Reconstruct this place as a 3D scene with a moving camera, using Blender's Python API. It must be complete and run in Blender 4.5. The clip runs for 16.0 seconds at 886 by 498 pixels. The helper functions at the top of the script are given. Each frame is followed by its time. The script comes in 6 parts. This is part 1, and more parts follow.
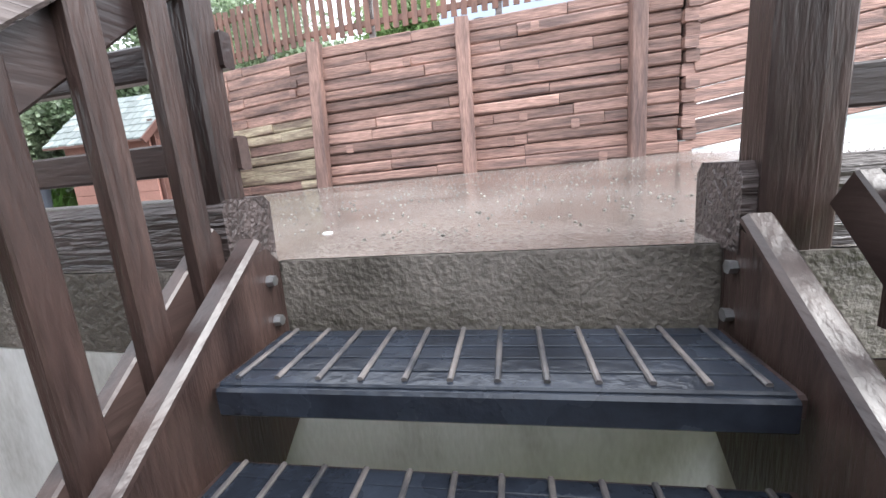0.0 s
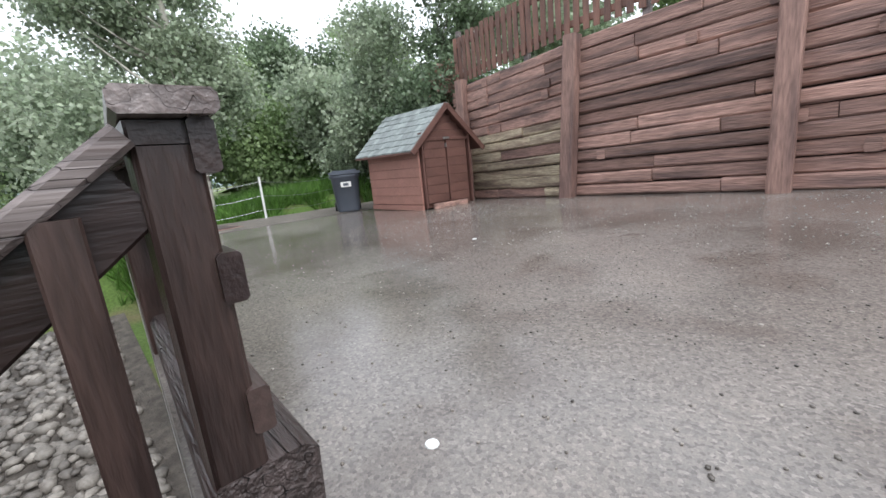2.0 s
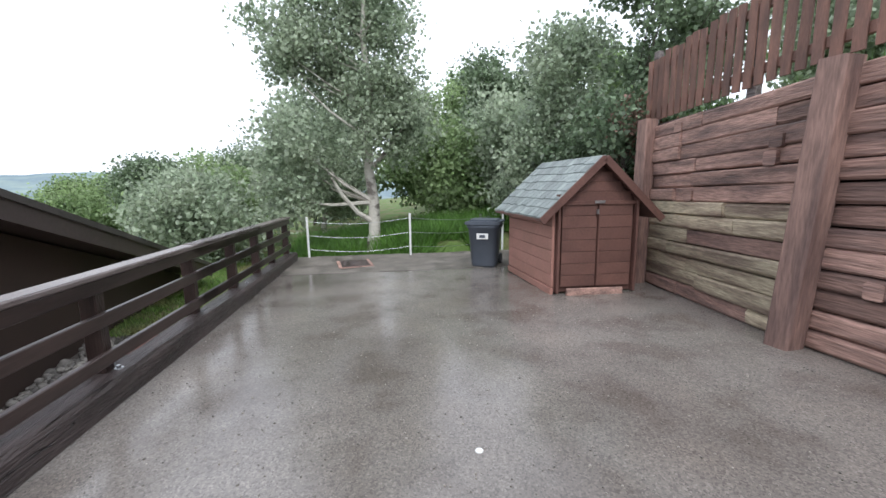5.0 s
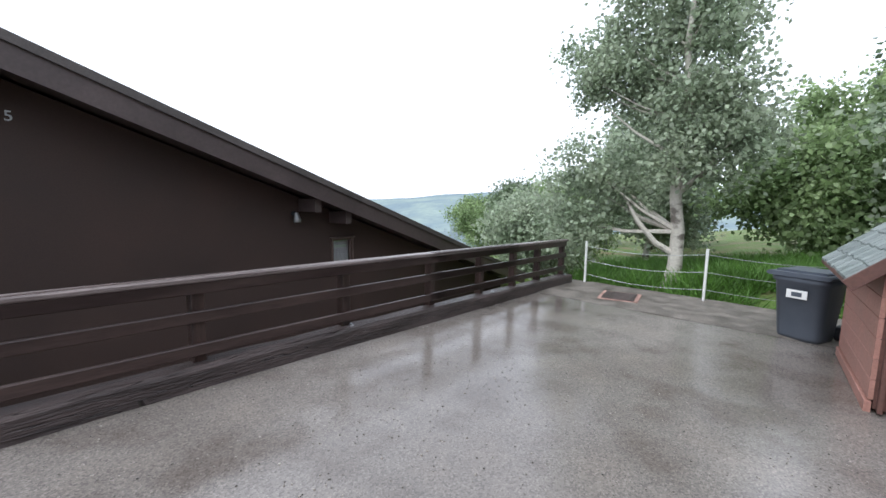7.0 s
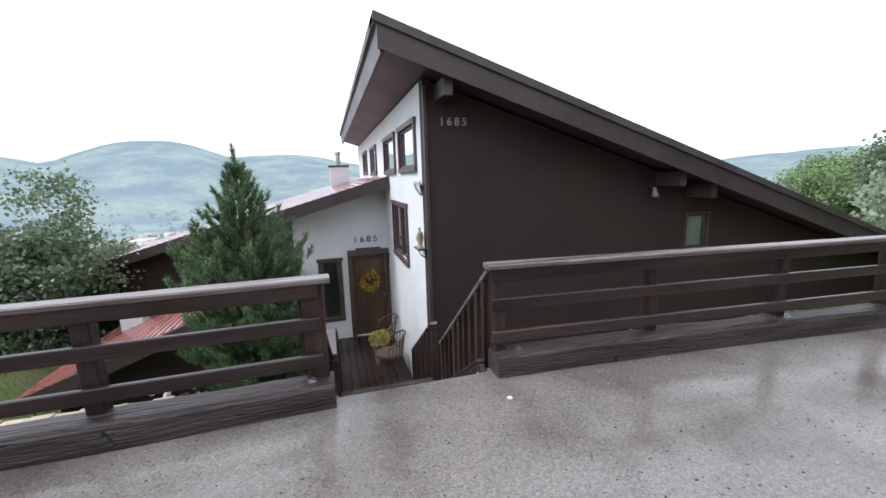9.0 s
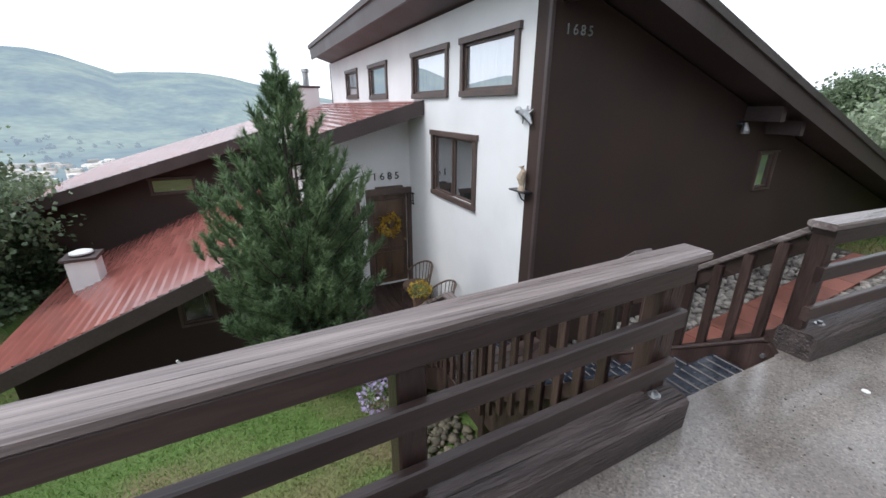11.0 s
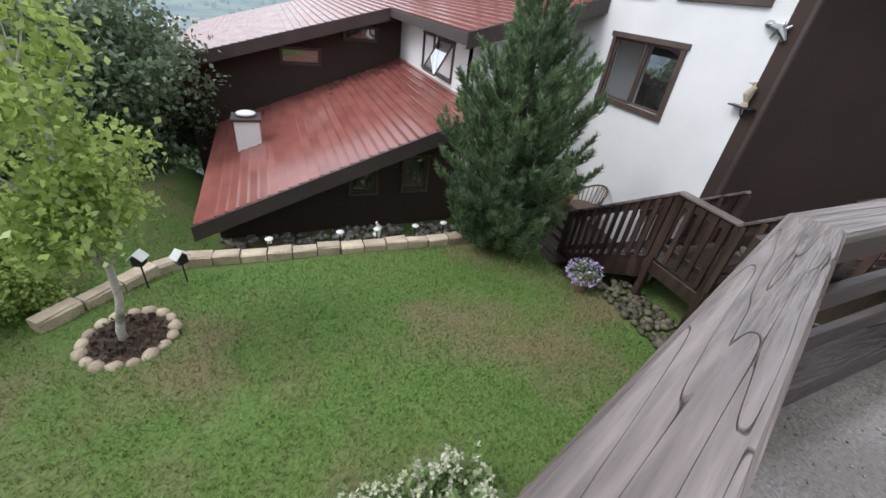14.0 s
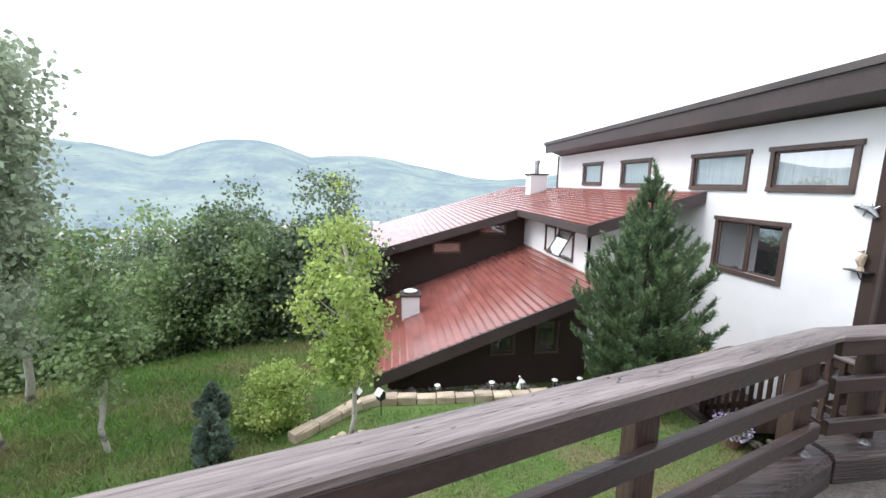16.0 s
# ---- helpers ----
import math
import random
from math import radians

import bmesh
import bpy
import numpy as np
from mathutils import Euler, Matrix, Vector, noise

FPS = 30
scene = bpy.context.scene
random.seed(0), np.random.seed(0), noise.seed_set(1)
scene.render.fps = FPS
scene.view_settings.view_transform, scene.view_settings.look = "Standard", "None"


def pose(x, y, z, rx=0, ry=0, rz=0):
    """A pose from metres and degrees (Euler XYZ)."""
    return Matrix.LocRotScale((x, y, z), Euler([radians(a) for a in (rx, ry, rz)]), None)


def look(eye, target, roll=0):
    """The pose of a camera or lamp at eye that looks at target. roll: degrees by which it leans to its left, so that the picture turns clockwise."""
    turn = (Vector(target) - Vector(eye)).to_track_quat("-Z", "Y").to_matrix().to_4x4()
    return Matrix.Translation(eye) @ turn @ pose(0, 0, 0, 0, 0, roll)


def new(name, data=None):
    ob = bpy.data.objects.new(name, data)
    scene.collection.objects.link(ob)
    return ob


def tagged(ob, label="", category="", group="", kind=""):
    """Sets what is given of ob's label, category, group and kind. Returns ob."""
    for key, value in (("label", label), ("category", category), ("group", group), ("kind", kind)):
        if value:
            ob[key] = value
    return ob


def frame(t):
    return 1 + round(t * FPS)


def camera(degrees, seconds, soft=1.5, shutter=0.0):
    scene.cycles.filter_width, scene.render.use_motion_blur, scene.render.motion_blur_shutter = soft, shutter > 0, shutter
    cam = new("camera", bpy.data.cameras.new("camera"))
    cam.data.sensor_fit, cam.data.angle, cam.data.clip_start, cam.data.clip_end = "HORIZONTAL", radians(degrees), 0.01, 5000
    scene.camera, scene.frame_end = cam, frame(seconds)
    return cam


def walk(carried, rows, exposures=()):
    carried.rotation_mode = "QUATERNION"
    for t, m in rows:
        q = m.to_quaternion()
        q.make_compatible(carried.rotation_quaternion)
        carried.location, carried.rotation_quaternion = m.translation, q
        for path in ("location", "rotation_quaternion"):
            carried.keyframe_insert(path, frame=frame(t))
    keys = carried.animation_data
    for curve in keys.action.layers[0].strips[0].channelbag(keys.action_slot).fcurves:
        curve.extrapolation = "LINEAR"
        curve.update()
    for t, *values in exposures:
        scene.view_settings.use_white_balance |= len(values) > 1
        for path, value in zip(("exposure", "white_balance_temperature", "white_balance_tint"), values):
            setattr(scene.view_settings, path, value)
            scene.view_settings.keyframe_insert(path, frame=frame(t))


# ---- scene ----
cam = camera(96.1, 16.0)
PATH = [
    (0, (1.157, 0.428, 0.215), (0.811, 2.356, -0.187), -4.5),
    (0.5, (1.115, 0.689, 0.413), (0.695, 2.619, 0.098), -2.9),
    (1, (1.176, 0.943, 0.48), (0.182, 2.662, 0.237), -2.3),
    (1.5, (1.217, 1.114, 0.6), (-0.069, 2.621, 0.331), -3.2),
    (2, (1.195, 1.253, 0.711), (-0.246, 2.575, 0.288), -5.7),
    (2.5, (1.181, 1.378, 0.825), (-0.578, 2.252, 0.448), -4.4),
    (3, (1.032, 1.521, 0.93), (-0.829, 2.122, 0.511), -3.3),
    (3.5, (1.014, 1.821, 1.062), (-0.776, 2.585, 0.6), -5.9),
    (4, (0.97, 2.202, 1.21), (-0.902, 2.724, 0.737), -0.1),
    (4.2, (0.9, 2.367, 1.26), (-0.994, 2.875, 0.862), -0.3),
    (6.3, (0.181, 4.444, 1.461), (-1.81, 4.44, 1.264), 5.2),
    (6.5, (0.146, 4.507, 1.487), (-1.793, 4.065, 1.272), 2.1),
    (6.6, (0.186, 4.564, 1.487), (-1.666, 3.826, 1.324), 0.1),
    (7, (0.272, 4.815, 1.438), (-1.307, 3.608, 1.214), 1.2),
    (7.5, (0.454, 4.709, 1.369), (-0.659, 3.098, 0.96), 1.5),
    (8, (0.787, 4.662, 1.404), (0.021, 2.863, 0.985), -0.6),
    (8.5, (1.136, 4.484, 1.457), (0.476, 2.669, 0.937), -1.6),
    (9, (1.568, 4.088, 1.501), (1.033, 2.194, 1.147), -1.7),
    (9.5, (2.068, 3.726, 1.522), (1.42, 1.864, 1.19), -0.3),
    (10, (2.525, 3.267, 1.493), (1.87, 1.42, 1.095), -3.4),
    (10.2, (2.707, 3.057, 1.481), (2.033, 1.231, 1.017), -2.5),
    (12.3, (4.261, 1.826, 1.43), (3.279, 0.284, 0.621), 0.1),
    (12.5, (4.43, 1.788, 1.416), (3.501, 0.192, 0.648), 0.7),
    (13, (4.981, 1.793, 1.403), (4.255, 0.107, 0.609), 1.4),
    (13.5, (5.602, 1.816, 1.294), (4.889, 0.148, 0.453), 5.7),
    (14, (6.072, 2.025, 1.318), (5.362, 0.5, 0.237), 7.5),
    (14.1, (6.17, 2.057, 1.32), (5.476, 0.568, 0.18), 6.8),
    (14.5, (6.685, 2.18, 1.397), (6.277, 0.483, 0.42), 3.4),
    (15, (6.985, 2.459, 1.457), (6.81, 0.592, 0.763), 2.5),
    (15.5, (7.054, 2.871, 1.579), (6.867, 0.936, 1.109), 0.7),
    (15.6, (7.046, 2.955, 1.596), (6.872, 1.015, 1.143), 1.8),
    (16, (7.099, 3.353, 1.682), (6.86, 1.394, 1.354), 0.7),
]
STOPS = [(0, 1.48), (0.6, 1.28), (1.0, 0.95), (1.5, 0.6), (2.5, 0.4), (3.5, 0.3), (6.4, 0.35), (9.0, 0.35), (12.3, 0.1), (13.0, 0.15), (14.0, 0.15), (14.5, 0.5), (15.0, 0.85), (15.5, 0.8), (16, 0.6)]
EXPOSURES = [(t, stops, 5920 if 6 < t < 11 else 6120, 10) for t, stops in STOPS]
walk(cam, [(t, look(eye, target, roll)) for t, eye, target, roll in PATH], EXPOSURES)

# ---- sky, sun, exposure ----
world = bpy.data.worlds.new("overcast_sky")
scene.world = world
world.use_nodes = True
wn, wl = world.node_tree.nodes, world.node_tree.links
sky = wn.new("ShaderNodeTexSky")
sky.sky_type = "NISHITA"
sky.sun_disc = False
sky.sun_elevation, sky.sun_rotation = radians(50), radians(81)
sky.dust_density = 4.0
cloud = wn.new("ShaderNodeMix")
cloud.data_type = "RGBA"
cloud.inputs["Factor"].default_value = 0.88
cloud.inputs["B"].default_value = (13.2, 13.4, 13.9, 1)
wl.new(sky.outputs["Color"], cloud.inputs["A"])
wl.new(cloud.outputs["Result"], wn["Background"].inputs["Color"])
wn["Background"].inputs["Strength"].default_value = 0.1
sun = new("sun", bpy.data.lights.new("sun", "SUN"))
sun.data.energy, sun.data.angle, sun.data.color = 1.5, radians(20), (1.0, 0.97, 0.92)
sun.matrix_world = look((0, 0, 30), (-25, 4, 0))


# ---- materials ----
def material(name, color, color2=None, rough=0.6, rough2=None, scale=8.0, stretch=(1, 1, 1), bump=0.3, dist=0.01,
             metal=0.0, fine=60.0, vary=0.0, fine_amount=0.35, coords="Object", spec=0.5, ramp=(0.35, 0.65), island=0.0, through_light=0.0, turn=0.0, crack=0.0):
    m = bpy.data.materials.new(name)
    m.use_nodes = True
    n, l = m.node_tree.nodes, m.node_tree.links
    b = n["Principled BSDF"]
    b.inputs["Metallic"].default_value = metal
    b.inputs["Specular IOR Level"].default_value = spec
    tc = n.new("ShaderNodeTexCoord")
    mp = n.new("ShaderNodeMapping")
    mp.vector_type = "TEXTURE"
    mp.inputs["Scale"].default_value = tuple(1 / k for k in stretch)
    mp.inputs["Rotation"].default_value = (0, 0, radians(turn))
    l.new(tc.outputs[coords], mp.inputs["Vector"])
    if vary:
        oi = n.new("ShaderNodeObjectInfo")
        off = n.new("ShaderNodeVectorMath")
        off.operation = "MULTIPLY_ADD"
        l.new(oi.outputs["Random"], off.inputs[0])
        off.inputs[1].default_value = (37, 53, 71)
        l.new(mp.outputs["Vector"], off.inputs[2])
        vec = off.outputs["Vector"]
    else:
        vec = mp.outputs["Vector"]
    n1 = n.new("ShaderNodeTexNoise")
    n1.inputs["Scale"].default_value = scale
    n1.inputs["Detail"].default_value = 6
    n2 = n.new("ShaderNodeTexNoise")
    n2.inputs["Scale"].default_value = fine
    n2.inputs["Detail"].default_value = 4
    l.new(vec, n1.inputs["Vector"])
    l.new(vec, n2.inputs["Vector"])
    cr = n.new("ShaderNodeValToRGB")
    c2 = color2 or tuple(c * 0.6 for c in color)
    cr.color_ramp.elements[0].position, cr.color_ramp.elements[1].position = ramp
    cr.color_ramp.elements[0].color = (*c2, 1)
    cr.color_ramp.elements[1].color = (*color, 1)
    l.new(n1.outputs["Fac"], cr.inputs["Fac"])
    fm = n.new("ShaderNodeMix")
    fm.data_type, fm.blend_type = "RGBA", "OVERLAY"
    fm.inputs["Factor"].default_value = fine_amount
    l.new(cr.outputs["Color"], fm.inputs["A"])
    l.new(n2.outputs["Fac"], fm.inputs["B"])
    out = fm.outputs["Result"]
    if vary or island:
        hs = n.new("ShaderNodeHueSaturation")
        mr = n.new("ShaderNodeMapRange")
        if vary:
            l.new(oi.outputs["Random"], mr.inputs["Value"])
            amount = vary
        else:
            g = n.new("ShaderNodeNewGeometry")
            l.new(g.outputs["Random Per Island"], mr.inputs["Value"])
            amount = island
        mr.inputs["To Min"].default_value, mr.inputs["To Max"].default_value = 1 - amount, 1 + amount
        l.new(mr.outputs["Result"], hs.inputs["Value"])
        l.new(out, hs.inputs["Color"])
        out = hs.outputs["Color"]
    l.new(out, b.inputs["Base Color"])
    rr = n.new("ShaderNodeMapRange")
    rr.inputs["From Min"].default_value, rr.inputs["From Max"].default_value = ramp
    rr.inputs["To Min"].default_value = rough if rough2 is None else rough2
    rr.inputs["To Max"].default_value = rough
    l.new(n1.outputs["Fac"], rr.inputs["Value"])
    l.new(rr.outputs["Result"], b.inputs["Roughness"])
    height = n2.outputs["Fac"]
    if crack:
        # long thin checks along the grain: dark and sunken
        n3 = n.new("ShaderNodeTexNoise")
        n3.inputs["Scale"].default_value, n3.inputs["Detail"].default_value = crack, 0
        straight = n.new("ShaderNodeVectorMath")
        straight.operation = "MULTIPLY"
        straight.inputs[1].default_value = tuple(0.18 if k < 1 else 1.5 for k in stretch)
        l.new(vec, straight.inputs[0])
        l.new(straight.outputs["Vector"], n3.inputs["Vector"])
        off3 = n.new("ShaderNodeMath")
        off3.operation = "SUBTRACT"
        off3.inputs[1].default_value = 0.5
        l.new(n3.outputs["Fac"], off3.inputs[0])
        near = n.new("ShaderNodeMath")
        near.operation = "ABSOLUTE"
        l.new(off3.outputs["Value"], near.inputs[0])
        line = n.new("ShaderNodeMapRange")
        line.inputs["From Min"].default_value, line.inputs["From Max"].default_value = 0.0, 0.011
        l.new(near.outputs["Value"], line.inputs["Value"])
        dk = n.new("ShaderNodeMix")
        dk.data_type = "RGBA"
        dk.inputs["A"].default_value = (*(c * 0.5 for c in c2), 1)
        l.new(line.outputs["Result"], dk.inputs["Factor"])
        l.new(out, dk.inputs["B"])
        l.new(dk.outputs["Result"], b.inputs["Base Color"])
        hh = n.new("ShaderNodeMath")
        hh.operation = "ADD"
        l.new(n2.outputs["Fac"], hh.inputs[0])
        l.new(line.outputs["Result"], hh.inputs[1])
        height = hh.outputs["Value"]
    if bump:
        bp = n.new("ShaderNodeBump")
        bp.inputs["Strength"].default_value, bp.inputs["Distance"].default_value = bump, dist
        l.new(height, bp.inputs["Height"])
        l.new(bp.outputs["Normal"], b.inputs["Normal"])
    if through_light:
        tr = n.new("ShaderNodeBsdfTranslucent")
        mx = n.new("ShaderNodeMixShader")
        mx.inputs["Fac"].default_value = through_light
        l.new(out, tr.inputs["Color"])
        l.new(b.outputs["BSDF"], mx.inputs[1])
        l.new(tr.outputs["BSDF"], mx.inputs[2])
        l.new(mx.outputs["Shader"], n["Material Output"].inputs["Surface"])
    return m


M = {}
M["stained"] = material("stained_wood", (0.072, 0.044, 0.0368), (0.0256, 0.016, 0.0144), 0.45, 0.3, 3.0, (2.6, 2.6, 0.35), 0.8, 0.006, fine=34, fine_amount=0.7, vary=0.2)
M["stained_x"] = material("stained_wood_x", (0.06, 0.039, 0.034), (0.027, 0.017, 0.016), 0.42, 0.28, 2.5, (0.3, 3, 3), 0.6, 0.004, fine=22, fine_amount=0.5, vary=0.18)
M["stained_y"] = material("stained_wood_y", (0.06, 0.039, 0.034), (0.027, 0.017, 0.016), 0.42, 0.28, 2.5, (3, 0.3, 3), 0.6, 0.004, fine=22, fine_amount=0.5, vary=0.18)
M["cap"] = material("weathered_cap", (0.225, 0.19, 0.18), (0.115, 0.09, 0.085), 0.36, 0.24, 2.2, (0.18, 5, 5), 0.7, 0.006, fine=16, fine_amount=0.75, vary=0.08, crack=6.0)
M["cap_y"] = material("weathered_cap_lengthwise", (0.225, 0.19, 0.18), (0.115, 0.09, 0.085), 0.36, 0.24, 2.2, (5, 0.18, 5), 0.7, 0.006, fine=16, fine_amount=0.75, vary=0.08, crack=6.0)
M["cap_d"] = material("weathered_cap_diagonal", (0.225, 0.19, 0.18), (0.115, 0.09, 0.085), 0.36, 0.24, 2.2, (0.18, 5, 5), 0.7, 0.006, fine=16, fine_amount=0.75, vary=0.08, turn=21.1, crack=6.0)
M["timber"] = material("wall_timber", (0.36, 0.221, 0.18), (0.126, 0.0792, 0.0693), 0.75, 0.55, 2.0, (0.4, 2.0, 5.5), 1.0, 0.015, fine=15, fine_amount=0.85, vary=0.36, ramp=(0.33, 0.58))
M["timber_post"] = material("wall_post_timber", (0.285, 0.175, 0.143), (0.138, 0.0846, 0.0736), 0.75, 0.6, 3.0, (3, 3, 0.4), 0.9, 0.012, fine=18, fine_amount=0.7, vary=0.2, ramp=(0.33, 0.6))
M["bleached"] = material("bleached_timber", (0.52, 0.44, 0.31), (0.20, 0.14, 0.105), 0.75, 0.6, 2.0, (0.4, 2.0, 5.5), 1.0, 0.015, fine=15, fine_amount=0.85, vary=0.32, ramp=(0.33, 0.58))
M["kerb"] = material("kerb_timber", (0.10, 0.076, 0.072), (0.036, 0.026, 0.024), 0.5, 0.3, 3.0, (0.4, 4, 4), 1.0, 0.02, fine=16, fine_amount=0.5, vary=0.1, crack=4.0)
M["picket"] = material("picket_wood", (0.235, 0.12, 0.088), (0.13, 0.07, 0.054), 0.7, 0.6, 4.0, (3, 3, 0.6), 0.4, 0.004, fine=30, vary=0.2)
M["grit"] = material("concrete_face", (0.22, 0.195, 0.17), (0.10, 0.088, 0.074), 0.7, 0.5, 4.0, (1, 1, 1), 0.8, 0.015, fine=55, fine_amount=0.6)
M["white_wall"] = material("white_paint_concrete", (0.72, 0.72, 0.70), (0.42, 0.41, 0.38), 0.7, 0.6, 2.2, (2, 2, 0.7), 0.3, 0.006, fine=40, ramp=(0.25, 0.5))
M["stucco"] = material("white_stucco", (0.86, 0.86, 0.87), (0.80, 0.80, 0.81), 0.8, 0.75, 1.2, (1, 1, 1), 0.25, 0.005, fine=120, fine_amount=0.12)
M["brown_wall"] = material("brown_stucco", (0.052, 0.031, 0.025), (0.036, 0.022, 0.018), 0.8, 0.7, 0.7, (1, 1, 1), 0.3, 0.005, fine=90, fine_amount=0.3)
M["fascia"] = material("brown_fascia", (0.085, 0.062, 0.060), (0.062, 0.045, 0.044), 0.5, 0.4, 1.5, (1, 1, 1), 0.2, 0.004, fine=30, fine_amount=0.3)
M["roof"] = material("red_metal_roof", (0.31, 0.112, 0.092), (0.24, 0.085, 0.072), 0.22, 0.14, 1.1, (1, 1, 1), 0.05, 0.003, fine=60, fine_amount=0.15, vary=0.07, spec=0.7)
M["roof_dark"] = material("dark_roofing", (0.10, 0.085, 0.08), None, 0.6, 0.5, 2.0, (1, 1, 1), 0.3, 0.01)
M["trim"] = material("window_trim", (0.115, 0.078, 0.066), (0.08, 0.055, 0.048), 0.5, 0.4, 4, (1, 1, 1), 0.2, 0.003, fine=40, vary=0.05)
M["shed_side"] = material("shed_siding", (0.40, 0.205, 0.165), (0.32, 0.165, 0.13), 0.6, 0.5, 2.5, (1, 1, 1), 0.2, 0.004, fine=50, vary=0.06)
M["shed_front"] = material("shed_door_boards", (0.145, 0.070, 0.055), (0.105, 0.052, 0.042), 0.6, 0.5, 3.0, (1, 1, 1), 0.3, 0.004, fine=40, vary=0.1)
M["shingle"] = material("grey_green_shingle", (0.27, 0.30, 0.29), (0.16, 0.185, 0.18), 0.6, 0.45, 6.0, (1, 1, 1), 0.5, 0.006, fine=70, vary=0.2)
M["bin"] = material("grey_plastic", (0.085, 0.098, 0.122), (0.068, 0.08, 0.10), 0.42, 0.38, 3, (1, 1, 1), 0.05, 0.002, fine=80, fine_amount=0.1)
M["black"] = material("black_plastic", (0.022, 0.024, 0.028), (0.014, 0.015, 0.018), 0.4, 0.3, 4, (1, 1, 1), 0.15, 0.003)
M["rubber"] = material("wet_rubber", (0.026, 0.032, 0.045), (0.014, 0.017, 0.024), 0.3, 0.2, 7, (1, 1, 1), 0.5, 0.006, fine=35)
M["white"] = material("white_plastic", (0.78, 0.78, 0.76), (0.68, 0.68, 0.66), 0.5, 0.4, 5, (1, 1, 1), 0.05, 0.002, fine_amount=0.1)
M["steel"] = material("galvanised_steel", (0.52, 0.53, 0.54), (0.36, 0.37, 0.38), 0.42, 0.3, 8, (1, 1, 1), 0.1, 0.002, metal=0.9)
M["brass"] = material("brass", (0.5, 0.38, 0.16), None, 0.35, 0.3, 8, (1, 1, 1), 0.1, 0.002, metal=0.9)
M["grass_soil"] = material("lawn_soil", (0.10, 0.165, 0.036), (0.17, 0.145, 0.07), 0.9, 0.85, 0.8, (1, 1, 1), 0.8, 0.04, fine=26, fine_amount=0.7, ramp=(0.36, 0.55))
M["blade"] = material("grass_blades", (0.15, 0.27, 0.055), (0.27, 0.26, 0.11), 0.6, 0.5, 0.9, (1, 1, 1), 0, fine=9, fine_amount=0.4, island=0.45, through_light=0.35, ramp=(0.38, 0.56))
M["weed"] = material("weeds", (0.14, 0.28, 0.05), (0.08, 0.17, 0.03), 0.6, 0.5, 2.0, (1, 1, 1), 0, fine=9, island=0.35, through_light=0.3)
M["pebble"] = material("dull_grit", (0.27, 0.245, 0.215), (0.13, 0.115, 0.10), 0.5, 0.35, 9.0, (1, 1, 1), 0.3, 0.004, fine=50, island=0.6)
M["gravel"] = material("gravel_bed", (0.16, 0.14, 0.12), (0.08, 0.07, 0.06), 0.85, 0.8, 9.0, (1, 1, 1), 1.0, 0.03, fine=50)
M["rock"] = material("river_rock", (0.328, 0.303, 0.271), (0.18, 0.164, 0.148), 0.65, 0.5, 2.5, (1, 1, 1), 0.3, 0.005, fine=40, island=0.45)
# mossy brown, darkened further to put the stairs' shade into the colour
M["mossy_shaded"] = material("mossy_shaded_rock", (0.14, 0.119, 0.084), (0.07, 0.07, 0.042), 0.8, 0.7, 3.0, (1, 1, 1), 0.3, 0.005, fine=40, island=0.5)
M["mat_rib"] = material("dirty_rubber_rib", (0.16, 0.14, 0.13), (0.05, 0.05, 0.055), 0.4, 0.3, 12, (1, 1, 1), 0.3, 0.003)
M["edging"] = material("edging_stone", (0.56, 0.47, 0.35), (0.40, 0.31, 0.23), 0.8, 0.7, 3.5, (1, 1, 1), 0.6, 0.012, fine=40, vary=0.22)
M["paver"] = material("red_paver", (0.30, 0.115, 0.085), (0.20, 0.08, 0.06), 0.6, 0.4, 3.0, (1, 1, 1), 0.4, 0.006, fine=50, vary=0.12)
M["mulch"] = material("bark_mulch", (0.13, 0.085, 0.06), (0.05, 0.034, 0.026), 0.9, 0.85, 22.0, (1, 1, 1), 1.0, 0.03, fine=60)
M["bark_pale"] = material("pale_aspen_bark", (0.52, 0.49, 0.43), (0.16, 0.14, 0.12), 0.75, 0.7, 3.0, (1, 1, 1.4), 0.5, 0.01, fine=22, ramp=(0.36, 0.46))
M["bark_dark"] = material("dark_bark", (0.13, 0.105, 0.085), (0.06, 0.05, 0.04), 0.9, 0.85, 9, (2, 2, 0.5), 1.0, 0.02)
M["leaf_grey"] = material("grey_green_leaves", (0.44, 0.50, 0.36), (0.30, 0.37, 0.25), 0.42, 0.36, 0.9, (1, 1, 1), 0, fine=6, island=0.35, through_light=0.45)
M["leaf_dark"] = material("dark_leaves", (0.22, 0.285, 0.17), (0.13, 0.185, 0.105), 0.42, 0.36, 0.7, (1, 1, 1), 0, fine=6, island=0.4, through_light=0.38)
M["leaf_mid"] = material("mid_green_leaves", (0.34, 0.44, 0.21), (0.22, 0.31, 0.14), 0.42, 0.36, 0.6, (1, 1, 1), 0, fine=6, island=0.35, through_light=0.45)
M["leaf_bright"] = material("bright_young_leaves", (0.50, 0.60, 0.19), (0.36, 0.48, 0.14), 0.42, 0.38, 1.2, (1, 1, 1), 0, fine=6, island=0.3, through_light=0.45)
M["leaf_red"] = material("russet_leaves", (0.28, 0.16, 0.12), (0.20, 0.12, 0.09), 0.55, 0.5, 1.2, (1, 1, 1), 0, fine=6, island=0.35, through_light=0.25)
M["needle"] = material("pine_needles", (0.22, 0.31, 0.155), (0.11, 0.175, 0.09), 0.5, 0.45, 1.6, (1, 1, 1), 0, fine=8, island=0.4, through_light=0.3)
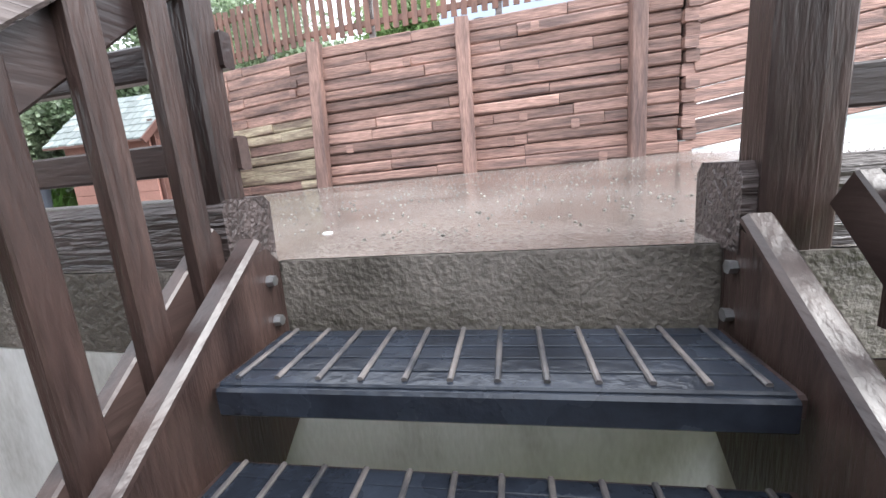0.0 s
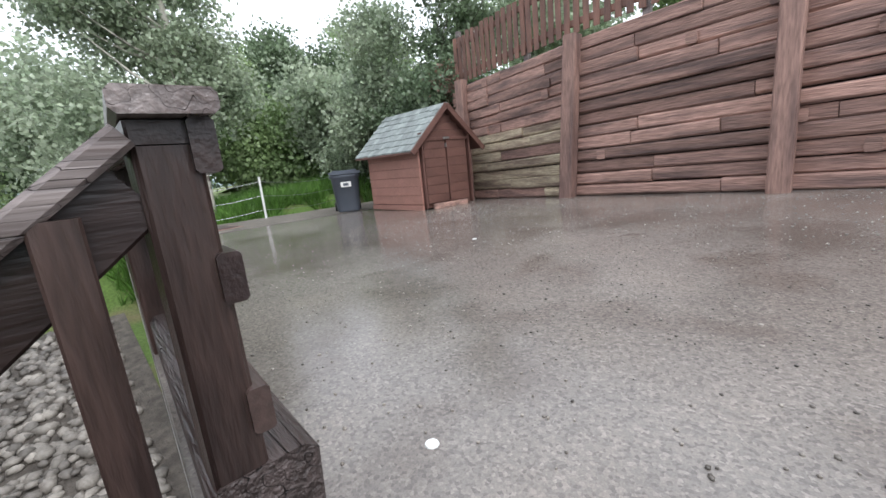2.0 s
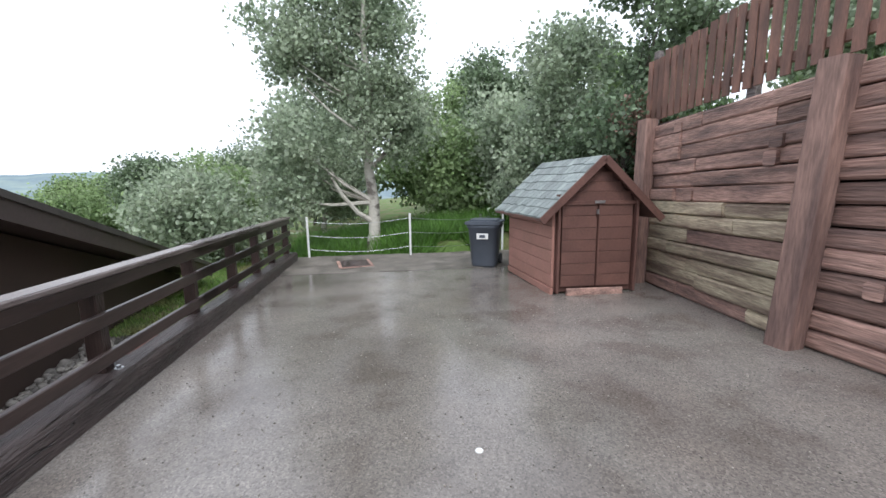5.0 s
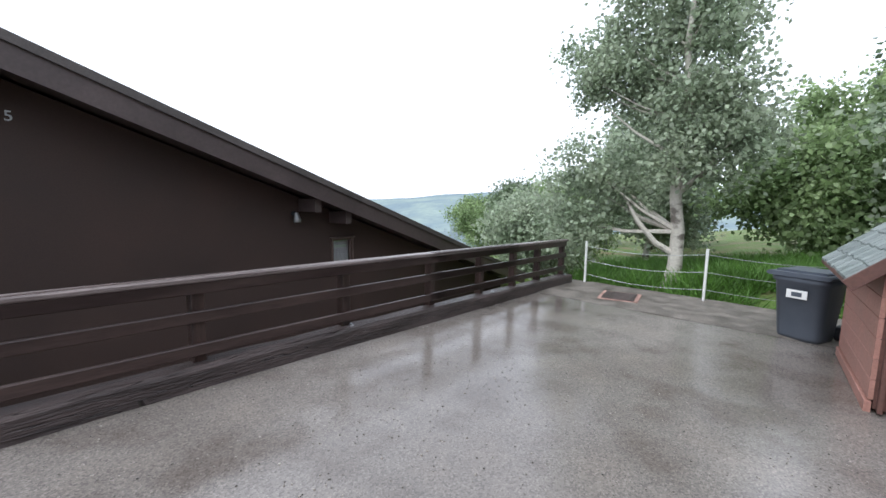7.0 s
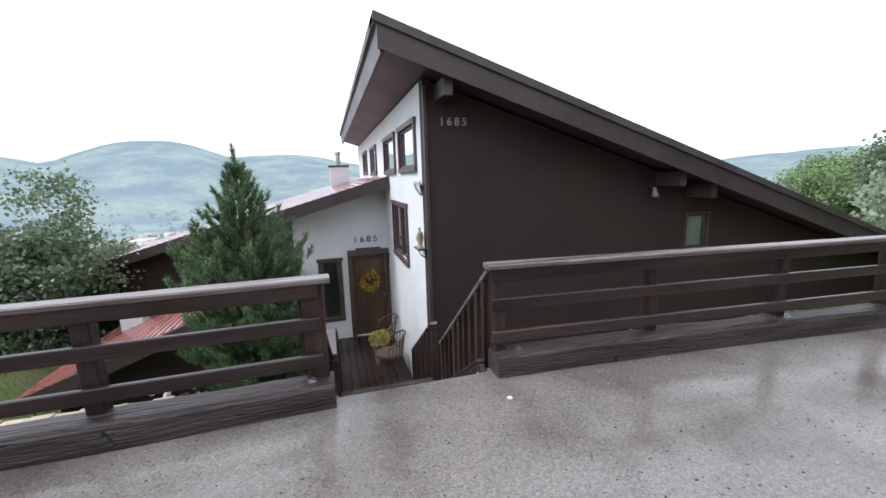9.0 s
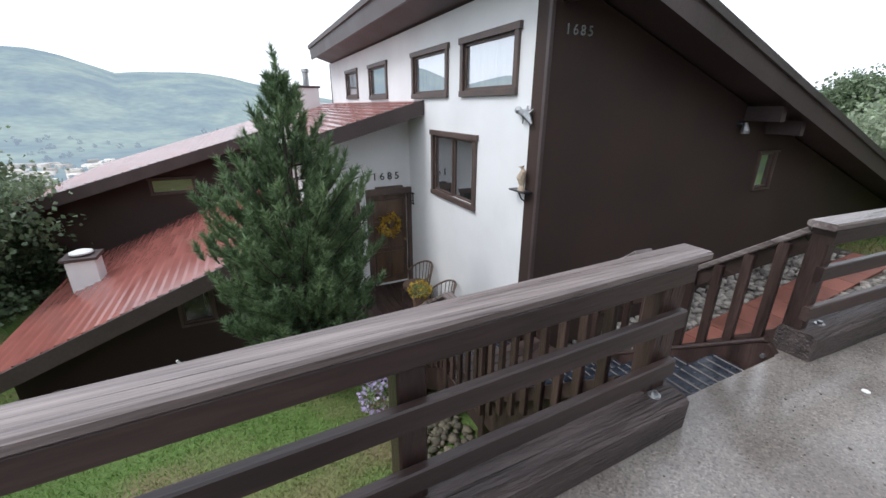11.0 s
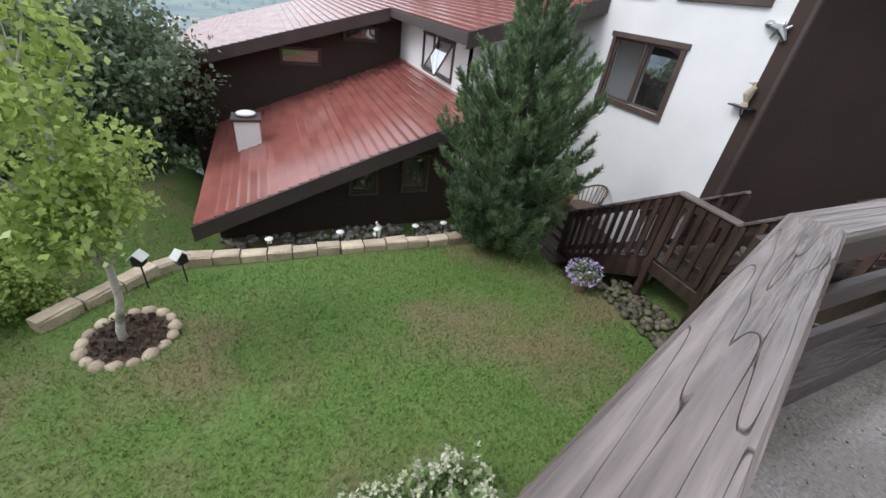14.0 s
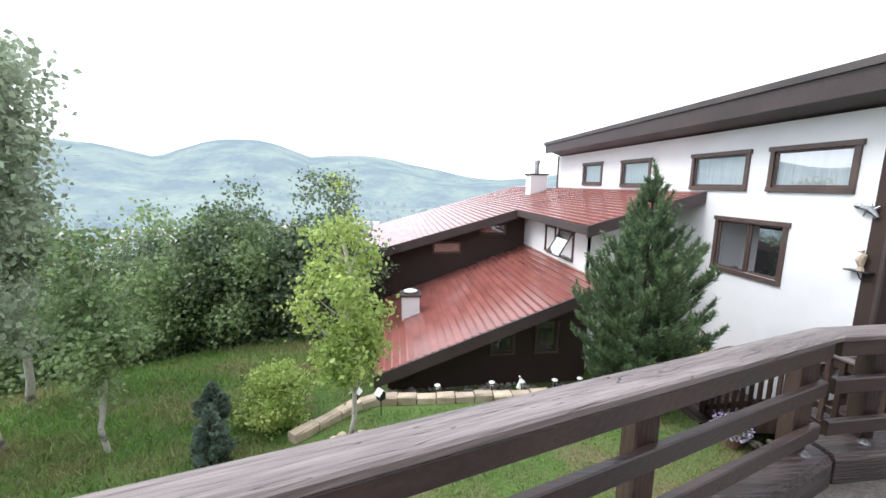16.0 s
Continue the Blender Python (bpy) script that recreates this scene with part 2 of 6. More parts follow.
M["needle_blue"] = material("spruce_needles", (0.30, 0.38, 0.31), (0.17, 0.24, 0.19), 0.55, 0.5, 3, (1, 1, 1), 0, fine=8, island=0.35, through_light=0.25)
M["petal"] = material("lilac_petals", (0.46, 0.34, 0.66), (0.62, 0.56, 0.74), 0.6, 0.5, 14, (1, 1, 1), 0, fine=20, island=0.3, through_light=0.3)
M["petal_yellow"] = material("yellow_petals", (0.72, 0.50, 0.06), (0.5, 0.36, 0.05), 0.6, 0.5, 14, (1, 1, 1), 0, fine=20, island=0.25, through_light=0.3)
M["petal_white"] = material("white_petals", (0.78, 0.78, 0.66), (0.6, 0.62, 0.42), 0.6, 0.5, 14, (1, 1, 1), 0, fine=20, island=0.2, through_light=0.3)
M["clay"] = material("clay_pot", (0.28, 0.17, 0.12), (0.18, 0.11, 0.08), 0.8, 0.7, 6)
M["door_wood"] = material("front_door_wood", (0.14, 0.085, 0.05), (0.085, 0.05, 0.032), 0.42, 0.35, 2.5, (3, 3, 0.5), 0.3, 0.004, fine=30)
M["wicker"] = material("brown_wicker", (0.15, 0.10, 0.075), (0.08, 0.055, 0.042), 0.6, 0.5, 30, (1, 1, 1), 0.5, 0.006, fine=90)
# near-black sheet behind panes: an unlit room's shade put in as colour
M["unlit_room"] = material("unlit_interior", (0.03, 0.03, 0.032), (0.02, 0.02, 0.022), 0.9, 0.9, 2)
M["curtain"] = material("pale_curtain", (0.62, 0.64, 0.66), (0.48, 0.50, 0.53), 0.9, 0.85, 3, (1, 9, 0.3), 0.2, 0.02, fine=12)
M["blind"] = material("tan_blind", (0.36, 0.28, 0.21), (0.30, 0.23, 0.17), 0.8, 0.8, 3, (1, 1, 12), 0.2, 0.01)
M["yellow"] = material("yellow_paint", (0.80, 0.62, 0.03), (0.7, 0.52, 0.03), 0.5, 0.45, 5)
M["red"] = material("red_paint", (0.5, 0.03, 0.03), (0.4, 0.02, 0.02), 0.45, 0.4, 5)
M["car"] = material("silver_blue_car_paint", (0.36, 0.41, 0.50), (0.32, 0.37, 0.46), 0.22, 0.2, 1, (1, 1, 1), 0, fine=40, fine_amount=0.05, metal=0.4)
M["valley"] = material("wooded_valley", (0.19, 0.25, 0.13), (0.10, 0.155, 0.085), 0.95, 0.9, 0.012, (1, 1, 1), 0, fine=0.05, fine_amount=0.6)
M["building"] = material("pale_building", (0.62, 0.60, 0.56), (0.42, 0.38, 0.34), 0.8, 0.7, 0.05, (1, 1, 1), 0, fine=1, island=0.4)


def glass_material(name, tint, rough=0.03):
    m = bpy.data.materials.new(name)
    m.use_nodes = True
    b = m.node_tree.nodes["Principled BSDF"]
    b.inputs["Base Color"].default_value = (*tint, 1)
    b.inputs["Roughness"].default_value = rough
    b.inputs["Transmission Weight"].default_value = 1.0
    b.inputs["IOR"].default_value = 1.45
    return m


def mirror_glass(name, least=0.32):
    """Window glass with a reflecting coat: part mirror, part clear."""
    m = bpy.data.materials.new(name)
    m.use_nodes = True
    n, l = m.node_tree.nodes, m.node_tree.links
    gl, tr, mx = n.new("ShaderNodeBsdfGlossy"), n.new("ShaderNodeBsdfTransparent"), n.new("ShaderNodeMixShader")
    gl.inputs["Roughness"].default_value = 0.02
    gl.inputs["Color"].default_value = (0.9, 0.93, 0.96, 1)
    lw = n.new("ShaderNodeLayerWeight")
    lw.inputs["Blend"].default_value = 0.35
    mr = n.new("ShaderNodeMapRange")
    mr.inputs["To Min"].default_value, mr.inputs["To Max"].default_value = least, 0.97
    l.new(lw.outputs["Facing"], mr.inputs["Value"])
    l.new(mr.outputs["Result"], mx.inputs["Fac"])
    l.new(tr.outputs["BSDF"], mx.inputs[1])
    l.new(gl.outputs["BSDF"], mx.inputs[2])
    l.new(mx.outputs["Shader"], n["Material Output"].inputs["Surface"])
    return m


M["glass"] = mirror_glass("window_glass")
M["clear"] = mirror_glass("clear_glass", 0.05)


def backdrop_material():
    """Far hills: mottled green; a pale blue glow paints in the air's haze."""
    m = bpy.data.materials.new("far_hills_haze_glow")
    m.use_nodes = True
    n, l = m.node_tree.nodes, m.node_tree.links
    b = n["Principled BSDF"]
    b.inputs["Roughness"].default_value = 1.0
    b.inputs["Specular IOR Level"].default_value = 0.0
    tc = n.new("ShaderNodeTexCoord")
    n1, n2 = n.new("ShaderNodeTexNoise"), n.new("ShaderNodeTexNoise")
    n1.inputs["Scale"].default_value, n1.inputs["Detail"].default_value = 0.0042, 8
    n2.inputs["Scale"].default_value, n2.inputs["Detail"].default_value = 0.03, 6
    l.new(tc.outputs["Object"], n1.inputs["Vector"])
    l.new(tc.outputs["Object"], n2.inputs["Vector"])
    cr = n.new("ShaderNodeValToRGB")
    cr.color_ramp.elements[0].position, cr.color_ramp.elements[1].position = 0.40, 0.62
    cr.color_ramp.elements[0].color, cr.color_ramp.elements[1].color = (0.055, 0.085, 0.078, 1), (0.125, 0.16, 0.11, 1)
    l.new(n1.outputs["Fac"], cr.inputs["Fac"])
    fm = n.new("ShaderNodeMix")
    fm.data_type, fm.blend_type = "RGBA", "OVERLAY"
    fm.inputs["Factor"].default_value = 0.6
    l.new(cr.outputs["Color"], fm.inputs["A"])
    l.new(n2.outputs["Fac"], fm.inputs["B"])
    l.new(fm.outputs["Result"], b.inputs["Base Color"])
    # haze put in as emission, equally strong near and far
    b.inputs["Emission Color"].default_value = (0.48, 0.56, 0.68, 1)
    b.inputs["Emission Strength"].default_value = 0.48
    return m


M["hills"] = backdrop_material()


def aggregate_concrete():
    """Wet exposed-aggregate concrete: pebbles of many tones in a brown-grey paste, with damp glossy patches."""
    m = bpy.data.materials.new("wet_aggregate_concrete")
    m.use_nodes = True
    n, l = m.node_tree.nodes, m.node_tree.links
    b = n["Principled BSDF"]
    tc = n.new("ShaderNodeTexCoord")

    def tex(kind, scale, detail=None):
        t = n.new(kind)
        t.inputs["Scale"].default_value = scale
        if detail is not None:
            t.inputs["Detail"].default_value = detail
        l.new(tc.outputs["Object"], t.inputs["Vector"])
        return t

    def ramp(source, stops):
        r = n.new("ShaderNodeValToRGB")
        e = r.color_ramp.elements
        while len(e) < len(stops):
            e.new(0.5)
        for k, (p, c) in enumerate(stops):
            e[k].position, e[k].color = p, (*c, 1)
        l.new(source, r.inputs["Fac"])
        return r.outputs["Color"]

    def blend(how, factor, a, c):
        x = n.new("ShaderNodeMix")
        x.data_type, x.blend_type = "RGBA", how
        x.inputs["Factor"].default_value = factor
        l.new(a, x.inputs["A"])
        l.new(c, x.inputs["B"])
        return x.outputs["Result"]

    patch, stain = tex("ShaderNodeTexNoise", 0.45, 6), tex("ShaderNodeTexNoise", 1.7, 5)
    stone, grit = tex("ShaderNodeTexVoronoi", 105), tex("ShaderNodeTexNoise", 190, 3)
    paste = ramp(patch.outputs["Fac"], ((0.38, (0.158, 0.142, 0.129)), (0.62, (0.232, 0.215, 0.20))))
    dirty = ramp(stain.outputs["Fac"], ((0.36, (0.36, 0.34, 0.33)), (0.50, (0.5, 0.5, 0.5)), (0.68, (0.57, 0.56, 0.55))))
    split = n.new("ShaderNodeSeparateColor")
    l.new(stone.outputs["Color"], split.inputs["Color"])
    tone = ramp(split.outputs["Red"], ((0.0, (0.10, 0.09, 0.09)), (0.35, (0.42, 0.41, 0.40)), (0.8, (0.58, 0.55, 0.52)), (1.0, (0.88, 0.86, 0.84))))
    colour = blend("OVERLAY", 0.85, paste, dirty)
    colour = blend("OVERLAY", 0.42, colour, tone)
    colour = blend("OVERLAY", 0.4, colour, grit.outputs["Fac"])
    l.new(colour, b.inputs["Base Color"])
    damp = n.new("ShaderNodeMapRange")
    damp.inputs["From Min"].default_value, damp.inputs["From Max"].default_value = 0.40, 0.60
    damp.inputs["To Min"].default_value, damp.inputs["To Max"].default_value = 0.05, 0.2
    l.new(patch.outputs["Fac"], damp.inputs["Value"])
    l.new(damp.outputs["Result"], b.inputs["Roughness"])
    bp = n.new("ShaderNodeBump")
    bp.inputs["Strength"].default_value, bp.inputs["Distance"].default_value = 0.07, 0.004
    rise = n.new("ShaderNodeMath")
    rise.operation = "SUBTRACT"
    l.new(grit.outputs["Fac"], rise.inputs[0])
    l.new(stone.outputs["Distance"], rise.inputs[1])
    l.new(rise.outputs["Value"], bp.inputs["Height"])
    l.new(bp.outputs["Normal"], b.inputs["Normal"])
    return m


M["concrete"] = aggregate_concrete()


# ---- building blocks ----
def mesh_of(bm, name):
    me = bpy.data.meshes.new(name)
    bm.to_mesh(me)
    bm.free()
    return me


def part(name, bm, mat, parent=None, label=""):
    me = bm if isinstance(bm, bpy.types.Mesh) else mesh_of(bm, name)
    if not me.materials:
        me.materials.append(mat)
    ob = new(name, me)
    if parent is not None:
        ob.parent = parent
    if label:
        ob["label"] = label
    return ob


def thing(name, label, category, group="", kind="", at=None):
    ob = new(name)
    ob.empty_display_size = 0.2
    if at is not None:
        ob.matrix_world = at
    return tagged(ob, label, category, group, kind)


def lumber(bm, p, q, w, h, ch=0.006, up=(0, 0, 1)):
    """A beam with chamfered long edges from p to q, w wide across and h high."""
    p, q = Vector(p), Vector(q)
    d = (q - p).normalized()
    up = Vector(up)
    if abs(d.dot(up)) > 0.98:
        up = Vector((0, 1, 0)) if abs(d.y) < 0.9 else Vector((1, 0, 0))
    s = d.cross(up).normalized()
    u = s.cross(d)
    a, b = w / 2, h / 2
    ring = [(a - ch, -b), (a, -b + ch), (a, b - ch), (a - ch, b), (-a + ch, b), (-a, b - ch), (-a, -b + ch), (-a + ch, -b)]
    lo = [bm.verts.new(p + s * x + u * y) for x, y in ring]
    hi = [bm.verts.new(q + s * x + u * y) for x, y in ring]
    for i in range(8):
        j = (i + 1) % 8
        bm.faces.new((lo[i], lo[j], hi[j], hi[i]))
    bm.faces.new(lo[::-1])
    bm.faces.new(hi)
    return bm


def stick(p, q, w, h, ch=0.006, up=(0, 0, 1)):
    return lumber(bmesh.new(), p, q, w, h, ch, up)


def block(bm, x0, x1, y0, y1, z0, z1):
    """A plain box between six planes."""
    v = [bm.verts.new((x, y, z)) for z in (z0, z1) for x, y in ((x0, y0), (x1, y0), (x1, y1), (x0, y1))]
    for f in ((3, 2, 1, 0), (4, 5, 6, 7), (0, 1, 5, 4), (1, 2, 6, 5), (2, 3, 7, 6), (3, 0, 4, 7)):
        bm.faces.new([v[i] for i in f])
    return bm


def prism(bm, outline, axis, a, b):
    """An outline of (u, v) pairs pushed from a to b along an axis: 'y' takes (x, z), 'x' takes (y, z), 'z' takes (x, y)."""
    def put(u, v, k):
        return (u, k, v) if axis == "y" else (k, u, v) if axis == "x" else (u, v, k)
    lo = [bm.verts.new(put(u, v, a)) for u, v in outline]
    hi = [bm.verts.new(put(u, v, b)) for u, v in outline]
    n = len(outline)
    for i in range(n):
        bm.faces.new((lo[i], lo[(i + 1) % n], hi[(i + 1) % n], hi[i]))
    bm.faces.new(lo[::-1])
    bm.faces.new(hi)
    bmesh.ops.recalc_face_normals(bm, faces=bm.faces)
    return bm


def tube(bm, points, radii, sides=8, cap=True):
    """A tapered tube through points."""
    rings = []
    pts = [Vector(p) for p in points]
    for i, p in enumerate(pts):
        d = (pts[min(i + 1, len(pts) - 1)] - pts[max(i - 1, 0)]).normalized()
        s = d.orthogonal().normalized() if abs(d.z) > 0.95 else d.cross(Vector((0, 0, 1))).normalized()
        u = s.cross(d)
        rings.append([bm.verts.new(p + (s * math.cos(2 * math.pi * k / sides) + u * math.sin(2 * math.pi * k / sides)) * radii[i]) for k in range(sides)])
    for a, b in zip(rings, rings[1:]):
        for k in range(sides):
            bm.faces.new((a[k], a[(k + 1) % sides], b[(k + 1) % sides], b[k]))
    if cap:
        bm.faces.new(rings[0][::-1])
        bm.faces.new(rings[-1])
    return bm


def soup(name, verts, faces, mat):
    """One mesh from arrays of vertices and equal-sized faces."""
    me = bpy.data.meshes.new(name)
    verts, faces = np.asarray(verts, dtype=np.float32), np.asarray(faces, dtype=np.int32)
    k = faces.shape[1]
    me.vertices.add(len(verts))
    me.vertices.foreach_set("co", verts.ravel())
    me.loops.add(faces.size)
    me.loops.foreach_set("vertex_index", faces.ravel())
    me.polygons.add(len(faces))
    me.polygons.foreach_set("loop_start", np.arange(0, faces.size, k, dtype=np.int32))
    me.polygons.foreach_set("loop_total", np.full(len(faces), k, dtype=np.int32))
    me.update(calc_edges=True)
    me.materials.append(mat)
    return me


rng = np.random.default_rng(7)


def unit(n):
    v = rng.normal(size=(n, 3))
    return v / np.linalg.norm(v, axis=1, keepdims=True)


def leaf_mesh(name, centres, size, mat, droop=0.3):
    """A pointed, folded leaf at every centre."""
    n = len(centres)
    d = unit(n)
    d[:, 2] -= droop
    d /= np.linalg.norm(d, axis=1, keepdims=True)
    s = np.cross(d, unit(n))
    s /= np.linalg.norm(s, axis=1, keepdims=True) + 1e-6
    k = np.cross(d, s)
    L = size * rng.uniform(0.7, 1.3, (n, 1))
    tip, mid = centres + d * L, centres + d * L * 0.5
    a, b = mid + s * L * 0.36 + k * L * 0.12, mid - s * L * 0.36 + k * L * 0.12
    v = np.stack([centres, a, tip, b], axis=1).reshape(-1, 3)
    i = np.arange(n)[:, None] * 4
    return soup(name, v, np.concatenate([i, i + 1, i + 2, i + 3], axis=1), mat)


# ---- levels of the ground ----
def ramp01(v, a, b):
    t = min(1.0, max(0.0, (v - a) / (b - a)))
    return t * t * (3 - 2 * t)


def pad_z(x, y):
    """The terrace: level along the railing, rising to the wall and the drive, falling to the far end."""
    near = -0.015 * max(0.0, -1.0 - x) + 0.012 * max(0.0, x - 3.0) + 0.04 * max(0.0, x - 6.0)
    far = 0.040 + (0.026 * (x + 1.8) if x > -1.8 else 0.045 * (x + 1.8) if x > -4.0 else -0.099 + 0.012 * (x + 4.0))
    u = min(1.4, max(0.0, (y - 1.5) / 5.0))
    return near * (1 - u) + far * u + 0.002 * noise.noise(Vector((x * 1.5, y * 1.5, 0)))


def low_z(x, y):
    """The lower garden, the strip beside the house and the hillside below."""
    lawn = -2.0 - 0.10 * max(0.0, -1.2 - y) - 0.05 * max(0.0, x - 8.5) + 0.05 * max(0.0, y)
    strip = -1.95 + 0.7 * ramp01(-x, -0.6, 9.0)
    a = ramp01(-x, -2.2, -0.2)
    z = lawn * (1 - a) + strip * a
    west = -0.45 + 0.09 * max(-3.0, min(y, 20.0)) * ramp01(y, 1, 5)
    b = ramp01(-x, 7.6, 8.8) * ramp01(y, 0.2, 1.4)
    z = z * (1 - b) + west * b
    z -= 0.75 * ramp01(-y, 3.35, 3.75) * ramp01(x, 2.0, 2.6) * ramp01(-x, -9.0, -7.6)
    z = min(z, -2.62) if 0.0 < x < 2.25 and y < -1.25 else z
    drop = max(0.0, -6.5 - y) + 0.5 * max(0.0, x - 9.0)
    z -= 0.30 * max(0.0, min(drop, 500) - 0.0) * ramp01(drop, 0, 8)
    return z + 0.03 * noise.noise(Vector((x * 0.7, y * 0.7, 3)))


def wall_line(x):
    """The y of the timber wall's face."""
    return 6.66 - (x + 1.86) * 0.24 if x < -1.86 else 6.66 - (x + 1.86) * 0.07


# ---- terrace slab ----
EDGE_X0, EDGE_X1 = -7.75, 13.0
CORNER_X = 4.68


def rail_y(x):
    """The terrace's outer edge: the kerb timber's inner foot."""
    if x < 0.5:
        return 1.53 + (0.45 - x) * 0.064
    if x < CORNER_X:
        return 1.535 + (x - 1.6) * 0.0325
    return 1.635 + (x - CORNER_X) * 0.385


def edge_out(x):
    """How far the slab reaches past the kerb's foot."""
    return 0.235 if x > CORNER_X else 0.225


def slab():
    xs = [EDGE_X0 + (EDGE_X1 - EDGE_X0) * i / 150 for i in range(151)]
    bm = bmesh.new()
    grid = []
    for x in xs:
        y0 = rail_y(x) - edge_out(x) + 0.005 if not 0.42 < x < 1.66 else 1.405
        row = []
        for j in range(45):
            y = y0 + (10.5 - y0) * (j / 44) ** 1.2
            row.append(bm.verts.new((x, y, pad_z(x, y))))
        grid.append(row)
    for a, b in zip(grid, grid[1:]):
        for j in range(44):
            bm.faces.new((a[j], b[j], b[j + 1], a[j + 1])).smooth = True
    return bm


terrace = part("pavement", slab(), M["concrete"])
tagged(terrace, "wet grey-brown exposed-aggregate concrete terrace with damp patches", "pavement", kind="structure")


def edge_wall(name, x0, x1, label, top, bottom, thick, mat):
    bm = bmesh.new()
    n = max(2, int((x1 - x0) / 0.5))
    front, back = [], []
    for i in range(n + 1):
        x = x0 + (x1 - x0) * i / n
        y = (rail_y(x) - edge_out(0.5 * (x0 + x1))) if not (0.42 <= x0 and x1 <= 1.7) else 1.40
        z = pad_z(x, y)
        front.append([bm.verts.new((x, y, z + k)) for k in (top, bottom)])
        back.append([bm.verts.new((x, y + thick, z + k)) for k in (top, bottom)])
    for i in range(n):
        a, b, c, d = front[i], front[i + 1], back[i], back[i + 1]
        bm.faces.new((a[1], b[1], b[0], a[0]))
        bm.faces.new((a[0], b[0], d[0], c[0]))
        bm.faces.new((c[0], d[0], d[1], c[1]))
    bm.faces.new((front[0][0], back[0][0], back[0][1], front[0][1]))
    bm.faces.new((front[-1][1], back[-1][1], back[-1][0], front[-1][0]))
    ob = part(name, bm, mat)
    return tagged(ob, label, "wall", kind="structure")


for x0, x1 in ((EDGE_X0, 0.419), (1.701, CORNER_X - 0.001), (CORNER_X + 0.001, 13.0)):
    edge_wall("wall_terrace_edge", x0, x1, "bare concrete edge of the terrace slab", -0.004, -0.24, 0.2, M["grit"])
    edge_wall("wall_terrace_base", x0, x1, "white-painted concrete base wall under the terrace" if x0 < 0 else "dark brown board-faced base wall under the terrace", -0.244, -2.9, 0.15, M["white_wall"] if x0 < 0 else M["stained_x"])
edge_wall("wall_terrace_edge", 0.42, 1.70, "pitted concrete riser at the head of the stairs", -0.003, -0.26, 0.2, M["grit"])
edge_wall("wall_terrace_base", 0.42, 1.70, "white-painted concrete base wall behind the stairs", -0.262, -2.9, 0.2, M["white_wall"])


# ---- the ground sheet: garden, hillside, valley and far hills ----
def hill_angle(b):
    """The height of the skyline in degrees, by the bearing from -y towards +x."""
    peaks = ((19, 5.2, 11), (6, 3.6, 14), (38, 4.0, 14), (60, 2.6, 16), (-28, 1.6, 12), (-62, 1.9, 16), (-85, 1.8, 20), (90, 3.0, 30), (150, 2.0, 60))
    h = 0.5
    for c, v, w in peaks:
        h = max(h, v * math.exp(-((b - c) / w) ** 2))
    return h + 0.16 * noise.noise(Vector((b * 0.22, 0.3, 0))) + 0.1 * noise.noise(Vector((b * 0.7, 1.3, 0)))


def ground_z(x, y):
    r = math.hypot(x - 2, y)
    z = low_z(x, y)
    if r < 25:
        return z
    bearing = math.degrees(math.atan2(x - 2, -y))
    valley = -150 if abs(bearing) < 120 else -5 + 0.05 * r
    f = ramp01(r, 25, 900)
    z = max(z, -150) * (1 - f) + valley * f
    if r > 1500:
        top = r * math.tan(radians(hill_angle(bearing)))
        rise = ramp01(r, 1700, 3900) ** 0.8
        rough = 60 * noise.noise(Vector((x * 0.0016, y * 0.0016, 0))) + 22 * noise.noise(Vector((x * 0.006, y * 0.006, 0)))
        z = z * (1 - rise) + top * rise + rough * rise * (1 - rise) * 3.2
    return z


def ground_sheet():
    radii = [0.0]
    r = 0.2
    while radii[-1] < 12.5:
        radii.append(radii[-1] + r)
    while radii[-1] < 4400:
        radii.append(radii[-1] * 1.075)
    n = 288
    v, f = [], []
    for r in radii:
        for k in range(n):
            a = 2 * math.pi * k / n
            x, y = 2 + r * math.cos(a), r * math.sin(a)
            v.append((x, y, ground_z(x, y)))
    for i in range(len(radii) - 1):
        for k in range(n):
            a, b = i * n + k, i * n + (k + 1) % n
            f.append((a, a + n, b + n, b))
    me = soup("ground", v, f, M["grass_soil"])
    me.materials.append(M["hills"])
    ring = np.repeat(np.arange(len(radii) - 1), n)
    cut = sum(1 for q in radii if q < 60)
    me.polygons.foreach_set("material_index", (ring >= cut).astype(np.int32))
    me.polygons.foreach_set("use_smooth", np.ones(len(f), dtype=bool))
    me.validate()
    return me


ground = part("ground", ground_sheet(), M["grass_soil"])
tagged(ground, "sloping green lawn and hillside running down to a wooded valley and far hills", "ground", kind="structure")


def upper_bank():
    """The higher ground behind the timber wall, with the road on it."""
    bm = bmesh.new()
    rows = []
    for i in range(40):
        x = -30 + i * 1.4
        yw = wall_line(max(-4.6, min(x, 12))) + 0.22
        col = []
        for j in range(14):
            y = yw + (j / 13) ** 1.6 * 60
            z = 2.12 + 0.16 * max(0, x - 3.3) * ramp01(x, 3, 12) + 0.045 * (y - yw) + (0 if x > -5 else 0.10 * max(x + 5, -20))
            z += 0.1 * noise.noise(Vector((x * 0.3, y * 0.3, 5)))
            col.append(bm.verts.new((x, y, z)))
        rows.append(col)
    for a, b in zip(rows, rows[1:]):
        for j in range(13):
            bm.faces.new((a[j], b[j], b[j + 1], a[j + 1])).smooth = True
    return bm


bank = part("ground_bank", upper_bank(), M["grass_soil"])
tagged(bank, "grassy higher bank behind the timber retaining wall", "ground", kind="structure")


# ---- timber retaining wall ----
def wall_point(s):
    """A point of the wall's face by x."""
    return Vector((s, wall_line(s), 0))


